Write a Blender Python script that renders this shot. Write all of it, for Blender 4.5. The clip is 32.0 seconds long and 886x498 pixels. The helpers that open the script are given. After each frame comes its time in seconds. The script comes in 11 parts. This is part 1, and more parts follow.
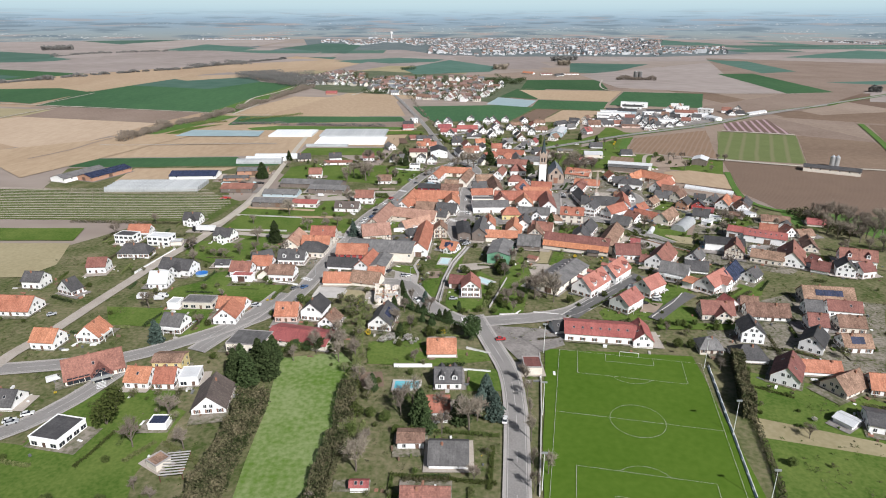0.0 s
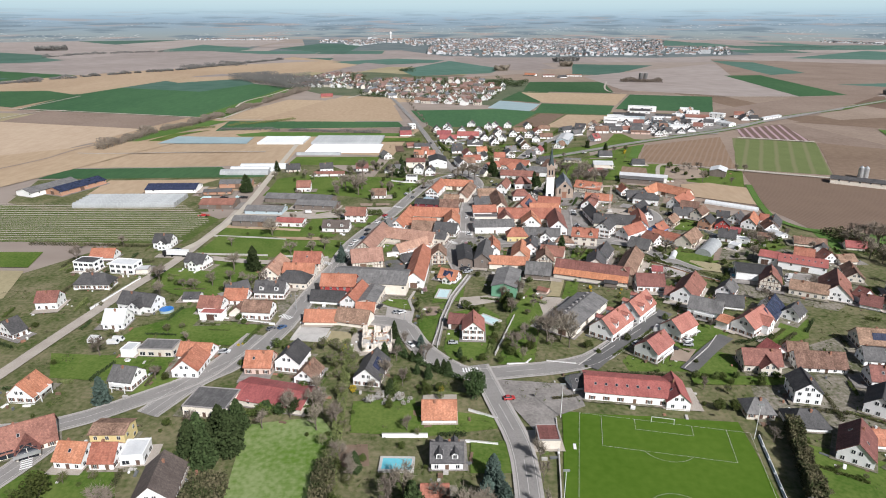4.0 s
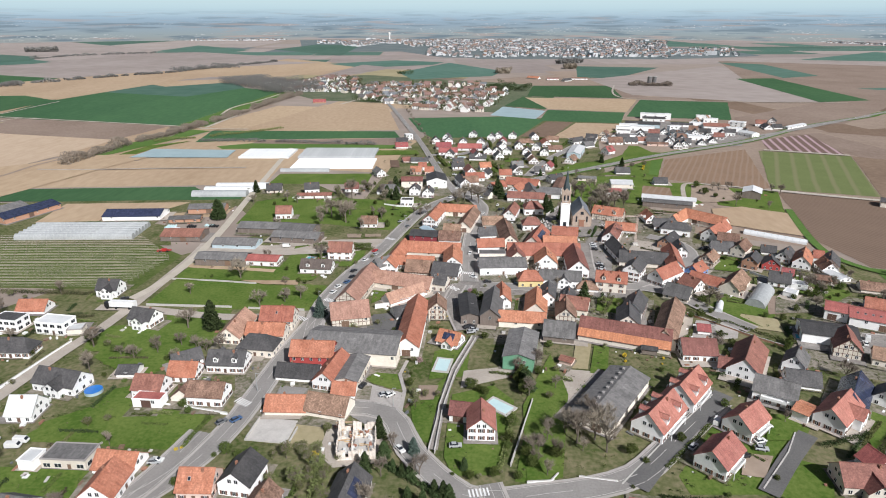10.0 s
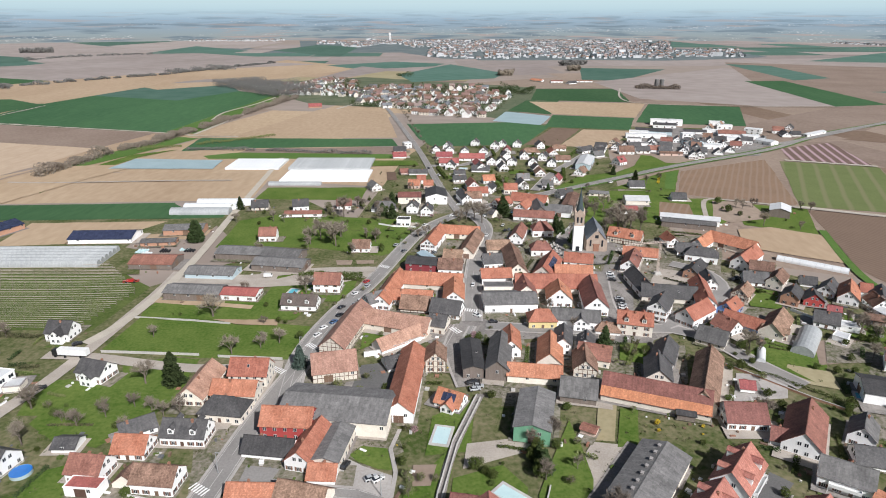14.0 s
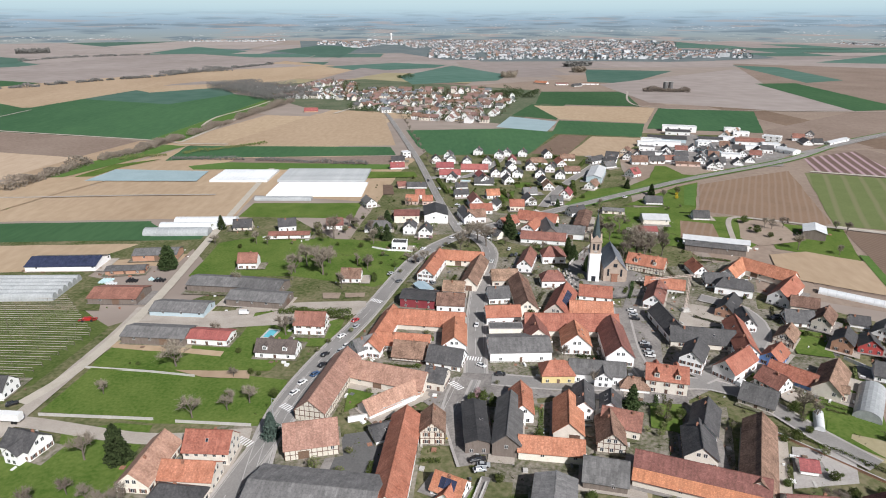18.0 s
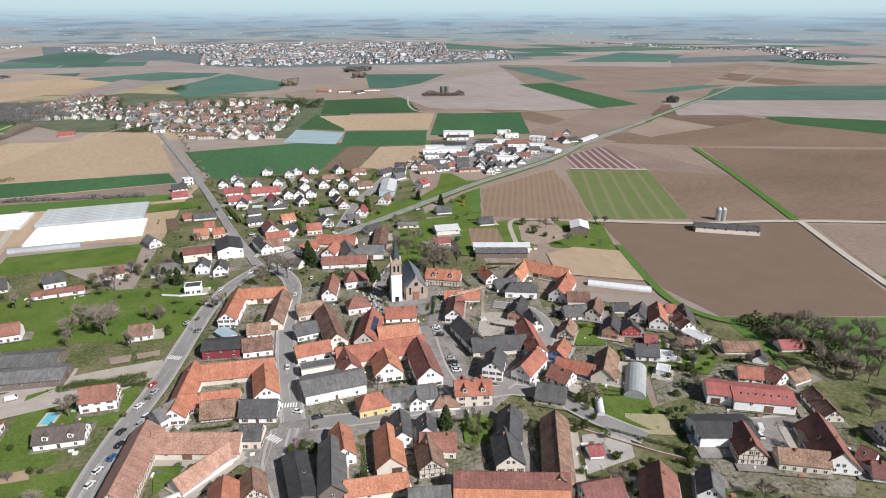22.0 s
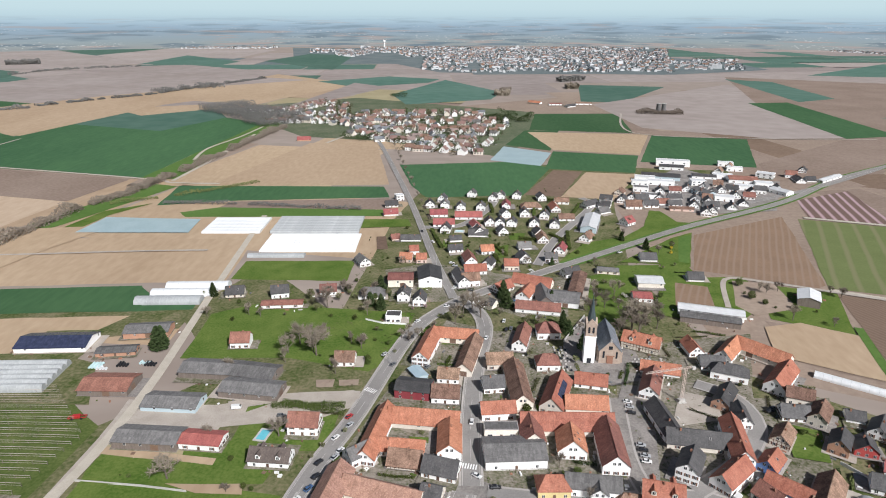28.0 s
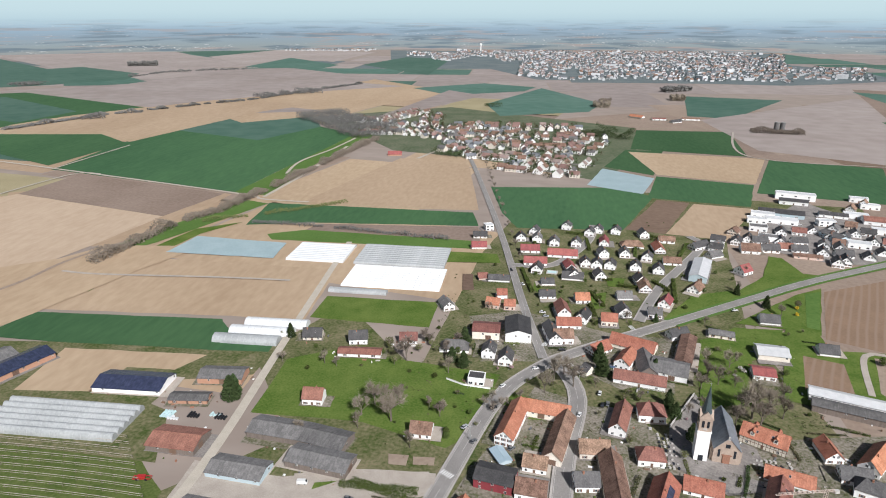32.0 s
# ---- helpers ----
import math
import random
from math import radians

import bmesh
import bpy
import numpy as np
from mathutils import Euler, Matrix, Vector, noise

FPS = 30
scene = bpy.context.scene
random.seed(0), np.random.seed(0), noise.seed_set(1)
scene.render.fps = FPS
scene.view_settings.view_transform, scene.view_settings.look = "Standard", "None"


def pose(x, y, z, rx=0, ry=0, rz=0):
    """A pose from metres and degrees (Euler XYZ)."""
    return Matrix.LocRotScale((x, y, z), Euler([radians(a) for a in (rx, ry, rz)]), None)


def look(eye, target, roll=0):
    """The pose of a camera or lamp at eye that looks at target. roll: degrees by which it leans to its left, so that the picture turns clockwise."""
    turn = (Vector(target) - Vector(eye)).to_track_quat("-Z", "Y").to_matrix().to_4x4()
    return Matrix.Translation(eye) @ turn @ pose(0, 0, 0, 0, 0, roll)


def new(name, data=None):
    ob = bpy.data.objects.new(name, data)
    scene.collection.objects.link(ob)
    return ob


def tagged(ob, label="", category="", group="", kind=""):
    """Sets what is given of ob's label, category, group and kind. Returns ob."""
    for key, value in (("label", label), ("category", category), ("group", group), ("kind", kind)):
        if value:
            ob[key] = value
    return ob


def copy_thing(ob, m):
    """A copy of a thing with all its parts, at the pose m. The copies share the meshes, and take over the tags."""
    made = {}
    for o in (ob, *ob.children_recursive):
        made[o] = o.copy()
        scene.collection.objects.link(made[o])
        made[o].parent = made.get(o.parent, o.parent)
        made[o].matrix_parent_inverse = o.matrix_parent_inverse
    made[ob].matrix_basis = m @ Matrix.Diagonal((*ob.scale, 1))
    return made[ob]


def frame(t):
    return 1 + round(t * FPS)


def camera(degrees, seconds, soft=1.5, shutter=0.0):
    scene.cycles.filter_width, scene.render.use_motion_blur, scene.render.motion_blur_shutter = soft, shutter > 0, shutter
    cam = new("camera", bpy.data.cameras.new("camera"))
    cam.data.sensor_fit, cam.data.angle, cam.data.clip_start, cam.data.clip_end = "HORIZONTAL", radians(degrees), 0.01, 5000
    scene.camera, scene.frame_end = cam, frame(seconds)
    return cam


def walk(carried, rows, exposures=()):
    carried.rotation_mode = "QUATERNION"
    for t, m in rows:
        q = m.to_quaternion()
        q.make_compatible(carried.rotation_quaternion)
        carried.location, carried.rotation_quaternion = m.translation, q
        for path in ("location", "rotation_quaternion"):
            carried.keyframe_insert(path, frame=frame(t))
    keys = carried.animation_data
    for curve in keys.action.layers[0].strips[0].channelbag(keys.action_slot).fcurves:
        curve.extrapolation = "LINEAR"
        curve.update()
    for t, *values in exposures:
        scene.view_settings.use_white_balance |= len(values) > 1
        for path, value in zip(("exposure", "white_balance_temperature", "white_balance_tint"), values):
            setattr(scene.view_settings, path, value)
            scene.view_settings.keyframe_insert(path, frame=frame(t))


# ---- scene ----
cam = camera(71.03, 32.0, 1.0)
PATH = [
    (0, (7.15, 2.96, 128.14), (4.27, 96.67, 93.35), 0.0),
    (0.5, (7.01, 8.53, 128.04), (4.14, 102.24, 93.25), 0.0),
    (1, (6.89, 13.98, 128.03), (4.04, 107.69, 93.25), 0.0),
    (1.5, (6.83, 19.46, 128.06), (3.97, 113.17, 93.27), 0.0),
    (2, (6.56, 24.82, 128.12), (3.80, 118.54, 93.33), 0.0),
    (2.5, (6.55, 30.06, 128.16), (3.74, 123.77, 93.37), 0.0),
    (3, (6.63, 35.47, 128.24), (3.74, 129.18, 93.45), 0.0),
    (3.5, (6.54, 40.80, 128.32), (3.68, 134.51, 93.53), 0.0),
    (5.5, (6.00, 62.24, 128.99), (3.17, 155.95, 94.20), 0.0),
    (6, (5.71, 67.28, 129.20), (2.91, 160.99, 94.41), 0.0),
    (6.5, (5.86, 72.72, 129.25), (2.94, 166.42, 94.46), 0.0),
    (7, (5.70, 78.03, 129.36), (2.81, 171.74, 94.57), 0.0),
    (7.5, (5.39, 83.89, 129.27), (2.55, 177.60, 94.48), 0.0),
    (8, (5.32, 89.49, 129.31), (2.42, 183.19, 94.52), 0.0),
    (8.5, (5.20, 94.72, 129.64), (2.31, 188.43, 94.85), 0.0),
    (9, (4.97, 100.02, 129.80), (2.14, 193.73, 95.01), 0.0),
    (9.5, (4.82, 105.42, 129.93), (2.03, 199.13, 95.14), 0.0),
    (10, (4.66, 110.98, 130.07), (1.86, 204.69, 95.28), 0.0),
    (10.5, (4.72, 116.55, 130.20), (1.89, 210.26, 95.42), 0.0),
    (11, (4.72, 122.01, 130.39), (1.87, 215.72, 95.60), 0.0),
    (11.5, (4.76, 127.37, 130.55), (1.80, 221.07, 95.76), 0.0),
    (12, (4.58, 132.39, 130.81), (1.62, 226.10, 96.02), 0.0),
    (12.5, (4.35, 137.80, 131.07), (1.46, 231.51, 96.28), 0.0),
    (13, (4.27, 142.86, 131.33), (1.33, 236.57, 96.54), 0.0),
    (13.5, (4.24, 148.26, 131.29), (1.26, 241.96, 96.50), 0.0),
    (14, (3.93, 153.60, 131.58), (0.99, 247.31, 96.80), 0.0),
    (14.5, (3.96, 158.75, 131.75), (1.02, 252.45, 96.96), 0.0),
    (16.5, (3.54, 181.57, 132.08), (0.38, 275.27, 97.29), 0.0),
    (17, (3.54, 186.71, 132.18), (0.36, 280.41, 97.39), 0.0),
    (17.5, (3.44, 191.79, 132.51), (0.24, 285.49, 97.72), 0.0),
    (18, (3.72, 196.72, 132.75), (0.48, 290.41, 97.96), 0.0),
    (18.5, (3.77, 199.30, 133.57), (0.49, 293.00, 98.78), 0.0),
    (19, (3.71, 200.02, 134.96), (0.49, 293.72, 100.17), 0.0),
    (19.5, (3.87, 200.06, 137.10), (1.60, 293.79, 102.31), 0.0),
    (20, (4.15, 200.01, 139.45), (4.87, 293.76, 104.66), 0.0),
    (20.5, (4.35, 200.04, 141.81), (9.01, 293.68, 107.02), 0.0),
    (21, (4.53, 199.65, 143.89), (15.47, 292.76, 109.10), 0.0),
    (21.5, (4.42, 199.03, 146.22), (23.70, 290.78, 111.43), 0.0),
    (22, (4.64, 198.60, 148.21), (32.53, 288.12, 113.42), 0.0),
    (22.5, (4.21, 198.05, 150.14), (39.41, 284.94, 115.35), 0.0),
    (23, (3.75, 198.20, 152.19), (38.02, 285.47, 117.40), 0.0),
    (23.5, (3.37, 198.70, 154.12), (31.50, 288.14, 119.33), 0.0),
    (24, (2.89, 199.34, 155.95), (19.91, 291.54, 121.17), 0.0),
    (24.5, (2.83, 199.95, 157.80), (10.96, 293.35, 123.01), 0.0),
    (25, (2.74, 200.03, 159.84), (5.36, 293.75, 125.05), 0.0),
    (25.5, (2.82, 200.42, 161.85), (1.17, 294.16, 127.07), 0.0),
    (27.5, (2.97, 209.90, 170.50), (0.73, 303.63, 135.71), 0.0),
    (28, (2.99, 214.39, 172.99), (0.73, 308.11, 138.20), 0.0),
    (28.5, (2.78, 219.40, 175.37), (0.56, 313.13, 140.58), 0.0),
    (29, (2.30, 224.57, 177.72), (-1.50, 318.25, 142.93), 0.0),
    (29.5, (1.82, 229.61, 179.99), (-9.78, 322.65, 145.20), 0.0),
    (30, (1.28, 234.63, 182.24), (-15.41, 326.88, 147.45), 0.0),
    (30.5, (0.23, 240.02, 184.28), (-16.70, 332.23, 149.49), 0.0),
    (31, (-1.06, 245.52, 186.16), (-17.97, 337.73, 151.37), 0.0),
    (31.5, (-1.79, 250.67, 188.37), (-18.37, 342.95, 153.58), 0.0),
    (32, (-2.65, 255.69, 190.78), (-18.64, 348.07, 155.99), 0.0),
]
walk(cam, [(t, look(eye, target, roll)) for t, eye, target, roll in PATH], ((0, 0.13), (20, 0.12), (22.5, 0.15), (24, 0.19), (28, 0.10), (32, 0.10)))

# ---- light ----
SUN_EL, SUN_AZ = 40.0, 146.0
world = bpy.data.worlds.new("sky")
scene.world = world
world.use_nodes = True
wn = world.node_tree
sky = wn.nodes.new("ShaderNodeTexSky")
sky.sky_type, sky.sun_disc = "NISHITA", False
sky.sun_elevation, sky.sun_rotation = radians(SUN_EL), radians(SUN_AZ)
sky.air_density, sky.dust_density, sky.ozone_density, sky.altitude = 1.2, 2.5, 1.5, 150
wn.links.new(sky.outputs["Color"], wn.nodes["Background"].inputs["Color"])
wn.nodes["Background"].inputs["Strength"].default_value = 0.043
sun = new("sun", bpy.data.lights.new("sun", "SUN"))
sun.data.energy, sun.data.angle, sun.data.color = 5.0, radians(0.6), (0.995, 0.988, 1.0)
sa, se = radians(SUN_AZ), radians(SUN_EL)
sun_dir = Vector((math.sin(sa) * math.cos(se), math.cos(sa) * math.cos(se), math.sin(se)))
sun.matrix_world = look(sun_dir * 900, (0, 0, 0))


# ---- materials ----
def mat(name, a, b, scale=1.0, rough=0.85, bump=0.0, fine=8.0, metal=0.0, vary=0.0, contrast=0.5, stretch=(1, 1, 1), tiles=None):
    """Two colours mixed by a coarse and a fine noise in metres; vary tints each object a little."""
    m = bpy.data.materials.new(name)
    m.use_nodes = True
    n, l = m.node_tree.nodes, m.node_tree.links
    p = n["Principled BSDF"]
    p.inputs["Roughness"].default_value, p.inputs["Metallic"].default_value = rough, metal
    if rough >= 0.9:
        p.inputs["Specular IOR Level"].default_value = 0.12
    tc, mp = n.new("ShaderNodeTexCoord"), n.new("ShaderNodeMapping")
    mp.inputs["Scale"].default_value = stretch
    place = tc.outputs["Object"]
    if vary:
        own, far, add_v = n.new("ShaderNodeObjectInfo"), n.new("ShaderNodeVectorMath"), n.new("ShaderNodeVectorMath")
        far.operation, far.inputs[1].default_value = "MULTIPLY", (61.0, 83.0, 37.0)
        l.new(own.outputs["Random"], far.inputs[0])
        l.new(place, add_v.inputs[0])
        l.new(far.outputs["Vector"], add_v.inputs[1])
        place = add_v.outputs["Vector"]
    l.new(place, mp.inputs["Vector"])
    n1, n2 = n.new("ShaderNodeTexNoise"), n.new("ShaderNodeTexNoise")
    n1.inputs["Scale"].default_value, n2.inputs["Scale"].default_value = scale, scale * fine
    n1.inputs["Detail"].default_value, n2.inputs["Detail"].default_value = 4, 3
    for k in (n1, n2):
        l.new(mp.outputs["Vector"], k.inputs["Vector"])
    add = n.new("ShaderNodeMath")
    add.operation = "MULTIPLY_ADD"
    l.new(n2.outputs["Fac"], add.inputs[0])
    add.inputs[1].default_value = 0.55
    half = n.new("ShaderNodeMath")
    half.operation = "MULTIPLY"
    half.inputs[1].default_value = 0.55
    l.new(n1.outputs["Fac"], half.inputs[0])
    l.new(half.outputs[0], add.inputs[2])
    ramp = n.new("ShaderNodeMapRange")
    w = 0.28 * (1.15 - contrast)
    ramp.inputs["From Min"].default_value, ramp.inputs["From Max"].default_value = 0.55 - w, 0.55 + w
    l.new(add.outputs[0], ramp.inputs["Value"])
    mix = n.new("ShaderNodeMix")
    mix.data_type = "RGBA"
    mix.inputs[6].default_value, mix.inputs[7].default_value = (*a, 1), (*b, 1)
    l.new(ramp.outputs["Result"], mix.inputs["Factor"])
    out = mix.outputs[2]
    if vary:
        oi, hv = n.new("ShaderNodeObjectInfo"), n.new("ShaderNodeHueSaturation")
        mr = n.new("ShaderNodeMapRange")
        mr.inputs["To Min"].default_value, mr.inputs["To Max"].default_value = 1 - vary, 1 + vary
        l.new(oi.outputs["Random"], mr.inputs["Value"])
        l.new(mr.outputs["Result"], hv.inputs["Value"])
        mh = n.new("ShaderNodeMapRange")
        mh.inputs["To Min"].default_value, mh.inputs["To Max"].default_value = 0.5 - vary * 0.04, 0.5 + vary * 0.04
        l.new(oi.outputs["Random"], mh.inputs["Value"])
        l.new(mh.outputs["Result"], hv.inputs["Hue"])
        l.new(out, hv.inputs["Color"])
        out = hv.outputs["Color"]
    if tiles:
        # courses of single tiles, and streaks that run down the slope
        bk, sm, sn, sr, mu, mv = (n.new("ShaderNode" + k) for k in ("TexBrick", "Mapping", "TexNoise", "MapRange", "MixRGB", "MixRGB"))
        bk.inputs["Color1"].default_value, bk.inputs["Color2"].default_value = (*(0.86,) * 3, 1), (*(1.15,) * 3, 1)
        bk.inputs["Mortar"].default_value, bk.inputs["Scale"].default_value = (*(0.74,) * 3, 1), 1.0
        bk.inputs["Mortar Size"].default_value, bk.inputs["Brick Width"].default_value, bk.inputs["Row Height"].default_value = 0.02, tiles[0], tiles[1]
        l.new(place, bk.inputs["Vector"])
        sm.inputs["Scale"].default_value = (1.3, 0.16, 0.16)
        sn.inputs["Scale"].default_value, sn.inputs["Detail"].default_value = 1.0, 4
        l.new(place, sm.inputs["Vector"])
        l.new(sm.outputs["Vector"], sn.inputs["Vector"])
        sr.inputs["From Min"].default_value, sr.inputs["From Max"].default_value = 0.35, 0.65
        sr.inputs["To Min"].default_value, sr.inputs["To Max"].default_value = 0.87, 1.1
        l.new(sn.outputs["Fac"], sr.inputs["Value"])
        for k in (mu, mv):
            k.blend_type = "MULTIPLY"
            k.inputs["Fac"].default_value = 1.0
        l.new(out, mu.inputs["Color1"])
        l.new(bk.outputs["Color"], mu.inputs["Color2"])
        l.new(mu.outputs["Color"], mv.inputs["Color1"])
        l.new(sr.outputs["Result"], mv.inputs["Color2"])
        out = mv.outputs["Color"]
    l.new(out, p.inputs["Base Color"])
    if bump:
        bp = n.new("ShaderNodeBump")
        bp.inputs["Strength"].default_value, bp.inputs["Distance"].default_value = min(1, bump), 0.15
        l.new(n2.outputs["Fac"], bp.inputs["Height"])
        l.new(bp.outputs["Normal"], p.inputs["Normal"])
    return m


ROOF = {
    "o": mat("tile_orange", (0.29, 0.10, 0.058), (0.50, 0.215, 0.14), 0.25, 0.8, 0.5, 7, vary=0.2, contrast=0.5, tiles=(0.5, 0.36)),
    "r": mat("tile_red", (0.25, 0.066, 0.064), (0.38, 0.118, 0.11), 0.25, 0.75, 0.3, 7, vary=0.15, contrast=0.4, tiles=(0.5, 0.36)),
    "d": mat("tile_dark_red", (0.16, 0.064, 0.05), (0.30, 0.132, 0.105), 0.25, 0.8, 0.5, 7, vary=0.22, contrast=0.55, tiles=(0.5, 0.36)),
    "b": mat("tile_old_brown", (0.15, 0.095, 0.07), (0.345, 0.22, 0.165), 0.25, 0.9, 0.6, 7, vary=0.22, contrast=0.65, tiles=(0.5, 0.36)),
    "k": mat("slate_anthracite", (0.042, 0.041, 0.043), (0.105, 0.10, 0.10), 0.25, 0.65, 0.4, 7, vary=0.3, contrast=0.5, tiles=(0.6, 0.36)),
    "g": mat("fibre_cement_grey", (0.10, 0.097, 0.096), (0.185, 0.178, 0.175), 0.2, 0.85, 0.25, 8, vary=0.25, contrast=0.4, tiles=(1.1, 1.5)),
    "a": mat("tile_salmon", (0.29, 0.105, 0.082), (0.45, 0.195, 0.155), 0.25, 0.8, 0.4, 7, vary=0.12, contrast=0.5, tiles=(0.5, 0.36)),
    "v": mat("tile_tan_orange", (0.29, 0.16, 0.115), (0.49, 0.295, 0.22), 0.25, 0.85, 0.5, 7, vary=0.15, contrast=0.6, tiles=(0.5, 0.36)),
    "z": mat("pale_grey_sheet", (0.50, 0.51, 0.52), (0.66, 0.665, 0.67), 0.3, 0.6, 0.2, 10, vary=0.12),
    "h": mat("dark_brown_tiles", (0.075, 0.058, 0.052), (0.145, 0.115, 0.102), 0.25, 0.8, 0.3, 7, vary=0.1, contrast=0.4, tiles=(0.5, 0.36)),
    "s": mat("solar_panel_blue", (0.026, 0.032, 0.062), (0.05, 0.06, 0.105), 0.4, 0.25, 0.0, 10, vary=0.1, tiles=(1.0, 1.7)),
    "l": mat("pale_blue_sheet", (0.30, 0.40, 0.46), (0.38, 0.48, 0.54), 0.3, 0.6, 0.1, 10),
}
WALL = {
    "w": mat("white_render", (0.82, 0.818, 0.81), (0.92, 0.918, 0.912), 0.5, 0.9, 0.2, 6, vary=0.08),
    "c": mat("cream_render", (0.66, 0.60, 0.52), (0.80, 0.745, 0.665), 0.5, 0.9, 0.3, 6, vary=0.15),
    "y": mat("yellow_render", (0.62, 0.50, 0.24), (0.74, 0.62, 0.33), 0.5, 0.9, 0.2, 6),
    "p": mat("pink_render", (0.62, 0.46, 0.40), (0.74, 0.58, 0.51), 0.5, 0.9, 0.2, 6),
    "m": mat("madder_red_render", (0.34, 0.06, 0.06), (0.45, 0.09, 0.08), 0.5, 0.9, 0.2, 6),
    "t": mat("plaster_between_timbers", (0.58, 0.53, 0.45), (0.72, 0.68, 0.60), 0.5, 0.9, 0.2, 6),
    "n": mat("weathered_boards", (0.15, 0.125, 0.11), (0.24, 0.20, 0.175), 0.5, 0.9, 0.4, 8, stretch=(3, 3, 0.4)),
    "e": mat("green_sheet_cladding", (0.12, 0.30, 0.19), (0.18, 0.38, 0.25), 0.4, 0.6, 0.1, 8),
    "u": mat("blue_render", (0.14, 0.26, 0.55), (0.19, 0.33, 0.64), 0.5, 0.85, 0.2, 6),
    "q": mat("pale_brick", (0.40, 0.22, 0.15), (0.50, 0.30, 0.21), 0.7, 0.9, 0.4, 9),
    "l": mat("light_blue_cladding", (0.40, 0.50, 0.55), (0.50, 0.59, 0.63), 0.4, 0.6, 0.1, 8),
    "r2": mat("dark_red_boards", (0.20, 0.03, 0.04), (0.28, 0.05, 0.06), 0.5, 0.8, 0.2, 8),
}
ROOF_WORD = {"o": "orange tiled", "r": "red tiled", "d": "dark red tiled", "b": "old brown tiled", "k": "anthracite slate",
             "g": "weathered grey", "a": "salmon tiled", "v": "faded tan-orange tiled", "h": "dark brown tiled", "z": "pale grey", "s": "dark blue solar-panelled", "l": "pale blue sheet"}
WALL_WORD = {"w": "white rendered", "c": "cream rendered", "y": "yellow rendered", "p": "pale pink rendered", "m": "madder red rendered",
             "t": "half-timbered", "n": "weathered board-clad", "e": "green sheet-clad", "u": "blue painted", "q": "pale brick",
             "l": "light blue clad", "r2": "dark red boarded"}
M_TIMBER = mat("dark_timber", (0.09, 0.04, 0.025), (0.15, 0.07, 0.045), 1, 0.8, 0.2)
M_FRAME = mat("window_frame_white", (0.6, 0.6, 0.58), (0.72, 0.72, 0.7), 2, 0.5)
M_GLASS = mat("window_glass_dark", (0.02, 0.024, 0.03), (0.035, 0.04, 0.05), 1, 0.12)
M_SHUT = mat("shutter_brown", (0.13, 0.07, 0.05), (0.22, 0.12, 0.09), 2, 0.7, vary=0.3)
M_DOOR = mat("door_brown", (0.10, 0.06, 0.045), (0.18, 0.11, 0.08), 2, 0.6, vary=0.3)
M_BRICK = mat("chimney_brick", (0.25, 0.13, 0.09), (0.38, 0.2, 0.14), 2, 0.9, 0.3)
M_GUTTER = mat("zinc_ridge", (0.28, 0.26, 0.25), (0.4, 0.37, 0.36), 2, 0.6)
M_ASPHALT = mat("road_asphalt", (0.215, 0.203, 0.193), (0.30, 0.284, 0.27), 0.08, 0.9, 0.2, 18)
M_SIDEWALK = mat("pale_pavement", (0.33, 0.305, 0.285), (0.45, 0.42, 0.395), 0.12, 0.9, 0.2, 12)
M_ASPHALT_D = mat("new_dark_asphalt", (0.11, 0.108, 0.108), (0.16, 0.155, 0.15), 0.1, 0.9, 0.2, 16)
M_DRIVE = mat("pale_gravel", (0.33, 0.29, 0.25), (0.46, 0.41, 0.36), 0.15, 0.95, 0.3, 12)
M_LANE = mat("pale_farm_track", (0.40, 0.36, 0.30), (0.52, 0.47, 0.40), 0.15, 0.95, 0.3, 12)
M_PAVE = mat("grey_paving", (0.175, 0.16, 0.15), (0.31, 0.285, 0.265), 0.12, 0.9, 0.2, 9, contrast=0.6)
M_GARDEN = mat("garden_ground", (0.055, 0.082, 0.02), (0.205, 0.18, 0.108), 0.06, 1.0, 0.3, 9, contrast=0.6)
M_LAWN = mat("lawn", (0.062, 0.115, 0.018), (0.135, 0.178, 0.045), 0.06, 1.0, 0.4, 14, contrast=0.6)
M_PITCH = mat("mown_pitch_grass", (0.062, 0.122, 0.011), (0.09, 0.152, 0.02), 0.03, 1.0, 0.3, 14)
M_MEADOW = mat("rough_meadow", (0.10, 0.175, 0.03), (0.24, 0.285, 0.13), 0.035, 1.0, 0.5, 16, contrast=0.6)
M_CROP = mat("winter_wheat", (0.038, 0.094, 0.042), (0.062, 0.13, 0.058), 0.012, 1.0, 0.3, 20, vary=0.14, stretch=(1, 0.25, 1))
M_CROP_L = mat("light_green_crop", (0.07, 0.135, 0.03), (0.11, 0.185, 0.05), 0.02, 1.0, 0.3, 20)
M_SOIL = mat("tan_tilled_soil", (0.35, 0.253, 0.168), (0.45, 0.34, 0.235), 0.009, 1.0, 0.3, 25, vary=0.07, stretch=(1, 0.35, 1))
M_SOIL_P = mat("pale_sandy_soil", (0.42, 0.315, 0.225), (0.50, 0.39, 0.29), 0.009, 1.0, 0.3, 25, vary=0.05, stretch=(1, 0.35, 1))
M_SOIL_D = mat("brown_ploughed_soil", (0.15, 0.103, 0.076), (0.225, 0.16, 0.12), 0.012, 1.0, 0.5, 30, vary=0.14, stretch=(0.6, 1, 1))
M_SOIL_M = mat("middle_brown_soil", (0.225, 0.168, 0.132), (0.315, 0.247, 0.20), 0.012, 1.0, 0.4, 25, vary=0.16)
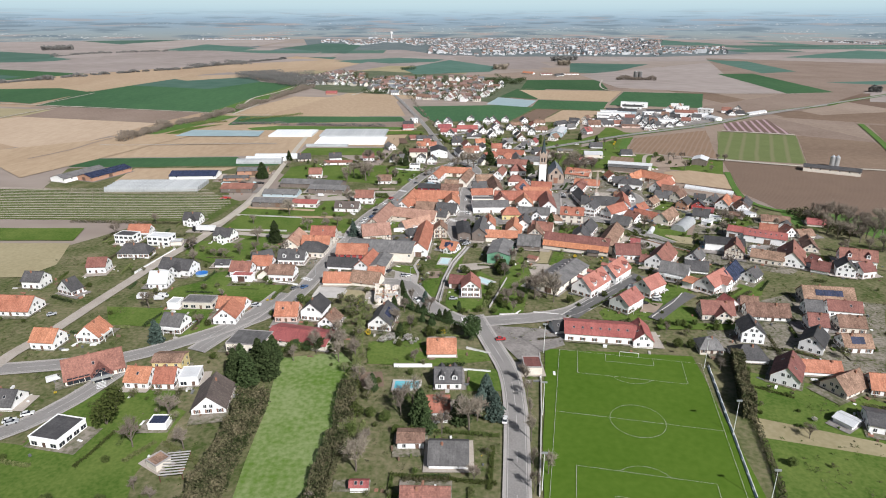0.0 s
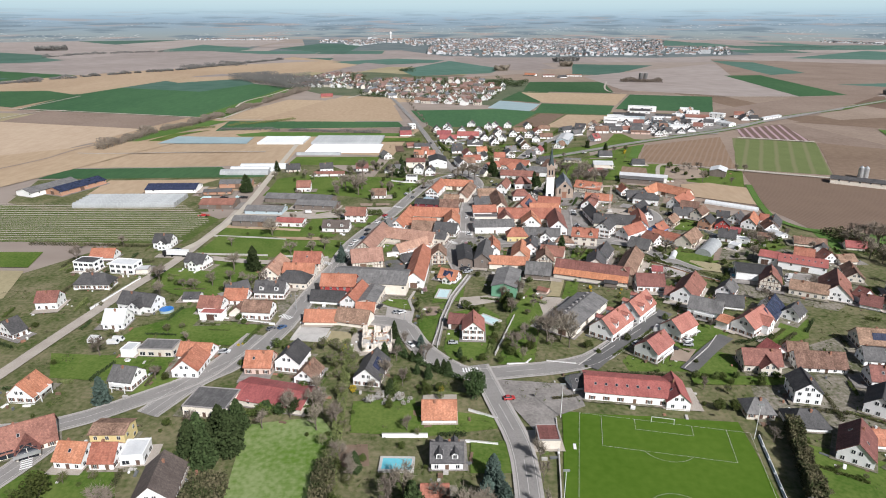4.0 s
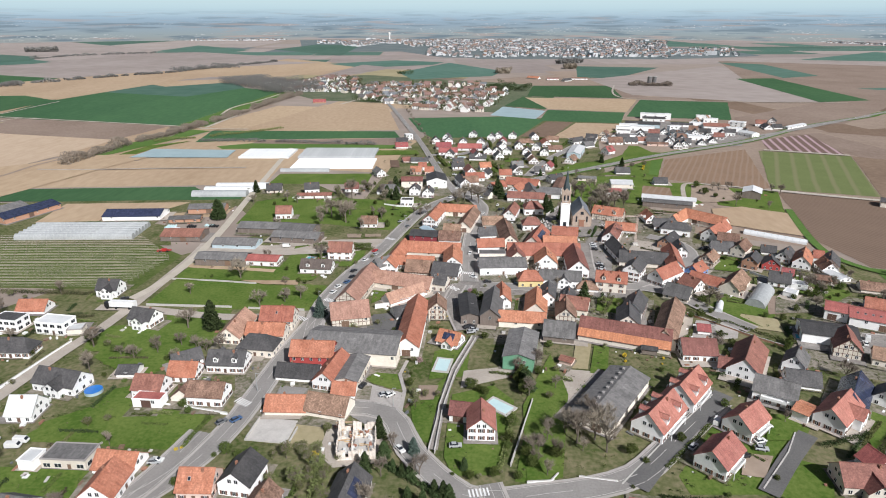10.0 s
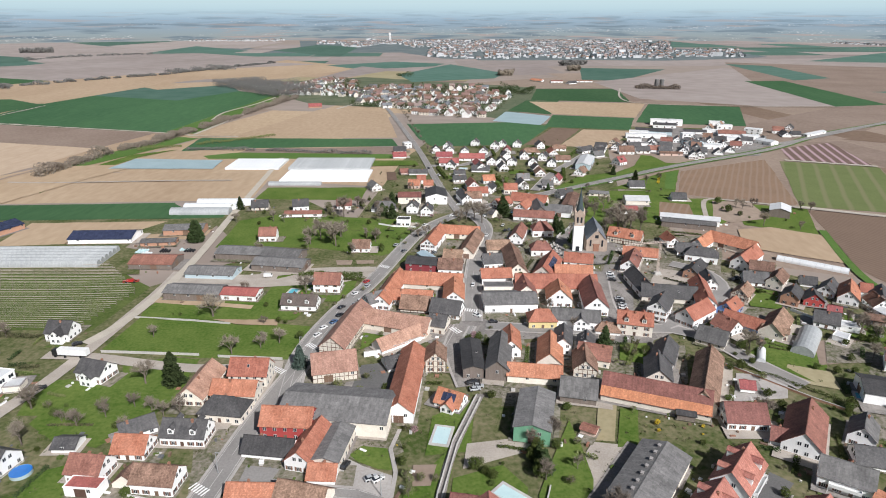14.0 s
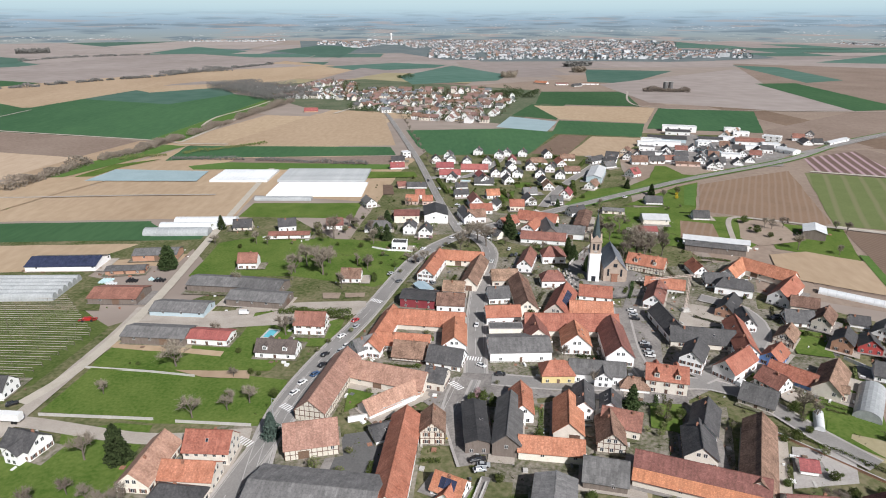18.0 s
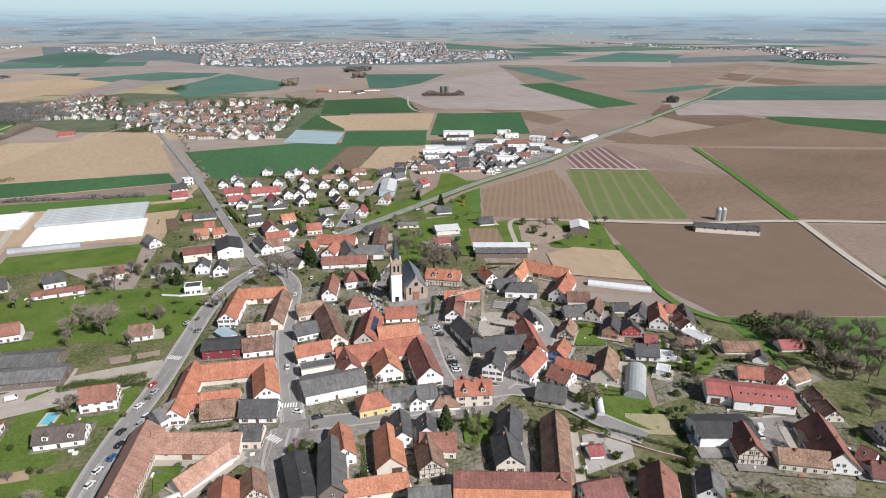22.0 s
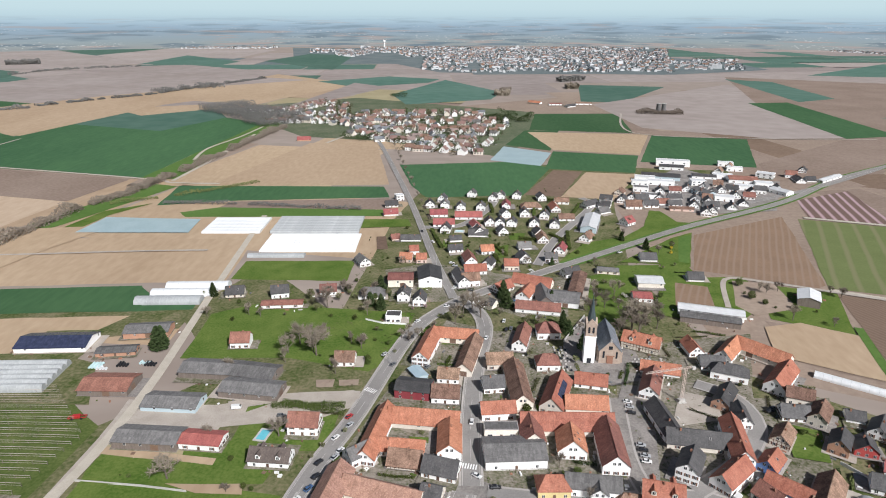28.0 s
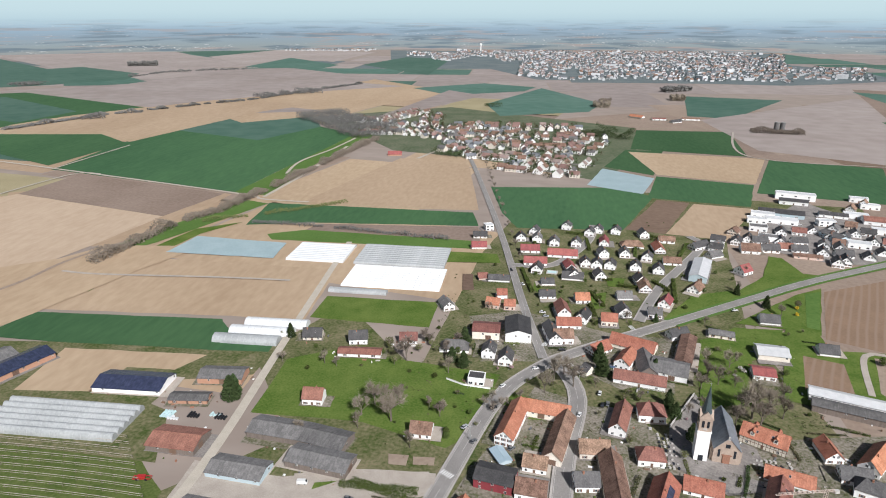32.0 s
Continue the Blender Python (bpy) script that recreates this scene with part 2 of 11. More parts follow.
M_STUBBLE = mat("pale_stubble_strip", (0.28, 0.24, 0.14), (0.38, 0.33, 0.21), 0.02, 1.0, 0.3, 25)
M_VINE = mat("vineyard_ground", (0.058, 0.09, 0.02), (0.12, 0.145, 0.048), 0.1, 1.0, 0.5, 8)
M_FOIL = mat("white_crop_film", (0.62, 0.64, 0.65), (0.72, 0.73, 0.74), 0.1, 0.4, 0.2, 8)
M_FILM = mat("bright_white_film", (0.84, 0.85, 0.86), (0.90, 0.90, 0.90), 0.1, 0.5, 0.1, 8)
M_FOIL_B = mat("bluish_crop_film", (0.30, 0.40, 0.42), (0.40, 0.50, 0.52), 0.06, 0.4, 0.2, 12)
M_POLY = mat("greenhouse_film", (0.29, 0.305, 0.31), (0.43, 0.445, 0.45), 0.12, 0.6, 0.1, 8)
M_METAL = mat("galvanised_steel", (0.45, 0.46, 0.47), (0.58, 0.59, 0.6), 1, 0.45, 0, 8, 0.6)
M_WHITE = mat("white_paint", (0.72, 0.72, 0.71), (0.82, 0.82, 0.81), 1, 0.5)
M_CONC = mat("pale_concrete", (0.40, 0.38, 0.36), (0.55, 0.53, 0.50), 0.3, 0.9, 0.2, 10)
M_STONE = mat("pink_sandstone", (0.35, 0.27, 0.22), (0.50, 0.405, 0.335), 0.6, 0.9, 0.4, 9)
M_NAVE = mat("nave_slate", (0.12, 0.135, 0.155), (0.21, 0.23, 0.255), 0.4, 0.6, 0.3, 8, vary=0.1, tiles=(0.6, 0.36))
M_COPPER = mat("spire_slate", (0.035, 0.055, 0.06), (0.06, 0.085, 0.09), 0.5, 0.6, 0.2, 12)
M_WATER = mat("pool_water", (0.12, 0.46, 0.56), (0.18, 0.54, 0.62), 0.4, 0.08)
M_COVER = mat("pale_pool_cover", (0.45, 0.62, 0.64), (0.55, 0.70, 0.71), 0.4, 0.5)
M_BARK = mat("grey_bark", (0.115, 0.095, 0.078), (0.20, 0.17, 0.14), 2, 0.95, 0.3)
M_TWIG = mat("bare_twigs", (0.19, 0.158, 0.125), (0.315, 0.27, 0.222), 0.8, 0.95, vary=0.3)
M_PINE = mat("dark_conifer_needles", (0.03, 0.05, 0.018), (0.068, 0.095, 0.038), 0.8, 0.95, vary=0.3)
M_SPRUCE = mat("blue_grey_spruce", (0.05, 0.075, 0.06), (0.09, 0.125, 0.105), 0.8, 0.95, vary=0.2)
M_LEAF = mat("hedge_leaves", (0.042, 0.066, 0.015), (0.108, 0.13, 0.04), 0.8, 0.95, vary=0.3)
M_WILD = mat("wild_hedge_leaves_and_twigs", (0.03, 0.044, 0.014), (0.15, 0.128, 0.078), 0.22, 0.95, vary=0.2, contrast=0.7)
M_BUD = mat("budding_leaves", (0.10, 0.125, 0.04), (0.19, 0.20, 0.085), 0.8, 0.95, vary=0.3)
M_YELLOW = mat("forsythia_bloom", (0.50, 0.36, 0.03), (0.66, 0.49, 0.06), 1, 0.9)
M_BLOSSOM = mat("white_blossom", (0.46, 0.43, 0.40), (0.62, 0.60, 0.57), 1, 0.9)
M_PINKB = mat("pink_blossom", (0.38, 0.22, 0.25), (0.52, 0.33, 0.36), 1, 0.9)
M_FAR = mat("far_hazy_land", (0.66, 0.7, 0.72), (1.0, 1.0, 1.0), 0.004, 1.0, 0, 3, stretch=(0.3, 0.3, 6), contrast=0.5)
# far fields and gardens: distance haze mixed into the base colours, greyer and bluer
M_HAZED_GREEN = mat("far_pale_green_crop", (0.062, 0.128, 0.098), (0.10, 0.17, 0.135), 0.004, 1.0, 0, 8, vary=0.15)
M_HAZED_SOIL = mat("far_greyish_soil", (0.268, 0.226, 0.206), (0.348, 0.302, 0.28), 0.004, 1.0, 0, 8, vary=0.13)
M_HAZED_WOOD = mat("far_grey_woods_and_gardens", (0.10, 0.13, 0.135), (0.18, 0.205, 0.205), 0.012, 1.0, 0, 10)
# town trees tinted blue: distance haze put into their colour
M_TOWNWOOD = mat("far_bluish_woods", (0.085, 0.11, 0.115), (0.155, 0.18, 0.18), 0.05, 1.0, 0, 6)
M_TYRE = mat("tyre_rubber", (0.02, 0.02, 0.02), (0.035, 0.035, 0.035), 3, 0.9)
PAINT = [mat("car_paint_" + n, c, tuple(v * 1.15 for v in c), 1, 0.3) for n, c in
         (("white", (0.62, 0.62, 0.61)), ("silver", (0.36, 0.37, 0.38)), ("black", (0.02, 0.02, 0.022)), ("grey", (0.12, 0.125, 0.13)),
          ("blue", (0.05, 0.10, 0.20)), ("red", (0.38, 0.03, 0.03)))]
# town walls and roofs muted towards blue-grey, distance haze in the colour
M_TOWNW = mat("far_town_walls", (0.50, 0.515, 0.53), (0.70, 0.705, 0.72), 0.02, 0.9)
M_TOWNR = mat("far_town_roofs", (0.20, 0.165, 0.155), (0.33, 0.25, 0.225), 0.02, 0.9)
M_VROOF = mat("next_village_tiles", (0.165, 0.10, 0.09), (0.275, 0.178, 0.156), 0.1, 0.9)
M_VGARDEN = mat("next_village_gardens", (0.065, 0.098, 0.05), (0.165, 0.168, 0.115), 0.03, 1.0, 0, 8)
# bluish slate for far roofs, some haze in its colour
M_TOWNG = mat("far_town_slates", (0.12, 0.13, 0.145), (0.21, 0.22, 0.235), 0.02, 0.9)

# the far land: blue-grey woods, pale fields and specks of villages; painted haze pales them into sky colour with height
fn, fl = M_FAR.node_tree.nodes, M_FAR.node_tree.links
fp = fn["Principled BSDF"]
fp.inputs["Specular IOR Level"].default_value = 0
ftc, sep = fn.new("ShaderNodeTexCoord"), fn.new("ShaderNodeSeparateXYZ")
fl.new(ftc.outputs["Object"], sep.inputs[0])


def far_ramp(stops, socket, lo, hi):
    r, c = fn.new("ShaderNodeMapRange"), fn.new("ShaderNodeValToRGB")
    r.inputs["From Min"].default_value, r.inputs["From Max"].default_value = lo, hi
    fl.new(socket, r.inputs["Value"])
    fl.new(r.outputs["Result"], c.inputs["Fac"])
    for k, (pos, col) in enumerate(stops):
        el = c.color_ramp.elements[0] if k == 0 else (c.color_ramp.elements[-1] if k == len(stops) - 1 else c.color_ramp.elements.new(pos))
        el.position, el.color = pos, (*col, 1)
    return c.outputs["Color"]


def far_noise(sx, sz, detail, lo, hi, seed):
    mp, nz, r = fn.new("ShaderNodeMapping"), fn.new("ShaderNodeTexNoise"), fn.new("ShaderNodeMapRange")
    mp.inputs["Scale"].default_value, mp.inputs["Location"].default_value = (sx, sx * 0.3, sz), (seed, 0, 0)
    nz.inputs["Scale"].default_value, nz.inputs["Detail"].default_value = 1, detail
    fl.new(ftc.outputs["Object"], mp.inputs["Vector"])
    fl.new(mp.outputs["Vector"], nz.inputs["Vector"])
    r.inputs["From Min"].default_value, r.inputs["From Max"].default_value = lo, hi
    fl.new(nz.outputs["Fac"], r.inputs["Value"])
    return r.outputs["Result"]


def far_mix(fac, a, b):
    x = fn.new("ShaderNodeMix")
    x.data_type = "RGBA"
    fl.new(fac, x.inputs["Factor"])
    for sock, c in ((x.inputs[6], a), (x.inputs[7], b)):
        if isinstance(c, tuple):
            sock.default_value = (*c, 1)
        else:
            fl.new(c, sock)
    return x.outputs[2]


def far_times(a, b):
    x = fn.new("ShaderNodeMath")
    x.operation = "MULTIPLY"
    fl.new(a, x.inputs[0])
    fl.new(b, x.inputs[1])
    return x.outputs[0]


# height ramp: land tone, then haze blue, then pale sky colour
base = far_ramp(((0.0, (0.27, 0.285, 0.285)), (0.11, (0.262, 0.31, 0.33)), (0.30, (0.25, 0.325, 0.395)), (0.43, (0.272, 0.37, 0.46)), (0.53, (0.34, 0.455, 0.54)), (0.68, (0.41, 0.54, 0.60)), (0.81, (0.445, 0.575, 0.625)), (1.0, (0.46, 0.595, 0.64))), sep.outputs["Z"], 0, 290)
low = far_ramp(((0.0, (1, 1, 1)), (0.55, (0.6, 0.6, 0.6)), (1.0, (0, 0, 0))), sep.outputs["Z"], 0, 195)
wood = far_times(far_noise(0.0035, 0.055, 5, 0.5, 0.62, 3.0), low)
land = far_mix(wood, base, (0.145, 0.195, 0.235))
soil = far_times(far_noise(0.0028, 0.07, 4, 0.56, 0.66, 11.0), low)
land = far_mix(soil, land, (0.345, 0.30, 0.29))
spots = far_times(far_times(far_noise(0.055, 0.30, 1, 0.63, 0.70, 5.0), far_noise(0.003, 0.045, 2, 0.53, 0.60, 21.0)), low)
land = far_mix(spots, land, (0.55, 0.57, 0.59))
# black base: the painted haze glows by itself, whatever the sun does
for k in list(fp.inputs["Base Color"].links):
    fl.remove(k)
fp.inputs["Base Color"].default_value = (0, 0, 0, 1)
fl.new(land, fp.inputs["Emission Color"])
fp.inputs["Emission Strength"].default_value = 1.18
M_WOODS = mat("far_leafless_woods", (0.13, 0.128, 0.122), (0.21, 0.205, 0.195), 0.15, 1.0, 0, 6, vary=0.15)
M_YARD = mat("gravel_and_cobble_yard", (0.095, 0.10, 0.052), (0.28, 0.245, 0.21), 0.09, 0.95, 0.4, 8, contrast=0.7)


def mat_rows(name, a, b, period, angle, soft=0.5, rough=1.0):
    """Parallel rows of two colours, the rows running along the angle in degrees, broken by noise."""
    m = mat(name, a, tuple(v * 1.25 for v in a), 0.05, rough, 0.3, 12)
    n, l = m.node_tree.nodes, m.node_tree.links
    p = n["Principled BSDF"]
    base = p.inputs["Base Color"].links[0].from_socket
    tc, mp, wv, mix = n.new("ShaderNodeTexCoord"), n.new("ShaderNodeMapping"), n.new("ShaderNodeTexWave"), n.new("ShaderNodeMix")
    mp.inputs["Rotation"].default_value = (0, 0, radians(90 - angle))
    wv.inputs["Scale"].default_value, wv.inputs["Distortion"].default_value, wv.inputs["Detail"].default_value = 0.314 / period, 1.2, 3
    wv.inputs["Detail Scale"].default_value = 0.4
    l.new(tc.outputs["Object"], mp.inputs["Vector"])
    l.new(mp.outputs["Vector"], wv.inputs["Vector"])
    mr = n.new("ShaderNodeMapRange")
    mr.inputs["From Min"].default_value, mr.inputs["From Max"].default_value = soft, 1.0
    l.new(wv.outputs["Fac"], mr.inputs["Value"])
    l.new(mr.outputs["Result"], mix.inputs["Factor"])
    mix.data_type = "RGBA"
    l.new(base, mix.inputs[6])
    mix.inputs[7].default_value = (*b, 1)
    l.new(mix.outputs[2], p.inputs["Base Color"])
    return m


M_PLOUGH = mat_rows("ploughed_soil_lines", (0.215, 0.145, 0.10), (0.27, 0.195, 0.145), 5.0, 66)
M_FURROW = mat_rows("dark_furrows", (0.155, 0.108, 0.081), (0.205, 0.148, 0.113), 3.2, 118, 0.4)
M_STRIPE = mat_rows("striped_orchard_grass", (0.125, 0.15, 0.06), (0.19, 0.19, 0.10), 14.0, 66, 0.72)
M_FILMROWS = mat_rows("film_rows_on_soil", (0.14, 0.095, 0.08), (0.42, 0.30, 0.32), 9.0, 75)
M_PLAIN = mat("far_plain_soil", (0.258, 0.21, 0.18), (0.335, 0.282, 0.245), 0.006, 1.0, 0, 8, stretch=(0.5, 1, 1))


# ---- helpers of this scene ----
def mesh_from(name, verts, faces, mats, index=None):
    me = bpy.data.meshes.new(name)
    me.from_pydata(verts, [], faces)
    for m in mats:
        me.materials.append(m)
    if index is not None:
        me.polygons.foreach_set("material_index", index)
    me.update()
    return me


def part(name, me, parent, label="", m=None):
    """A mesh as one part under a thing, at the local pose m."""
    ob = new(name, me)
    ob.parent = parent
    if m is not None:
        ob.matrix_basis = m
    return tagged(ob, label)


def box(x0, x1, y0, y1, z0, z1, verts, faces):
    n = len(verts)
    verts += [(x0, y0, z0), (x1, y0, z0), (x1, y1, z0), (x0, y1, z0), (x0, y0, z1), (x1, y0, z1), (x1, y1, z1), (x0, y1, z1)]
    faces += [tuple(n + k for k in f) for f in ((3, 2, 1, 0), (4, 5, 6, 7), (0, 1, 5, 4), (1, 2, 6, 5), (2, 3, 7, 6), (3, 0, 4, 7))]


def boxes(name, dims, m):
    v, f = [], []
    for d in dims:
        box(*d, v, f)
    return mesh_from(name, v, f, [m])


LAYER = [0.0]
LINES = []  # points on roads
AXES = []  # the lines of wide roads


def patch(name, material, *corners, label="", kind="structure", category="", lift=None):
    """A flat piece of land with slightly worn edges, a little above the one before it."""
    LAYER[0] += 0.003
    z = LAYER[0] if lift is None else lift
    pts = []
    rnd = random.Random(len(corners) * 31 + int(abs(corners[0][0]) * 7))
    for (ax, ay), (bx, by) in zip(corners, corners[1:] + corners[:1]):
        n = max(1, min(14, int(math.hypot(bx - ax, by - ay) / 14)))
        for k in range(n):
            j = 0 if k == 0 else 0.5
            pts.append((ax + (bx - ax) * k / n + rnd.uniform(-j, j), ay + (by - ay) * k / n + rnd.uniform(-j, j), z))
    ob = new(name, mesh_from(name, pts, [tuple(range(len(pts)))], [material]))
    if ob.data.polygons[0].normal.z < 0:
        ob.data.flip_normals()
    return tagged(ob, label, category, "", kind)


def ribbon(name, material, width, *line, label="", lift=None, kind="structure"):
    """A road or track of that width along a line, rounded at its bends."""
    LAYER[0] += 0.0015
    z = LAYER[0] if lift is None else lift
    pts = [Vector(p) for p in line]
    fine = []
    for i in range(len(pts) - 1):
        p0, p1, p2, p3 = pts[max(0, i - 1)], pts[i], pts[i + 1], pts[min(len(pts) - 1, i + 2)]
        n = max(2, min(24, int((p2 - p1).length / 6)))
        for k in range(n):
            t = k / n
            fine.append(0.5 * ((2 * p1) + (p2 - p0) * t + (2 * p0 - 5 * p1 + 4 * p2 - p3) * t * t + (3 * p1 - p0 - 3 * p2 + p3) * t ** 3))
    fine.append(pts[-1])
    LINES.extend((p.x, p.y, width / 2) for p in fine)
    if name == "road":
        AXES.append((width, fine))
    v, f = [], []
    for i, p in enumerate(fine):
        d = (fine[min(len(fine) - 1, i + 1)] - fine[max(0, i - 1)]).normalized()
        s = Vector((-d.y, d.x)) * width / 2
        v += [(p.x + s.x, p.y + s.y, z), (p.x - s.x, p.y - s.y, z)]
        if i:
            f.append((2 * i - 2, 2 * i - 1, 2 * i + 1, 2 * i))
    return tagged(new(name, mesh_from(name, v, f, [material])), label, "", "", kind)


def window_mesh(name, w, h, shutters):
    v, f = [], []
    box(-w / 2, w / 2, -0.05, 0.06, 0, h, v, f)
    idx = [0] * 6
    for sx in (-1, 1):
        box(sx * w / 4 - w / 4 + 0.07, sx * w / 4 + w / 4 - 0.07, 0.055, 0.075, 0.08, h - 0.08, v, f)
        idx += [1] * 6
    if shutters:
        for sx in (-1, 1):
            a, b = sorted((sx * (w / 2 + 0.03), sx * (w / 2 + 0.03 + w / 2)))
            box(a, b, -0.02, 0.09, 0.0, h, v, f)
            idx += [2] * 6
    return mesh_from(name, v, f, [M_FRAME, M_GLASS, M_SHUT], idx)


WIN = window_mesh("window", 1.15, 1.35, False)
WIN_SH = window_mesh("window", 1.1, 1.4, True)
WIN_WIDE = window_mesh("window", 2.2, 1.5, False)
DOOR = boxes("door", [(-0.55, 0.55, -0.05, 0.08, 0, 2.1), (-0.65, 0.65, -0.05, 0.05, 2.1, 2.25)], M_DOOR)
GATE = boxes("barn_door", [(-1.75, -0.02, -0.05, 0.1, 0, 3.3), (0.02, 1.75, -0.05, 0.1, 0, 3.3), (-1.9, 1.9, -0.05, 0.13, 3.3, 3.5)], M_DOOR)
PANEL = boxes("solar_panel", [(-0.84, 0.84, -1.6, 1.6, 0, 0.08)], ROOF["s"])
VENT = boxes("roof_vent", [(-0.5, 0.5, -0.35, 0.35, -0.3, 0.75), (-0.62, 0.62, -0.47, 0.47, 0.75, 0.87)], M_GUTTER)
CHIMNEY = boxes("chimney", [(-0.35, 0.35, -0.3, 0.3, -1.2, 0.9), (-0.42, 0.42, -0.37, 0.37, 0.9, 1.02), (-0.15, 0.15, -0.15, 0.15, 1.02, 1.35)], M_BRICK)
SKYLIGHT = mesh_from("skylight", [(-0.45, -0.6, 0), (0.45, -0.6, 0), (0.45, 0.6, 0), (-0.45, 0.6, 0), (-0.45, -0.6, 0.14), (0.45, -0.6, 0.14), (0.45, 0.6, 0.14), (-0.45, 0.6, 0.14),
                      (-0.35, -0.5, 0.15), (0.35, -0.5, 0.15), (0.35, 0.5, 0.15), (-0.35, 0.5, 0.15)],
                     [(4, 5, 6, 7), (0, 1, 5, 4), (1, 2, 6, 5), (2, 3, 7, 6), (3, 0, 4, 7), (8, 9, 10, 11)], [M_GUTTER, M_GLASS], [0, 0, 0, 0, 0, 1])


def roof_mesh(L, W, he, hr, mat_, hip=0.0, over=0.45, th=0.16):
    """Two slopes with an overhang and a thickness, the ridge along x; hip shortens the ridge."""
    a, b = L / 2 + (over if not hip else over), W / 2 + over
    drop = (hr - he) / (W / 2) * over
    v, f = [], []
    for t in (0, th):
        v += [(-a, -b, he - drop + t), (a, -b, he - drop + t), (a - hip, 0, hr + t), (-a + hip, 0, hr + t), (a, b, he - drop + t), (-a, b, he - drop + t)]
    f += [(6, 7, 8, 9), (9, 8, 10, 11), (1, 0, 3, 2), (2, 3, 5, 4), (0, 1, 7, 6), (4, 5, 11, 10)]
    if hip:
        f += [(7, 10, 8), (11, 6, 9), (1, 4, 10, 7), (5, 0, 6, 11)]
    else:
        f += [(1, 2, 8, 7), (2, 4, 10, 8), (3, 0, 6, 9), (5, 3, 9, 11)]
    idx = [0] * len(f)
    n = len(v)
    k = a - hip
    box(-k, k, -0.14, 0.14, hr + th - 0.04, hr + th + 0.08, v, f)
    idx += [1] * 6
    return mesh_from("roof", v, f, [mat_, mat_], idx)


def body_mesh(L, W, he, hr, m, hip):
    a, b = L / 2, W / 2
    v = [(-a, -b, 0), (a, -b, 0), (a, b, 0), (-a, b, 0), (-a, -b, he), (a, -b, he), (a, b, he), (-a, b, he)]
    f = [(0, 1, 5, 4), (2, 3, 7, 6)]
    if hip:
        f += [(1, 2, 6, 5), (3, 0, 4, 7)]
    else:
        v += [(-a, 0, hr), (a, 0, hr)]
        f += [(1, 2, 6, 9, 5), (3, 0, 4, 8, 7)]
    return mesh_from("wall", v, f, [m])


def timber_mesh(L, W, he, hr):
    """Posts, rails and braces that stand just proud of the walls."""
    v, f = [], []
    a, b = L / 2, W / 2
    for z in (0.1, he * 0.5, he - 0.2):
        for s in (-1, 1):
            box(-a, a, s * b - 0.05, s * b + 0.05, z, z + 0.22, v, f)
            box(s * a - 0.05, s * a + 0.05, -b, b, z, z + 0.22, v, f)
    n = max(3, int(L / 1.6))
    for i in range(n + 1):
        x = -a + L * i / n
        for s in (-1, 1):
            box(x - 0.1, x + 0.1, s * b - 0.05, s * b + 0.05, 0.1, he, v, f)
    n = max(3, int(W / 1.6))
    for i in range(n + 1):
        y = -b + W * i / n
        top = he + (hr - he) * (1 - abs(y) / b) - 0.1
        for s in (-1, 1):
            box(s * a - 0.05, s * a + 0.05, y - 0.1, y + 0.1, 0.1, top, v, f)
    for s in (-1, 1):
        box(s * a - 0.05, s * a + 0.05, -b * 0.55, b * 0.55, he + (hr - he) * 0.42, he + (hr - he) * 0.42 + 0.2, v, f)
    return mesh_from("timber_frame", v, f, [M_TIMBER])


COUNT = [0]
FOOT = []  # x, y, radius of what is built


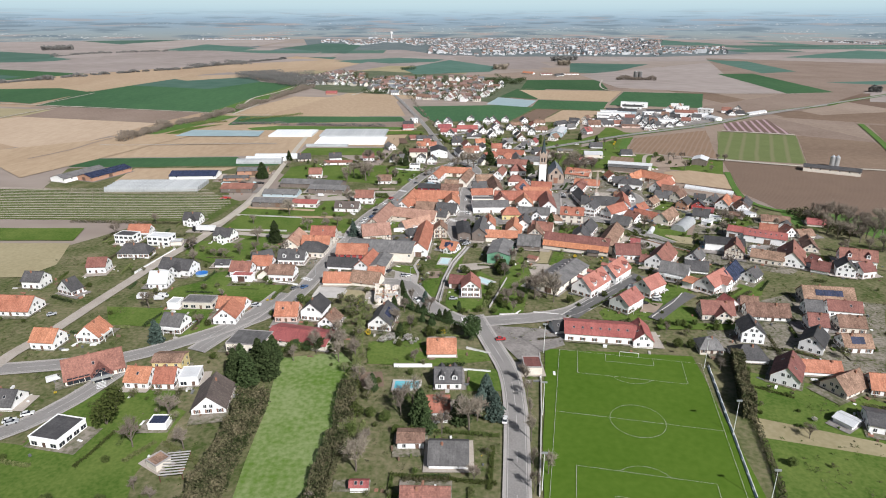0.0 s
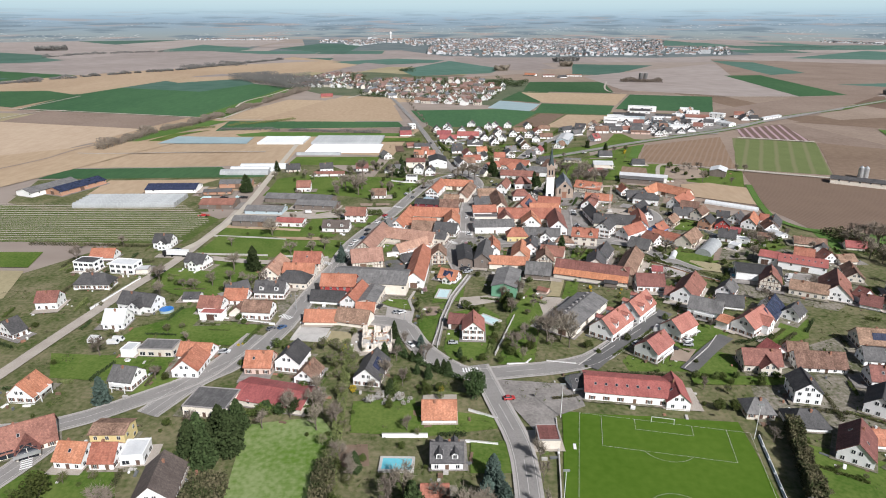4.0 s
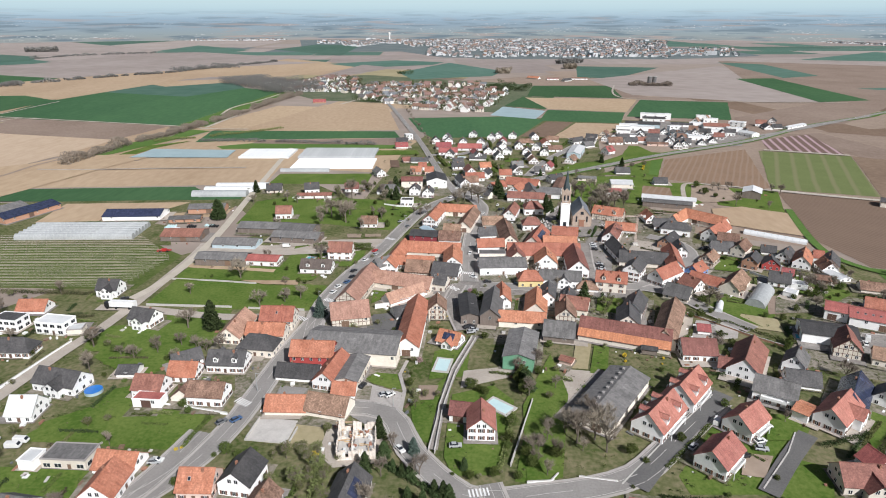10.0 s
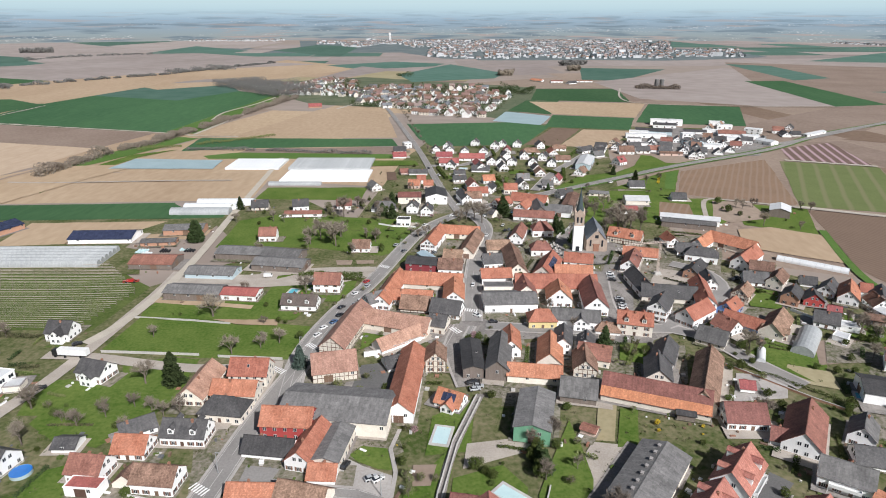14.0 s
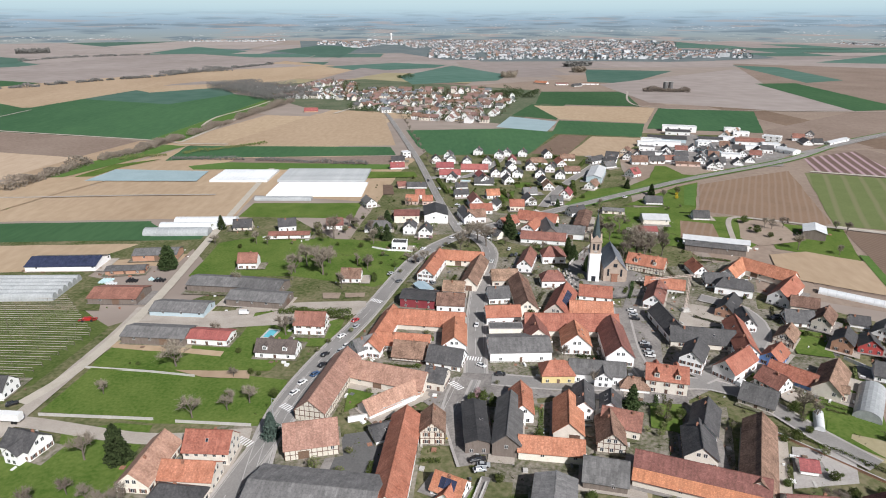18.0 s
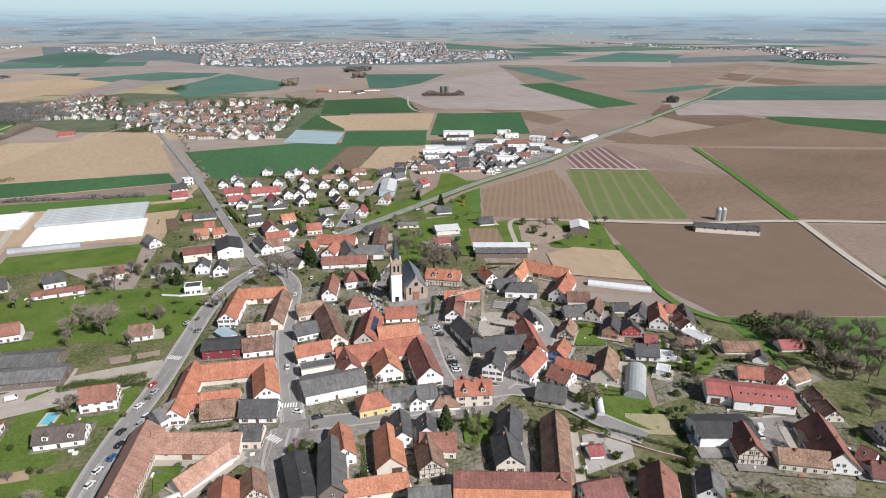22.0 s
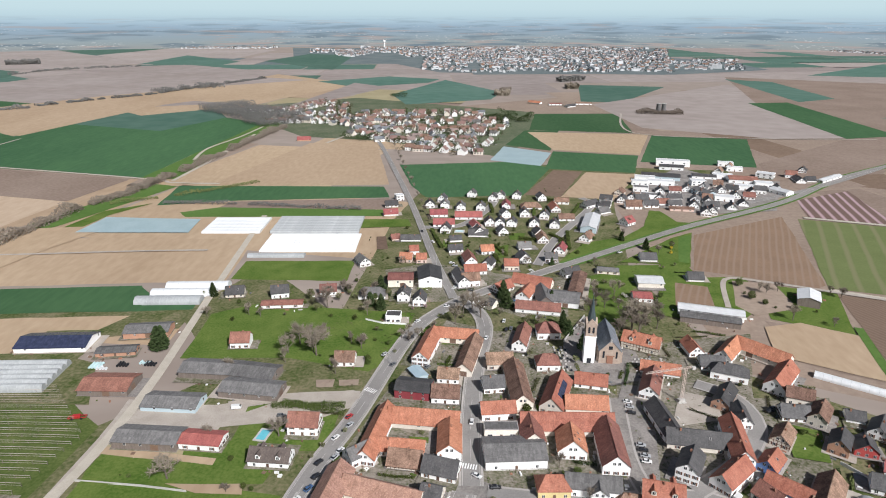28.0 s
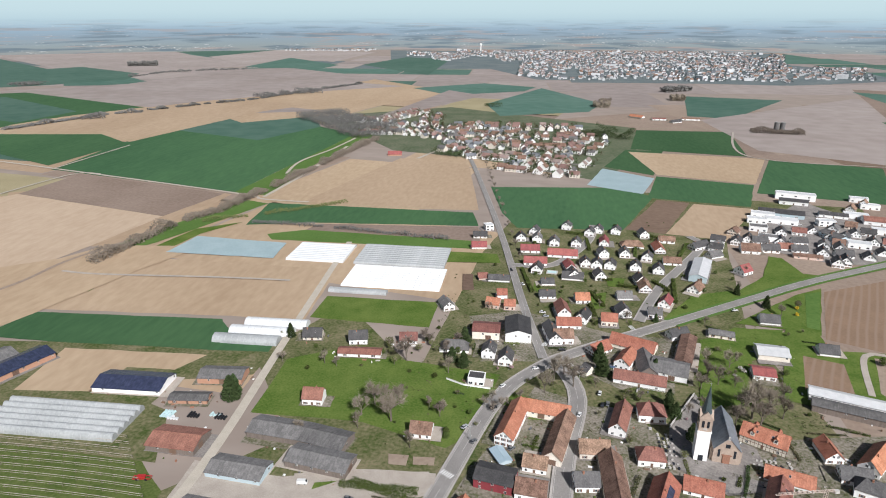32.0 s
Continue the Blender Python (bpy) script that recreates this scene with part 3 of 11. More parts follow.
def house(x, y, L, W, turn, hr, roof, wall, *opts):
    """A building at x, y: ridge of length L along its own x axis, turned by degrees; hr is the ridge's height."""
    COUNT[0] += 1
    FOOT.append((x, y, L, W, turn))
    rnd = random.Random(COUNT[0])
    barn, low, flat, hipped = "barn" in opts, "low" in opts, "flat" in opts, "hip" in opts
    if hipped:
        L += 0.8 * W
    kind = "barn" if barn else ("garage" if L * W < 55 else "house")
    slope = 0.30 if low else rnd.uniform(0.78, 0.95)
    he = max(2.2, hr - slope * W / 2)
    form = "hipped" if hipped else ("low-pitched" if low else "gabled")
    label = f"{WALL_WORD[wall]} {kind} with {ROOF_WORD[roof]} {'flat' if flat else form} roof"
    ob = tagged(new(kind), label, kind)
    ob.matrix_basis = pose(x, y, 0, 0, 0, turn)
    if flat:
        v, f = [], []
        box(-L / 2, L / 2, -W / 2, W / 2, 0, hr - 0.25, v, f)
        part("wall", mesh_from("wall", v, f, [WALL[wall]]), ob)
        part("roof", boxes("roof", [(-L / 2 + 0.25, L / 2 - 0.25, -W / 2 + 0.25, W / 2 - 0.25, hr - 0.25, hr - 0.1)], ROOF[roof]), ob)
        part("parapet", boxes("parapet", [(-L / 2 - 0.12, L / 2 + 0.12, -W / 2 - 0.12, -W / 2 + 0.25, hr - 0.3, hr + 0.12), (-L / 2 - 0.12, L / 2 + 0.12, W / 2 - 0.25, W / 2 + 0.12, hr - 0.3, hr + 0.12),
                                       (-L / 2 - 0.12, -L / 2 + 0.25, -W / 2 + 0.25, W / 2 - 0.25, hr - 0.3, hr + 0.12), (L / 2 - 0.25, L / 2 + 0.12, -W / 2 + 0.25, W / 2 - 0.25, hr - 0.3, hr + 0.12)], WALL[wall] if wall == "w" else M_GUTTER), ob)
        he = hr - 0.3
    else:
        part("wall", body_mesh(L, W, he, hr - 0.02, WALL[wall], hipped), ob)
        part("roof", roof_mesh(L, W, he, hr, ROOF[roof], min(W * 0.42, L * 0.42) if hipped else 0.0), ob)
        if not barn and not low and kind == "house":
            side = rnd.choice((-1, 1))
            part("chimney", CHIMNEY, ob, "", pose(rnd.uniform(-0.3, 0.3) * (L - W * 0.8 if hipped else L), side * W * 0.08, hr - slope * W * 0.08))
    if wall == "t":
        part("timber_frame", timber_mesh(L, W, he, hr), ob, "dark brown exposed timber frame")
    # openings
    win = WIN_SH if rnd.random() < 0.45 and not flat else WIN
    if flat:
        win = WIN_WIDE
    floors = 2 if he > 4.6 else 1
    glazing = ([], [], [])

    def put_window(me, m):
        """A window as a part of its own; those of far houses share one part."""
        if y < 600:
            part("window", me, ob, "", m)
            return
        n = len(glazing[0])
        glazing[0].extend(tuple(m @ q.co) for q in me.vertices)
        glazing[1].extend(tuple(n + q for q in w.vertices) for w in me.polygons)
        glazing[2].extend(w.material_index for w in me.polygons)
    sides = [(0, -W / 2, 0, L), (180, W / 2, 0, L), (90, 0, L / 2, W), (270, 0, -L / 2, W)]
    for ang, sy, sx, run in sides:
        m0 = pose(sx, sy, 0, 0, 0, ang)
        facing = turn + ang - 90
        toward = math.cos(radians(facing + 90))
        if toward < (0.15 if y > 520 else -0.35):
            continue
        if barn or kind == "garage":
            if run > 5 and he > 3.4 and rnd.random() < 0.6:
                part("barn_door", GATE, ob, "brown boarded double door", m0 @ pose(rnd.uniform(-0.2, 0.2) * run, 0, 0, 0, 0, 180))
            n = int(run / 7)
            for i in range(n):
                if rnd.random() < 0.6:
                    part("window", WIN, ob, "", m0 @ pose((i + 0.5 - n / 2) * run / n + 2.4, 0, he * 0.62, 0, 0, 180) if run > 9 else m0 @ pose(0, 0, he * 0.7, 0, 0, 180))
            continue
        n = max(1, min(6 if y < 380 else 3, int(run / 2.9)))
        for fl in range(floors):
            z = 0.95 + fl * 2.75
            if z + 1.4 > he:
                break
            for i in range(n):
                xx = (i + 0.5 - n / 2) * run / n
                if fl == 0 and i == n // 2 and ang in (0, 180):
                    part("door", DOOR, ob, "", m0 @ pose(xx, 0, 0.05, 0, 0, 180))
                    continue
                put_window(win, m0 @ pose(xx, 0, z, 0, 0, 180))
        if ang in (90, 270) and not hipped and not flat and hr - he > 3:
            put_window(WIN, m0 @ pose(-1.0, 0, he + 0.35, 0, 0, 180))
            put_window(WIN, m0 @ pose(1.0, 0, he + 0.35, 0, 0, 180))
    if glazing[1]:
        tagged(part("glazing", mesh_from("glazing", *glazing[:2], [M_FRAME, M_GLASS, M_SHUT], glazing[2]), ob), "small dark windows in white frames", kind="stuff")
    if not flat and not hipped:
        tilt = math.degrees(math.atan2(hr - he, W / 2))
        if ("sky" in opts) or (not barn and rnd.random() < 0.35 and roof in "kord"):
            n = 7 if "sky" in opts else rnd.choice((1, 2, 2))
            for i in range(n):
                s = -1 if "sky" in opts else rnd.choice((-1, 1))
                part("skylight", SKYLIGHT, ob, "", pose((i + 0.5 - n / 2) * L / (n + 1), s * W * 0.24, he + (hr - he) * 0.52 + 0.13, -s * tilt, 0, 0))
    if "pv" in opts:
        n = max(2, int(L / 3.2))
        for i in range(n):
            part("solar_panel", PANEL, ob, "dark blue solar panel", pose((i + 0.5 - n / 2) * 1.75, -W * 0.26, he + (hr - he) * 0.48 + 0.2, math.degrees(math.atan2(hr - he, W / 2)), 0, 0))
    if "balcony" in opts:
        a, b = L * 0.3, -W / 2
        part("balcony", boxes("balcony", [(-a, a, b - 1.5, b, 2.7, 2.88), (-a, a, b - 1.5, b - 1.38, 2.88, 3.8), (-a, -a + 0.12, b - 1.38, b, 2.88, 3.8), (a - 0.12, a, b - 1.38, b, 2.88, 3.8),
                                          (-a, -a + 0.2, b - 1.5, b - 1.3, 0, 2.7), (a - 0.2, a, b - 1.5, b - 1.3, 0, 2.7)], M_WHITE), ob, "white rendered balcony on posts")
    if "vents" in opts:
        for i in range(9):
            part("roof_vent", VENT, ob, "", pose((i - 4) * L / 9.5, W * 0.1, hr - (hr - he) * 0.2))
    if "dorm" in opts:
        for s in (-1, 1):
            for xx in (-0.25, 0.25):
                v, f = [], []
                z0, z1 = he + 0.3, he + (hr - he) * 0.62
                y0, y1 = s * (W / 2 - 0.6), s * W * 0.08
                box(xx * L - 0.95, xx * L + 0.95, min(y0, y1), max(y0, y1), z0 - 0.6, z1, v, f)
                d = part("dormer", mesh_from("dormer", v, f, [WALL[wall]]), ob)
                r = roof_mesh(abs(y0 - y1), 1.9, z1, z1 + 0.85, ROOF[roof], 0, 0.25, 0.1)
                part("dormer_roof", r, d, "", pose(xx * L, (y0 + y1) / 2, 0, 0, 0, 90))
                part("window", WIN, d, "", pose(xx * L, y0, z1 - 1.5, 0, 0, 180 if s < 0 else 0))
    if "cross" in opts:
        wing = W * 0.72
        v, f = [], []
        cw = min(L * 0.5, 6.5)
        hc = he + cw / 2 * slope
        me = body_mesh(wing, cw, he, hc, WALL[wall], False)
        c = part("cross_gable", me, ob, "", pose(L * 0.1, -wing * 0.5 - 0.4, 0, 0, 0, 90))
        part("gable_roof", roof_mesh(wing + 1.5, cw, he, hc, ROOF[roof], 0, 0.35), c, "", pose(0.6, 0, 0.0))
        for xx in (-1.1, 1.1):
            for z in (0.9, 3.5):
                if z + 1.4 < hc:
                    part("window", WIN, c, "", pose(-wing / 2, xx, z, 0, 0, 90))
    return ob


def roof_height(ob, y):
    """A little above the outer face of a gabled roof, at the distance y from its ridge."""
    top = [q.co for q in next(c for c in ob.children if c.name.startswith("roof")).data.vertices][6:12]
    ridge, eave = top[2], top[0]
    return ridge.z + (eave.z - ridge.z) * y / eave.y + 0.05


# ---- ground ----
def ground_sheet():
    xs = [-4300, -2600, -1400, -700, -300, 0, 300, 700, 1400, 2600, 4300]
    ys = [-700, -200, 100, 400, 700, 1000, 1500, 2200, 3000, 3900, 4800]
    v = [(x, y, 0.0) for y in ys for x in xs]
    n = len(xs)
    f = [(j * n + i, j * n + i + 1, (j + 1) * n + i + 1, (j + 1) * n + i) for j in range(len(ys) - 1) for i in range(n - 1)]
    return mesh_from("ground", v, f, [M_PLAIN])


tagged(new("ground", ground_sheet()), "wide plain of tan and brown tilled fields", "", "", "structure")


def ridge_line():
    """Rising backdrop that closes the plain at the horizon and carries the painted land, haze and sky."""
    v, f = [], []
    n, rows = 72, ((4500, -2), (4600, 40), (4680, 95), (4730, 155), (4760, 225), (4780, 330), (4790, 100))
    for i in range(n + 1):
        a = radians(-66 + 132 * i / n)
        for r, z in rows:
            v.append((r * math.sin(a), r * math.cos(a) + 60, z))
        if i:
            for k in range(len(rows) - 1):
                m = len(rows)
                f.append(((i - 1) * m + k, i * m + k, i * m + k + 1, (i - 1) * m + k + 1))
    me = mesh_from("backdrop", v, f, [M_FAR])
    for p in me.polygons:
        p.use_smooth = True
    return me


tagged(new("backdrop", ridge_line()), "glowing backdrop of blue-grey land with painted haze along the horizon", "", "", "structure")


def parcels(x0, x1, y0, y1, turn, wide, deep, mats, seed, gap, skip=0.12):
    """Rows of field strips of uneven width, turned by degrees, with grassy gaps between."""
    rnd = random.Random(seed)
    c, s = math.cos(radians(turn)), math.sin(radians(turn))
    LAYER[0] += 0.003
    flat = LAYER[0]
    y = y0
    while y < y1:
        d = rnd.uniform(0.6, 1.5) * deep * (1 + max(0, y) / 5000)
        x = x0 + rnd.uniform(0, wide)
        while x < x1:
            w = rnd.uniform(0.4, 1.7) * wide
            if rnd.random() > skip and -4000 < c * x - s * y < 4000 and s * x + c * y + d < 4450:
                k = rnd.uniform(-0.06, 0.06) * w
                patch("field", rnd.choice(mats), *((c * px - s * py, s * px + c * py) for px, py in ((x, y), (x + w - gap, y + k), (x + w - gap, y + d - gap), (x, y + d - gap + k))), label="strip of tilled farmland on the plain", lift=flat)
            x += w
        y += d
    LAYER[0] = flat


# far parcels take the soil and crop colours that carry haze
parcels(-3000, 3300, 1750, 4400, 4, 420, 190, (M_HAZED_SOIL, M_HAZED_SOIL, M_HAZED_SOIL, M_HAZED_GREEN, M_HAZED_WOOD), 5, 6)
patch("field", M_SOIL_M, (150, 500), (330, 420), (900, 500), (2600, 900), (2600, 1700), (300, 1750), (-60, 1500), (160, 900), label="wide brown farmland beyond the village")
parcels(420, 1900, 560, 1700, 10, 110, 260, (M_SOIL_M, M_SOIL_M, M_SOIL_D, M_SOIL_M, M_SOIL_M), 8, 3)
parcels(-1500, -430, 620, 1700, -12, 210, 150, (M_SOIL, M_SOIL_M, M_SOIL, M_STUBBLE), 9, 4)
patch("garden_ground", M_GARDEN, (-210, -60), (-20, -90), (170, -60), (235, 130), (270, 330), (240, 430), (150, 500), (130, 640), (170, 880), (300, 830), (330, 960), (110, 990), (-10, 990), (-55, 760), (-70, 560), (-140, 640), (-170, 560), (-120, 490), (-200, 400), (-270, 270), (-240, 100),
      label="mixed garden ground of grass, soil and shrubs")
patch("garden_ground", M_VGARDEN, (-480, 1500), (-240, 1180), (-120, 1150), (70, 1030), (130, 1250), (150, 1460), (-230, 1690),
      label="garden ground of the next village")
patch("garden_ground", M_HAZED_WOOD, (-740, 3120), (-300, 2950), (-60, 2420), (700, 2340), (1120, 2560), (1150, 2950), (1000, 3300), (1250, 4300), (-1050, 4330),
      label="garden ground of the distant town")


# ---- land: fields, meadows, yards ----
patch("field", M_CROP, (-664, 976), (-748, 1527), (-519, 1549), (-430, 1376), (-342, 1312), (-364, 907), label="dark green winter wheat field")
patch("field", M_HAZED_GREEN, (-748, 1527), (-519, 1549), (-430, 1376), (-486, 1226), (-720, 1310), label="paler upper half of the wheat field")
patch("meadow", M_CROP_L, (-364, 907), (-342, 1312), (-304, 1364), (-325, 1045), (-318, 902), label="pale green meadow along the stream")
patch("field", M_SOIL, (-271, 879), (-216, 1126), (-112, 1101), (-73, 885), (-209, 874), label="tan tilled field behind the village")
patch("field", M_SOIL, (-411, 647), (-319, 699), (-166, 700), (-159, 610), (-212, 608), (-366, 593), label="warm tan field beside the film tunnels")
patch("field", M_SOIL_M, (-427, 665), (-326, 702), (-320, 699), (-410, 645), label="brown band of tilled field")
patch("field", M_SOIL, (-625, 864), (-497, 920), (-363, 901), (-364, 780), (-444, 658), label="pale tan field on the slope")
patch("field", M_SOIL, (-884, 1655), (-629, 2372), (-268, 1997), (-469, 1519), (-600, 1395), label="tan field beyond the next hill")
patch("field", M_HAZED_SOIL, (-2658, 3330), (-1690, 3353), (-1169, 3629), (-1197, 2870), (-1932, 2463), label="pinkish far field")
patch("field", M_CROP, (-294, 797), (-304, 874), (-78, 876), (-67, 832), (-227, 815), label="long green crop strip")
patch("field", M_SOIL_M, (-223, 813), (-67, 829), (-60, 788), (-230, 792), label="narrow brown strip")
patch("field", M_CROP_L, (-261, 774), (-230, 792), (-60, 788), (-65, 767), (-250, 760), label="green headland strip")
patch("field", M_CROP, (-337, 592), (-212, 599), (-187, 574), (-169, 604), (-164, 559), (-307, 554), label="green crop strip beside the farms")
patch("field", M_SOIL, (-306, 552), (-163, 557), (-161, 520), (-203, 522), (-267, 502), label="tan field beside the farm halls")
patch("vineyard", M_VINE, (-410.4, 476.0), (-194.4, 474.4), (-158.4, 446.0), (-162.0, 396.8), (-332.8, 397.0), label="green vineyard ground between rows")
patch("yard", M_YARD, (14, 541), (47, 542), (83.5, 473.1), (70.2, 409.2), (13.3, 407.3), label="gravel and cobbled farm courts")
patch("yard", M_YARD, (-48.4, 417.5), (-29.9, 481.9), (-3, 555), (17, 546), (8.9, 407.1), (-34.5, 377.7), label="gravel and cobbled farm courts")
patch("yard", M_YARD, (12.7, 389.1), (63.2, 397.7), (100.3, 392.1), (87.7, 347.5), (11.4, 344.9), label="gravel and cobbled farm courts")
patch("yard", M_YARD, (92, 523), (175, 542), (128.1, 427.9), (98.7, 410.2), (69.0, 413.2), label="gravel and cobbled farm courts")
patch("yard", M_YARD, (143.6, 475.2), (184.6, 476.6), (151.3, 412.0), (113.5, 399.5), label="gravel and cobbled farm courts")
patch("yard", M_YARD, (-95.9, 357.0), (-73.0, 383.0), (-24.9, 359.1), (-14.0, 318.8), (-39.8, 297.6), (-60.0, 279.5), (-74.4, 292.9), label="gravel and cobbled farm courts")
patch("yard", M_YARD, (188.9, 401.7), (231.2, 385.1), (211.0, 337.4), (183.5, 314.2), (134.1, 333.5), label="gravel and cobbled farm courts")
patch("yard", M_YARD, (-50, 635), (-17, 650), (43, 626), (78, 625), (87, 586), (44, 560), (10, 585), (-36, 577), label="gravel and cobbled yards of the junction")
patch("lawn", M_LAWN, (71.5, 265.5), (91.2, 290.8), (133.0, 302.9), (111.7, 275.4), (95.1, 258.3), (72.5, 257.6), label="green gardens of the new houses")
patch("yard", M_YARD, (117.6, 263.0), (171.4, 289.7), (210.3, 277.9), (166.6, 208.1), (137.1, 219.2), (111.1, 231.7), label="gravel yards between the houses")
patch("garden", M_GARDEN, (-36, 804), (112, 846), (101, 720), (46, 665), (-14, 679), label="grassy gardens of the new houses")
patch("meadow", M_LAWN, (-148.0, 380.9), (-146.3, 410.7), (-99.2, 410.6), (-64.5, 404.6), (-61.4, 375.2), (-103.8, 375.3), label="bright green meadow with young trees")
patch("meadow", M_LAWN, (-148, 533), (-150, 560), (-125, 576), (-23, 564), (-32, 507), (-43.1, 495.1), (-88, 508), (-147, 506), label="green meadow behind the gardens")
patch("meadow", M_LAWN, (-157, 615), (-157, 650), (-74, 653), (-74, 614), label="green meadow beside the film tunnels")
patch("field", M_CROP, (-70, 984), (82, 1007), (117, 971), (71, 842), (-29, 833), (-47, 877), label="dark green wheat field")
patch("field", M_FOIL_B, (45, 1014), (69, 1108), (131, 1063), (107, 982), label="field under pale blue crop film")
patch("field", M_CROP, (135, 1074), (246, 1048), (215, 947), (110, 966), label="green crop strip")
patch("field", M_CROP, (72, 1119), (113, 1245), (169, 1247), (132, 1078), label="green crop field")
patch("field", M_SOIL, (116, 1231), (306, 1211), (249, 1053), (137, 1084), label="tan tilled field")
patch("field", M_CROP, (151, 1437), (312, 1443), (285, 1223), (121, 1252), label="dark green crop field")
patch("field", M_CROP, (309, 1205), (444, 1172), (373, 979), (238, 1008), label="dark green crop field beside the yards")
patch("field", M_SOIL_D, (73, 845), (119, 959), (153, 953), (110, 838), label="small brown field")
patch("field", M_SOIL, (110, 838), (157, 949), (216, 940), (163, 829), label="small tan field")
patch("field", M_PLOUGH, (205, 720), (305, 774), (258, 614), (250, 609), (177, 641), label="ploughed brown field with drill lines")
patch("field", M_STRIPE, (316, 767), (397, 741), (331, 587), (257, 609), label="striped green orchard grass")
patch("field", M_FILMROWS, (347, 831), (420, 868), (396, 750), (327, 768), label="dark field with pale film rows")
patch("field", M_FURROW, (257, 598), (403, 557), (334.2, 406.4), (233.5, 438.3), (227.0, 483.2), label="wide dark brown ploughed field")
patch("field", M_SOIL_D, (398, 741), (469, 696), (405, 563), (330, 583), label="brown ploughed field")
patch("field", M_SOIL_D, (530, 825), (901, 687), (574.4, 494.6), (413, 563), label="brown ploughed field")
patch("field", M_SOIL_D, (444, 887), (784, 988), (1041, 770), (921, 699), (539, 837), label="brown ploughed field")
patch("field", M_SOIL_M, (411, 547), (569.4, 491.6), (459.3, 426.6), (367.5, 456.3), label="brown field beside the road")
patch("field", M_CROP_L, (233.0, 437.7), (332.8, 405.4), (335.9, 380.9), (325.9, 347.9), (269.3, 314.5), (211.0, 337.4), (228.4, 403.7), label="bright green field")
patch("field", M_CROP_L, (366.5, 454.7), (461.5, 427.9), (350.1, 362.2), (348.2, 401.7), label="green field beyond the track")
patch("field", M_SOIL_M, (191, 559), (234, 538), (222.1, 489.7), (191, 507), label="small tan field")
patch("meadow", M_LAWN, (210, 618), (258, 600), (236, 541), (196, 561), label="green yard round the white-roofed shed")
patch("field", M_CROP, (643, 1609), (756, 1641), (711, 1225), (598, 1201), label="dark green strip among brown fields")
patch("field", M_HAZED_GREEN, (1017, 1393), (1364, 1355), (1652, 1130), (1421, 994), (846, 1220), label="far green field")
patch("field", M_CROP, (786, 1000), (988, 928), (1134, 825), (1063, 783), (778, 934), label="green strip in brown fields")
patch("field", M_HAZED_GREEN, (833, 2227), (934, 2216), (877, 1711), (812, 1701), label="far green strip")
patch("field", M_HAZED_GREEN, (336, 2003), (561, 1953), (358, 1609), (276, 1632), label="far green field")
patch("field", M_HAZED_GREEN, (-159, 1757), (-36, 2143), (113, 1814), (77, 1664), (-109, 1569), label="far green hill field")
patch("field", M_HAZED_GREEN, (-409, 2084), (-219, 2262), (-54, 2166), (-83, 2051), (-275, 1924), label="far green field")
patch("field", M_HAZED_GREEN, (-1191, 2642), (-1346, 3310), (-987, 2994), (-887, 2475), label="far green field")
patch("field", M_HAZED_GREEN, (-2729, 4425), (-2571, 5234), (-1936, 4691), (-1854, 3419), label="far green field")
patch("field", M_HAZED_GREEN, (-839, 2999), (-776, 3594), (-518, 3465), (-451, 2524), label="far green field")
patch("field", M_HAZED_GREEN, (-1904, 2508), (-1430, 2247), (-1206, 2057), (-1462, 1962), label="far green field")
patch("field", M_HAZED_GREEN, (-1121, 1190), (-855, 1213), (-689, 1172), (-709, 1012), (-954, 1042), label="far green field")
patch("field", M_HAZED_GREEN, (-1635, 1647), (-1430, 1734), (-1259, 1712), (-934, 1568), (-979, 1467), (-1199, 1260), label="far green field")
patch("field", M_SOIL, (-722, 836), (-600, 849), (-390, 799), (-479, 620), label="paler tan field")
patch("field", M_HAZED_SOIL, (-902, 1631), (-629, 1970), (-444, 2129), (-716, 2272), (-944, 1901), label="far brown field")
patch("field", M_HAZED_GREEN, (794, 2081), (972, 2087), (839, 1626), (765, 1623), label="far green field")
patch("field", M_HAZED_SOIL, (291, 1582), (752, 2018), (825, 1601), (963, 1465), (762, 1189), (485, 1179), (314, 1274), label="far brown field")
patch("field", M_HAZED_SOIL, (583, 2316), (1344, 2520), (1549, 2271), (1086, 1634), (879, 1652), (1018, 2179), (795, 2125), label="far brown field")
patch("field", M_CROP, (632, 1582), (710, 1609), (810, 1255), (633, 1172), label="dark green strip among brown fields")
patch("field", M_HAZED_SOIL, (-874, 1287), (-632, 1640), (-493, 1580), (-738, 1479), (-797, 1186), label="far pale tan field")
patch("field", M_HAZED_SOIL, (-371, 1419), (-294, 2044), (-183, 1927), (-315, 1562), label="far pale field")
patch("field", M_HAZED_SOIL, (-1553, 1787), (-1311, 2049), (-1273, 2686), (-1076, 2771), (-587, 2394), (-604, 2279), (-718, 2020), (-809, 1777), (-914, 1568), (-1540, 1774), label="pale field beyond the wheat")
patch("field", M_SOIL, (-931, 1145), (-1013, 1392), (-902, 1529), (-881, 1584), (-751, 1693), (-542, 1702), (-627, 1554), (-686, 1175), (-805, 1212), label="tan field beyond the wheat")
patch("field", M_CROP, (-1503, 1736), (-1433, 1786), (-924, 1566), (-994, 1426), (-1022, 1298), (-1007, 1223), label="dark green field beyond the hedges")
patch("field", M_HAZED_GREEN, (-1434, 1664), (-1401, 1684), (-1030, 1481), (-1035, 1319), (-1137, 1357), label="paler green crop inside a dark field")
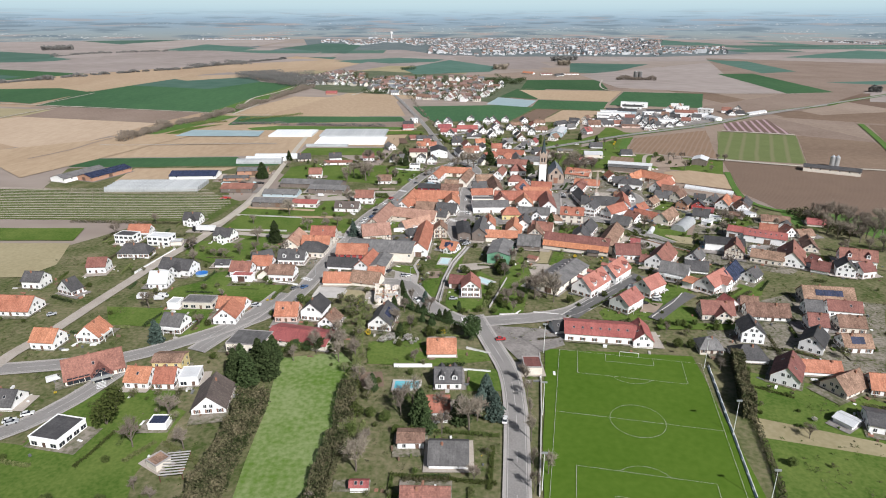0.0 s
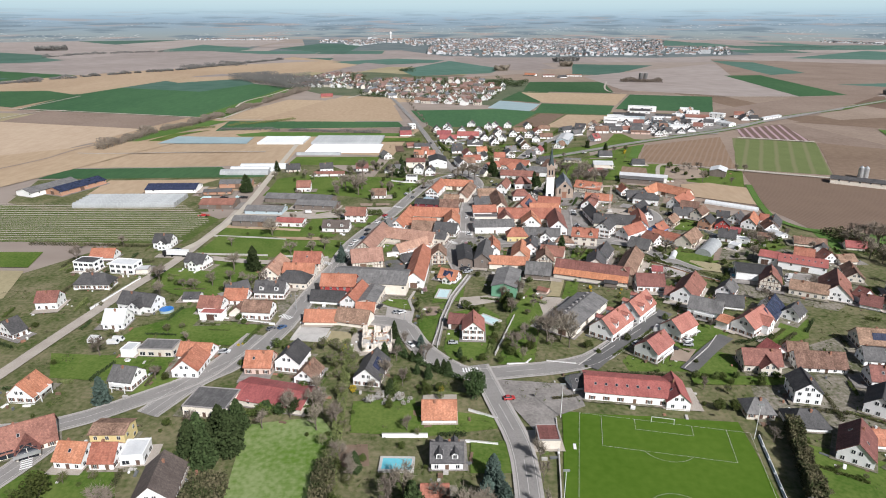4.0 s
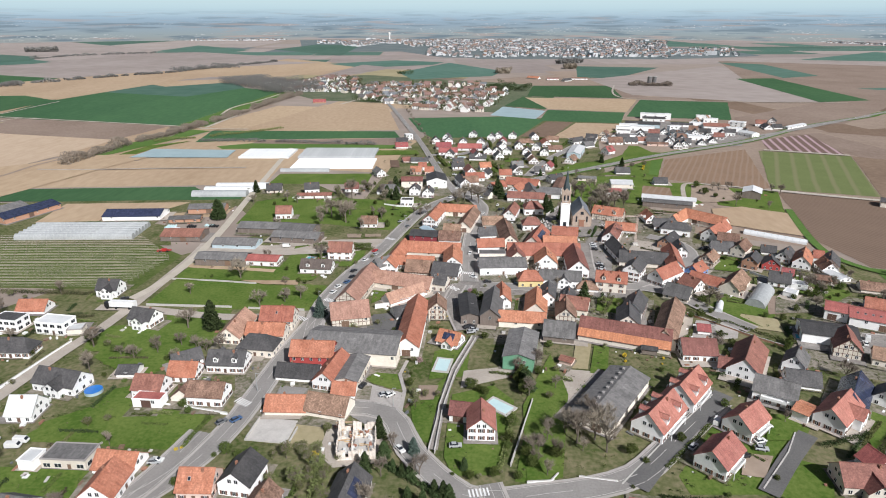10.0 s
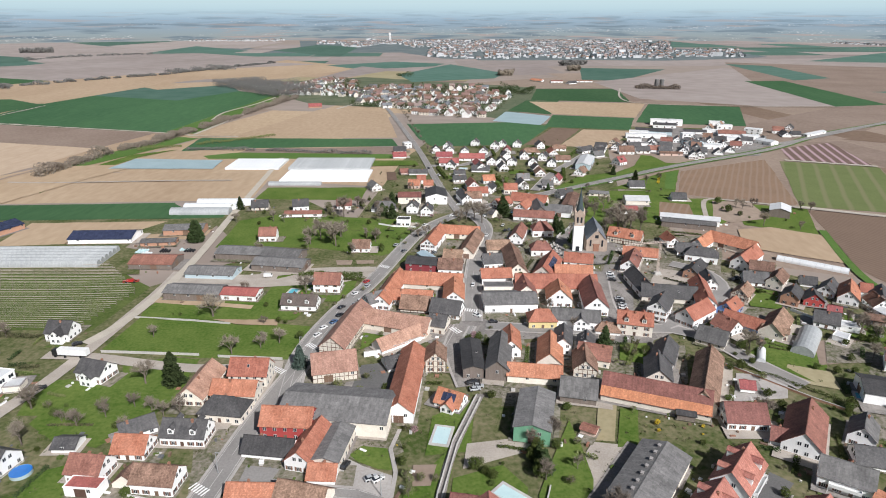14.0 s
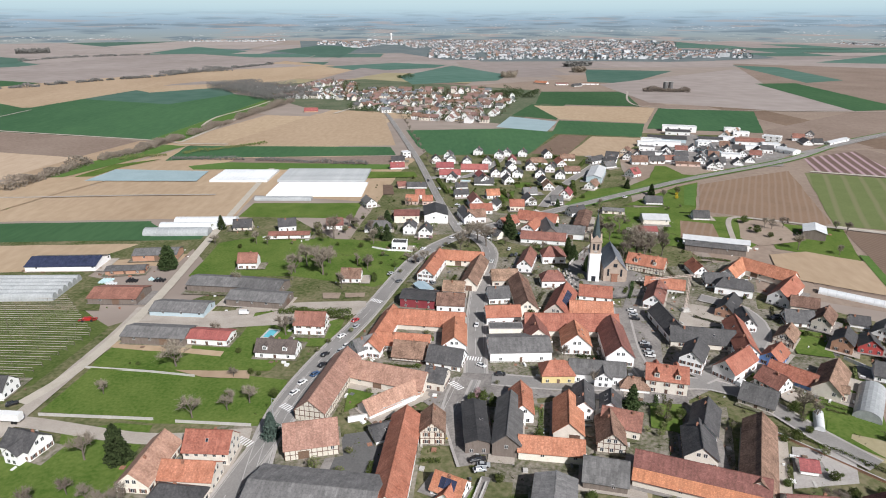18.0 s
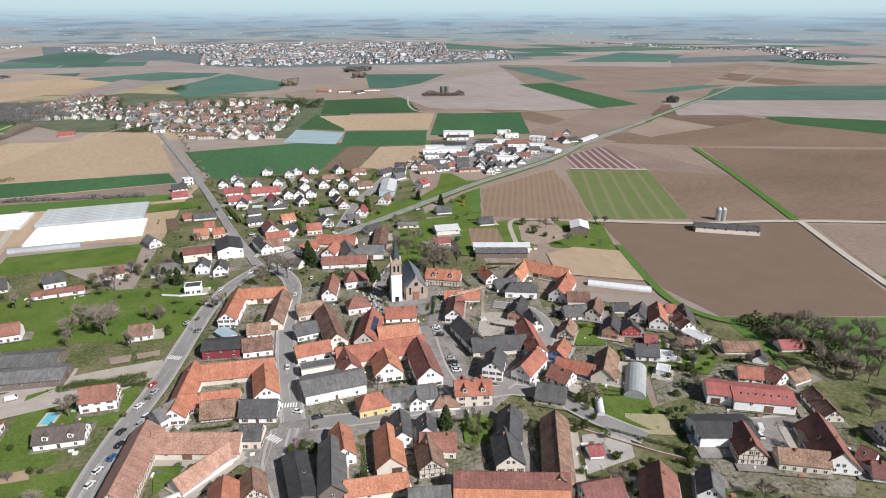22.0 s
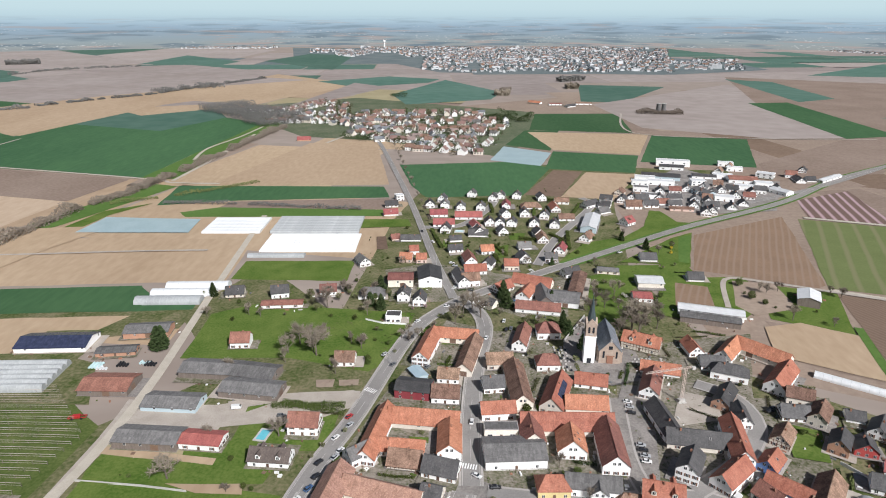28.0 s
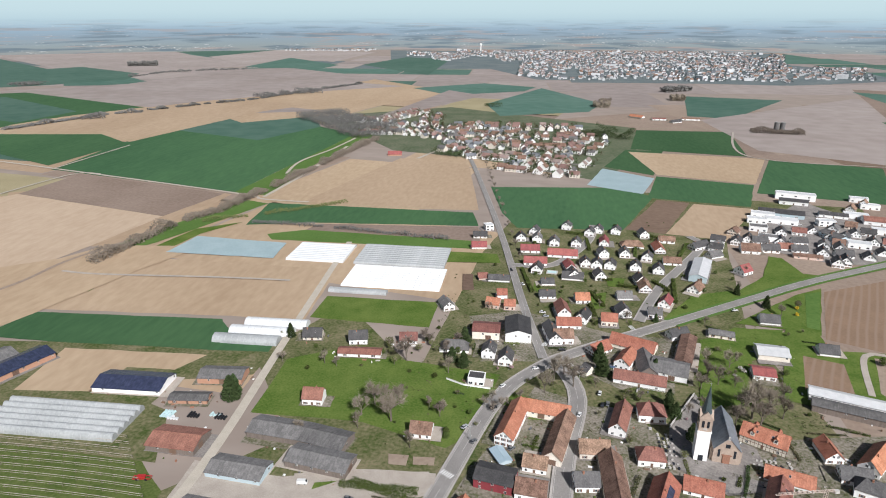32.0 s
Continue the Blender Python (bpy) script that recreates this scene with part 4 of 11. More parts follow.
patch("field", M_HAZED_GREEN, (-2956, 3238), (-2023, 2550), (-1969, 2679), (-1522, 2415), (-1409, 2188), (-1539, 1960), (-1634, 1871), label="far green field")
patch("field", M_HAZED_SOIL, (-3604, 3909), (-2827, 4380), (-1838, 3440), (-1349, 2941), (-1480, 2494), (-1898, 2692), (-2074, 2625), (-3076, 3363), label="far pinkish field")
patch("field", M_HAZED_GREEN, (-2784, 4380), (-1779, 4380), (-1823, 3443), label="far green wedge of crop")
patch("field", M_HAZED_SOIL, (-1823, 3443), (-1756, 4380), (-1070, 4057), (-1029, 3165), (-1348, 3420), (-1349, 2941), label="far pinkish field")
patch("field", M_HAZED_GREEN, (-1293, 2801), (-1359, 3445), (-937, 2976), (-938, 2730), label="far green field")
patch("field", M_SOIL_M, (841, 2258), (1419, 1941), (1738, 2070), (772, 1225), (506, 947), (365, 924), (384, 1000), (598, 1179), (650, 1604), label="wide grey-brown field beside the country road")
patch("field", M_HAZED_GREEN, (782, 1396), (1020, 1460), (1129, 1455), (861, 1348), label="narrow green strip among brown fields")
patch("field", M_HAZED_SOIL, (783, 1240), (868, 1214), (1188, 1114), (949, 921), (807, 1022), (675, 1063), label="far brown field")
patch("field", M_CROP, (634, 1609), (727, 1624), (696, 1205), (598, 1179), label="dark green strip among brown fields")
patch("field", M_HAZED_GREEN, (868, 1214), (1091, 1411), (1262, 1385), (1451, 1326), (1204, 1128), label="wide far green field")
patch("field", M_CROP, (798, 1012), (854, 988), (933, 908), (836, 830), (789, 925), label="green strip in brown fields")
patch("field", M_HAZED_GREEN, (1133, 2322), (1713, 2864), (1837, 2574), (1488, 2212), label="far green field")
patch("field", M_HAZED_GREEN, (811, 2183), (914, 2098), (868, 1692), (754, 1631), label="narrow far green strip")
patch("field", M_SOIL_M, (-607, 858), (-606, 958), (-372, 900), (-391, 808), label="darker brown tilled field")
patch("field", M_SOIL_P, (-625, 828), (-607, 858), (-391, 808), (-402, 716), (-423, 619), (-560, 700), label="pale sandy field")
patch("field", M_CROP_L, (-333, 880), (-304, 870), (-350, 734), (-384, 664), (-400, 661), (-365, 787), label="green margin along the stream")
patch("field", M_CROP, (-981, 1196), (-781, 1232), (-682, 1162), (-685, 996), (-858, 1069), label="dark green crop field")
patch("meadow", M_LAWN, (-85, 568), (10, 539), (5, 525), (-35, 523), label="lawn beside the big road junction")
patch("meadow", M_MEADOW, (-65.2, 219.5), (-41.0, 224.7), (-30.6, 209.9), (-33.2, 187.5), (-28.4, 166.1), (-34.9, 150.3), (-32.7, 127.1), (-56.3, 126.3), (-58.3, 154.5), (-60.0, 183.3), label="long pale green meadow among hedges")
patch("lawn", M_LAWN, (-162.0, 167.7), (-132.2, 162.9), (-132.6, 181.1), (-122.5, 195.4), (-106.2, 192.3), (-87.5, 182.5), (-89.6, 151.0), (-82.8, 125.5), (-127.0, 124.2), label="green lawn round the white bungalow")
patch("pitch", M_PITCH, (42.3, 230.5), (101.0, 225.9), (94.1, 131.0), (29.2, 129.0), label="mown green football pitch with white lines")
patch("meadow", M_LAWN, (118.7, 214.5), (145.9, 203.7), (162.7, 191.8), (165.4, 169.2), (138.3, 132.3), (92.6, 130.9), label="green field beside the pitch")
patch("meadow", M_STUBBLE, (108.2, 185.2), (143.1, 172.7), (149.0, 165.5), (143.2, 164.6), (105.3, 174.4), label="bare tan strip of earth")
patch("lawn", M_LAWN, (-30.5, 232.1), (-7.9, 231.8), (20.2, 226.6), (19.4, 219.9), (-4.7, 214.9), (-29.4, 216.2), label="green lawn with pool")
patch("lawn", M_LAWN, (-0.0, 272.0), (2.2, 306.7), (17.7, 313.3), (24.7, 303.4), (19.9, 275.6), (17.4, 263.9), (2.9, 263.5), label="green lawn")
patch("lawn", M_LAWN, (21.7, 261.3), (30.8, 299.8), (44.5, 300.2), (34.5, 264.4), (26.1, 260.9), label="green lawn")
patch("lawn", M_LAWN, (-31.2, 316.4), (-28, 321), (-19.4, 320.0), (-16.6, 309.6), (-21, 310), (-28, 313.2), label="small front lawn")
patch("lawn", M_LAWN, (-5.6, 337.9), (9.1, 348.9), (7.7, 319.4), (-7.0, 316.8), label="green lawn")
patch("lawn", M_LAWN, (-12.4, 298.5), (-0.3, 319.2), (2.1, 310.7), (-4.1, 278.0), (-10.1, 281.0), label="rough green strip garden")
patch("lawn", M_LAWN, (-159.0, 355.1), (-124.7, 362.1), (-107.0, 365.7), (-94.7, 345.7), (-115.5, 334.6), (-152.2, 333.5), label="green orchard")
patch("lawn", M_LAWN, (-136.5, 283.9), (-105.1, 295.7), (-80.0, 290.9), (-86.8, 272.4), (-141.2, 275.5), label="green garden")
patch("lawn", M_LAWN, (-160.3, 264.2), (-119.7, 262.6), (-94.6, 260.5), (-104.3, 242.5), (-149.4, 245.9), label="green garden")
patch("lawn", M_LAWN, (-132.3, 368.3), (-116.5, 374.9), (-103.1, 373.8), (-101.9, 358.1), (-122.4, 349.7), label="green garden")
patch("lawn", M_LAWN, (125.4, 386.4), (146.9, 408.0), (159.0, 387.5), (145.5, 366.6), (121.7, 368.5), label="green field with greenhouse")
patch("lawn", M_LAWN, (91, 613), (124, 648), (155, 646), (153, 630), (123, 604), (110, 566), (86, 562), label="green orchard")
patch("lawn", M_LAWN, (82, 649), (115, 677), (169, 743), (187, 791), (231, 779), (204, 738), (132, 680), (105, 658), label="green meadow at the road fork")
patch("field", M_SOIL_M, (196, 792), (252, 789), (217, 752), (202, 755), label="brown field at the road fork")
patch("meadow", M_GARDEN, (-351, 548), (-291, 556), (-197, 562), (-161, 566), (-162, 540), (-200, 528), (-202, 504), (-190, 500), (-184, 489), (-172, 462), (-207, 462), (-290, 462), (-330, 480), label="grassy ground round the greenhouses")
patch("field", M_CROP, (-355, 553), (-347, 590), (-214, 602), (-198, 575), (-201, 563), (-294, 555), label="dark green crop strip beside the tan field")
patch("field", M_SOIL, (-290, 549), (-199, 556), (-209, 537), (-238, 535), (-240, 509), (-284, 503), label="tan field behind the greenhouses")
patch("lawn", M_LAWN, (182, 710), (205, 726), (176, 645), (158, 650), (126, 654), label="green margin beside the ploughed field")
patch("yard", M_SIDEWALK, (182, 360), (200, 358), (183, 345), (171, 347), label="pale gravel court between the halls")
patch("yard", M_SIDEWALK, (113, 370), (132, 368), (125, 353), (104, 350), label="pale gravel court of a farm")
patch("yard", M_DRIVE, (-153.9, 438.5), (-155.2, 467.0), (-132.3, 463.2), (-110.8, 463.3), (-82.3, 471.9), (-75.7, 467.5), (-101.1, 452.6), (-106.1, 435.8), (-131.6, 409.3), label="pale gravel farm yard")
patch("yard", M_PAVE, (205, 880), (279, 985), (283, 963), (302, 925), (367, 908), (309, 792), (236, 779), (184, 811), label="paved business yard")
patch("yard", M_PAVE, (-21.4, 402.2), (-0.2, 421.3), (34.7, 404.1), (68.0, 409.1), (96.5, 410.1), (112.4, 423.0), (109.7, 410.6), (81.9, 391.4), (42.3, 397.0), (12.8, 390.8), (-1.4, 382.0), label="asphalt village square")
patch("yard", M_PAVE, (19.1, 249.9), (49.5, 247.1), (51.1, 233.6), (39.8, 227.2), (36.9, 212.0), (31.1, 220.2), (25.1, 232.8), (19.3, 235.6), label="paved car park in front of the clubhouse")
patch("yard", M_PAVE, (-40.6, 352.6), (-38.5, 368.6), (-18.8, 378.2), (-17.9, 353.3), (-35.6, 330.7), label="grey farm court")
patch("yard", M_PAVE, (72.9, 450.1), (86.6, 485.9), (99.8, 483.1), (83.4, 409.7), (69.3, 405.3), label="asphalt parking strip")
patch("yard", M_PAVE, (64, 528), (83, 562), (87, 542), (102, 518), (101.3, 491.1), (81.2, 484.2), (59, 502), label="gravel churchyard ground")
patch("yard", M_DRIVE, (100.8, 451.1), (114.2, 480.4), (128.6, 474.7), (125.8, 457.3), label="sandy building plot")
patch("yard", M_PAVE, (181.5, 359.0), (200.7, 355.6), (188.0, 335.2), (169.6, 339.0), label="paved hall yard")
patch("meadow", M_LAWN, (-349, 647), (-349, 698), (-335, 776), (-300, 804), (-323, 763), (-332, 701), (-335, 626), label="green strip beside the stream")
patch("field", M_STUBBLE, (-325.5, 349.1), (-229.6, 350.0), (-216.7, 315.5), (-223.7, 297.6), (-278.4, 293.7), label="tan garden field")
patch("meadow", M_LAWN, (-348.9, 376.7), (-237.7, 379.0), (-230.9, 355.1), (-328.0, 352.1), label="green meadow along the lane")
patch("lawn", M_LAWN, (-94.7, 429.9), (-95.5, 462.8), (-81.9, 472.5), (-50.6, 468.5), (-51.9, 446.5), (-56.2, 430.8), label="green gardens behind the farm yard")
patch("yard", M_STUBBLE, (54.6, 348.8), (61.2, 348.0), (55.4, 325.7), (49.3, 326.1), label="sandy bed behind the barn")
patch("yard", M_DRIVE, (48.1, 325.4), (61.5, 323.7), (51.5, 307.6), (40.4, 299.2), (40.1, 311.9), label="sandy trampled yard beside the hall")
patch("garden", M_SOIL_M, (157.4, 397.4), (181.1, 400.7), (173.0, 381.3), (149.1, 377.0), label="brown vegetable beds")
patch("garden", M_STUBBLE, (134.9, 377.9), (150.8, 372.0), (148.0, 359.1), (133.7, 364.1), label="trampled sandy garden strip")
patch("yard", M_DRIVE, (6.5, 323.1), (30.6, 328.2), (30.6, 321.7), (5.2, 310.8), label="stony yard before the green shed")
patch("lawn", M_GARDEN, (10.3, 349.5), (19.8, 349.8), (15.9, 327.7), (7.8, 325.3), label="rough grass beside the footpath")
patch("lawn", M_LAWN, (61.6, 344.6), (67.8, 344.1), (62.5, 322.7), (55.7, 322.9), label="mown lawn strip behind the barn")
patch("garden", M_SOIL_M, (-154.4, 431.1), (-98.3, 421.3), (-96.8, 416.5), (-151.2, 424.7), label="dug garden bed")
patch("yard", M_ASPHALT_D, (-35.8, 371.2), (-19.7, 375.3), (-22.1, 347.8), (-37.8, 347.3), label="dark asphalt farm court")
patch("lawn", M_LAWN, (-132.9, 268.9), (-106.6, 267.0), (-97.5, 238.3), (-106.9, 233.7), (-116.7, 237.7), label="bright garden lawn")
patch("lawn", M_LAWN, (-145.7, 357.3), (-109.1, 367.8), (-104.7, 332.7), (-114.6, 317.0), (-138.2, 323.8), label="bright garden lawn")
patch("lawn", M_LAWN, (-31.3, 233.8), (-9.4, 236.6), (-7.3, 220.8), (-30.2, 220.1), label="bright garden lawn")
patch("lawn", M_LAWN, (10.3, 212.4), (25.4, 213.9), (24.2, 198.2), (10.1, 197.8), label="bright garden lawn")
patch("lawn", M_LAWN, (-112.1, 194.2), (-97.8, 196.2), (-90.7, 183.4), (-87.3, 166.0), (-97.2, 170.4), label="bright garden lawn")
patch("garden", M_SOIL_D, (-33.5, 209.4), (-22.7, 210.4), (-20.7, 200.0), (-30.7, 199.1), label="dug kitchen garden")
patch("lawn", M_LAWN, (27.6, 300.4), (42.1, 337.0), (44.9, 307.6), (36.3, 263.4), (25.2, 260.5), label="bright garden lawn")
patch("yard", M_DRIVE, (-141.1, 425.7), (-143.7, 457.7), (-121.7, 463.7), (-96.9, 456.5), (-75.5, 472.2), (-47.3, 477.4), (-43.5, 464.4), (-59.9, 453.4), (-103.1, 446.2), (-104.6, 432.4), label="pale concrete farm yard")
patch("lawn", M_LAWN, (78, 649), (107, 697), (138, 710), (138, 692), (108, 662), label="green grass before the road")
patch("meadow", M_LAWN, (157, 653), (175, 653), (174, 625), (206, 627), (211, 592), (171, 551), (140, 561), (128, 565), label="grassy ground round the glasshouse")
patch("field", M_PLOUGH, (155, 616), (175, 609), (168, 577), (143, 577), label="brown ploughed garden plot")
patch("field", M_SOIL_M, (196, 620), (223, 616), (220, 576), (188, 565), (182, 580), label="brown field behind the lane")
patch("lawn", M_CROP_L, (189, 712), (202, 719), (178, 653), (171, 656), label="grassy headland of the ploughed field")
patch("lawn", M_LAWN, (-87, 756), (-42, 757), (-37, 736), (-82, 731), label="green garden plots behind the road")
patch("garden", M_SOIL_D, (-65, 708), (-57, 709), (-52, 678), (-61, 677), label="dug kitchen garden")
patch("lawn", M_LAWN, (98, 626), (136, 648), (155, 649), (126, 616), (116, 587), (110, 556), (83, 551), label="green orchard behind the halls")
patch("garden", M_SOIL_M, (-68.4, 486.2), (-58.7, 486.7), (-58.5, 479.5), (-66.6, 479.2), label="dug beds beside the lane")
patch("garden", M_SOIL_M, (-56.7, 486.2), (-46.5, 487.2), (-46.0, 481.7), (-55.5, 480.8), label="dug beds beside the lane")
patch("lawn", M_LAWN, (-147.3, 415.7), (-145.8, 436.7), (-78.4, 436.2), (-69.1, 427.0), (-73.2, 410.3), (-145.7, 408.9), label="green strip of grass behind the farm")
patch("garden", M_STUBBLE, (-149.9, 433.0), (-112.9, 430.9), (-111.8, 425.5), (-148.6, 427.6), label="tan bare strip beside the shed")
patch("field", M_SOIL, (-491, 615), (-406, 683), (-389, 719), (-301, 732), (-327, 663), (-346, 588), (-371, 511), label="warm tan field beyond the crop")
patch("garden", M_SOIL, (-112, 409.8), (-81, 410.4), (-79.5, 404.4), (-98, 404.8), label="strip of bare tan soil between the lawns")
patch("yard", M_SOIL, (-150, 432), (-97, 425.0), (-97, 420.8), (-149, 427), label="tan strip of earth along the shed")
patch("meadow", M_GARDEN, (213, 338), (230, 398), (262, 388), (268, 350), (262, 322), (240, 318), label="rough olive ground under the grove")
patch("yard", M_STUBBLE, (-50.5, 287.2), (-42.0, 288.0), (-39.5, 280.0), (-42.0, 273.5), (-45.0, 272.8), (-51.5, 275.6), label="heap of tan sand beside the building shell")
patch("yard", M_DRIVE, (-39.5, 286.6), (-32.0, 287.6), (-27.0, 285.5), (-20.5, 281.5), (-19.0, 268.5), (-34.0, 265.5), (-40.0, 272.0), label="rubble-strewn building plot")
patch("road", M_ASPHALT, (-62.5, 310.2), (-43, 308.0), (-32.5, 302.2), (-16.0, 291.5), (-17.0, 283.5), (-27.0, 287.5), (-32.6, 292), (-35.0, 300.6), (-48.0, 303.2), (-62.5, 303.0), label="lane between the farm buildings")
patch("yard", M_SIDEWALK, (-33, 302.6), (-32.2, 315.0), (-26, 311.0), (-16.4, 307.0), (-16, 294), (-19, 294.2), (-24, 298), label="pale gravel parking court beside the lane")
patch("footpath", M_SIDEWALK, (-17.0, 330.0), (-15.6, 330.0), (-17.6, 319.5), (-14.8, 308.5), (-15.2, 294.5), (-16.4, 294.5), (-16.2, 308.3), (-19.0, 319.5), label="curving pale garden path")
patch("garden", M_SOIL_M, (-10.5, 312.0), (-3.0, 312.5), (-4.5, 303.0), (-10.0, 302.5), label="reddish bare garden bed")
patch("lawn", M_LAWN, (-126.2, 295.0), (-126.0, 304.8), (-118.1, 309.2), (-101.4, 292.1), (-82.0, 290.8), (-84.2, 271.0), (-95.1, 273.7), (-104.3, 276.6), (-136.4, 277.2), (-137.6, 285.6), label="green garden with round pool")
patch("lawn", M_LAWN, (-144.6, 328.8), (-143.2, 355.5), (-122.2, 356.2), (-96.6, 351.2), (-109.0, 325.0), (-123.5, 315.5), label="green garden")
patch("garden", M_SOIL_M, (95.4, 276.4), (104.2, 275.1), (97.1, 264.9), (90.5, 266.1), label="dug garden behind the new houses")
patch("lawn", M_LAWN, (112.4, 298.5), (125.2, 295.3), (113.5, 283.2), (105.7, 282.9), label="green garden")
patch("lawn", M_LAWN, (143.6, 299.5), (164.6, 303.8), (155.4, 286.0), (137.9, 279.2), label="green garden")
patch("lawn", M_LAWN, (94.6, 253.3), (108.0, 275.3), (119.9, 269.8), (112.2, 255.0), (131.9, 254.4), (128.6, 249.1), (94.2, 248.5), label="green garden")
patch("field", M_SOIL, (187, 550), (211, 556), (239, 539), (225.4, 489.2), (195, 506), (178, 516), label="small tan field behind the barns")
patch("lawn", M_LAWN, (151.4, 455.7), (166.0, 449.5), (158.8, 428.1), (144.9, 431.6), label="green garden behind a wall")
patch("lawn", M_LAWN, (132.8, 385.6), (148.0, 394.2), (134.8, 374.7), (140.7, 363.9), (127.3, 376.1), label="green garden round the film tunnel")
patch("garden", M_YARD, (162.1, 397.7), (181.2, 396.3), (175.1, 379.6), (152.8, 378.3), label="rough kitchen garden beds")
patch("lawn", M_LAWN, (181.0, 424.0), (195.6, 423.8), (201.6, 401.2), (187.8, 390.9), (177.7, 399.0), (172.3, 411.1), label="green orchard garden")
patch("lawn", M_LAWN, (39.8, 467.1), (48.2, 466.6), (46.6, 453.9), (38.6, 455.4), label="lawn in the farm court")
patch("lawn", M_LAWN, (-17.4, 441.6), (-9.5, 444.7), (-7.1, 437.5), (-14.2, 432.4), label="grassy court between the barns")
patch("lawn", M_LAWN, (-39.7, 403.3), (-27.2, 400.7), (-32.2, 389.0), (-38.3, 383.5), label="grassy court inside the big farm")
patch("lawn", M_LAWN, (72.9, 393.1), (84.4, 392.7), (79.1, 375.3), (69.3, 378.6), label="green garden behind the houses")
patch("lawn", M_LAWN, (47, 720), (61, 719), (58, 702), (47, 702), label="small green garden between new houses")
patch("lawn", M_LAWN, (32, 683), (45, 691), (42, 664), (33, 658), label="small green garden between new houses")
patch("lawn", M_LAWN, (-8, 704), (-1, 702), (-4, 682), (-9, 686), label="small green garden between new houses")


# ---- buildings of the village and the farms ----
house(-208.9, 287.7, 9.7, 9, -3, 8, "k", "w")
house(-186.4, 279.3, 6.3, 10, 67, 8, "k", "w")
house(-187.9, 308.2, 9.6, 9, 7, 8, "d", "w")
house(-200.1, 258.8, 20.5, 12, -2, 8, "o", "w")
house(-164.2, 227.4, 10.2, 9, -4, 8, "o", "w")
house(-148.7, 234.1, 9.5, 10, 86, 8, "o", "w", "balcony")
house(-117.1, 242.8, 9.2, 9, -9, 8, "g", "w", "balcony")
house(-111.5, 200.4, 8.8, 9, -3, 7, "o", "w")
house(-101.5, 200.3, 7.3, 9, 2, 7, "o", "w")
house(-93.6, 202.0, 7.0, 8, 8, 4.2, "z", "w", "flat")
house(-104.6, 209.8, 11.0, 8, 2, 7, "b", "y", "low")
house(-80.2, 188.8, 15.5, 11.5, -81, 7.5, "h", "w")
house(-123.1, 167.7, 10.8, 12, -11, 4, "k", "w", "flat")
house(-92.7, 174.2, 6.0, 5, 2, 3, "s", "w", "flat")
house(-84.1, 154.9, 5.0, 5, -32, 3, "b", "c", "flat")
house(-153.3, 185.6, 10.4, 9, -2, 6, "k", "w")
house(-26.9, 251.2, 15.6, 10, 82, 8, "k", "w", "pv")
house(-58.9, 257.9, 11.3, 10, 81, 9, "k", "w")
house(-50.3, 248.1, 9.2, 8, 79, 7, "b", "w")
house(-0.3, 227.4, 11.3, 11, 2, 6, "o", "w")
house(2.9, 203.5, 9.6, 9, 2, 7, "k", "w", "dorm")
house(-0.1, 186.5, 7.4, 8, 2, 6, "o", "w")
house(-8.2, 168.3, 8.3, 7, 2, 4, "b", "w", "low")
house(4.0, 161.7, 11.8, 12, 0, 6, "g", "w")
house(-2.0, 140.7, 13.3, 10, -0, 7, "d", "w")
house(-21.6, 147.0, 5.0, 3, 2, 3, "r", "w")
house(35.1, 213.6, 6.8, 8, 2, 4, "d", "c", "flat")
house(67.0, 242.7, 29.5, 14, -7, 6, "r", "w", "low", "club", "sky")
house(83.6, 239.4, 14.0, 8, 85, 7, "r", "w")
house(50.1, 247.1, 5.7, 8, 13, 5, "k", "w")
house(109.6, 232.0, 2.5, 8.5, -3, 6, "g", "c", "hip")
house(130.4, 242.3, 10.7, 9, 81, 9, "k", "w")
house(123.0, 226.0, 4.5, 10, -4, 6, "k", "w", "hip")
house(146.5, 263.3, 18.5, 10, -4, 7, "b", "w")
house(131.6, 211.6, 15.0, 10, 58, 8, "d", "w")
house(145.9, 216.2, 14.1, 8, -5, 5, "o", "w")
house(148.8, 204.1, 13.5, 10, 29, 7, "b", "c")
house(161.4, 203.5, 9.2, 9, -10, 7, "o", "w")
house(137.5, 182.6, 6.1, 6, -55, 3, "z", "w", "low")
house(148.6, 181.4, 10.4, 11, -19, 5, "k", "w", "low")
house(153.7, 235.3, 12.6, 9, 53, 8, "k", "w")
house(162.7, 251.4, 7.8, 9, -10, 8, "d", "w")
house(177.3, 251.7, 10.7, 9, -7, 7, "b", "c")
house(169.5, 234.6, 11.0, 9, -3, 7, "b", "w", "pv")
house(182.7, 280.6, 22.6, 11, -7, 8, "b", "c", "pv")
house(169.4, 267.4, 7.2, 8, -8, 7, "k", "w")
house(183.1, 266.9, 14.0, 8, -11, 7, "d", "w")
house(-170.7, 391.6, 10.6, 9, -2, 8, "k", "w", "cross")
house(-137.4, 359.3, 11.5, 9, -14, 8, "k", "w", "cross")
house(-196.4, 371.4, 13.2, 9, 2, 6, "o", "w")
house(-195.6, 353.8, 12.2, 8, -7, 6, "k", "w", "flat")
house(-173.9, 351.8, 14.0, 8, -8, 6, "z", "w", "flat")
house(-164.1, 350.6, 6.2, 6, 12, 3, "z", "c", "flat")
house(-179.4, 331.7, 10.5, 9, 2, 7.5, "k", "w", "hip")
house(-143.8, 307.7, 18.1, 10, -12, 8, "k", "w", "cross")
house(-145.8, 290.2, 9.0, 10, 2, 8, "z", "w")
house(-116.0, 266.6, 14.2, 8, -2, 4, "g", "c", "flat")
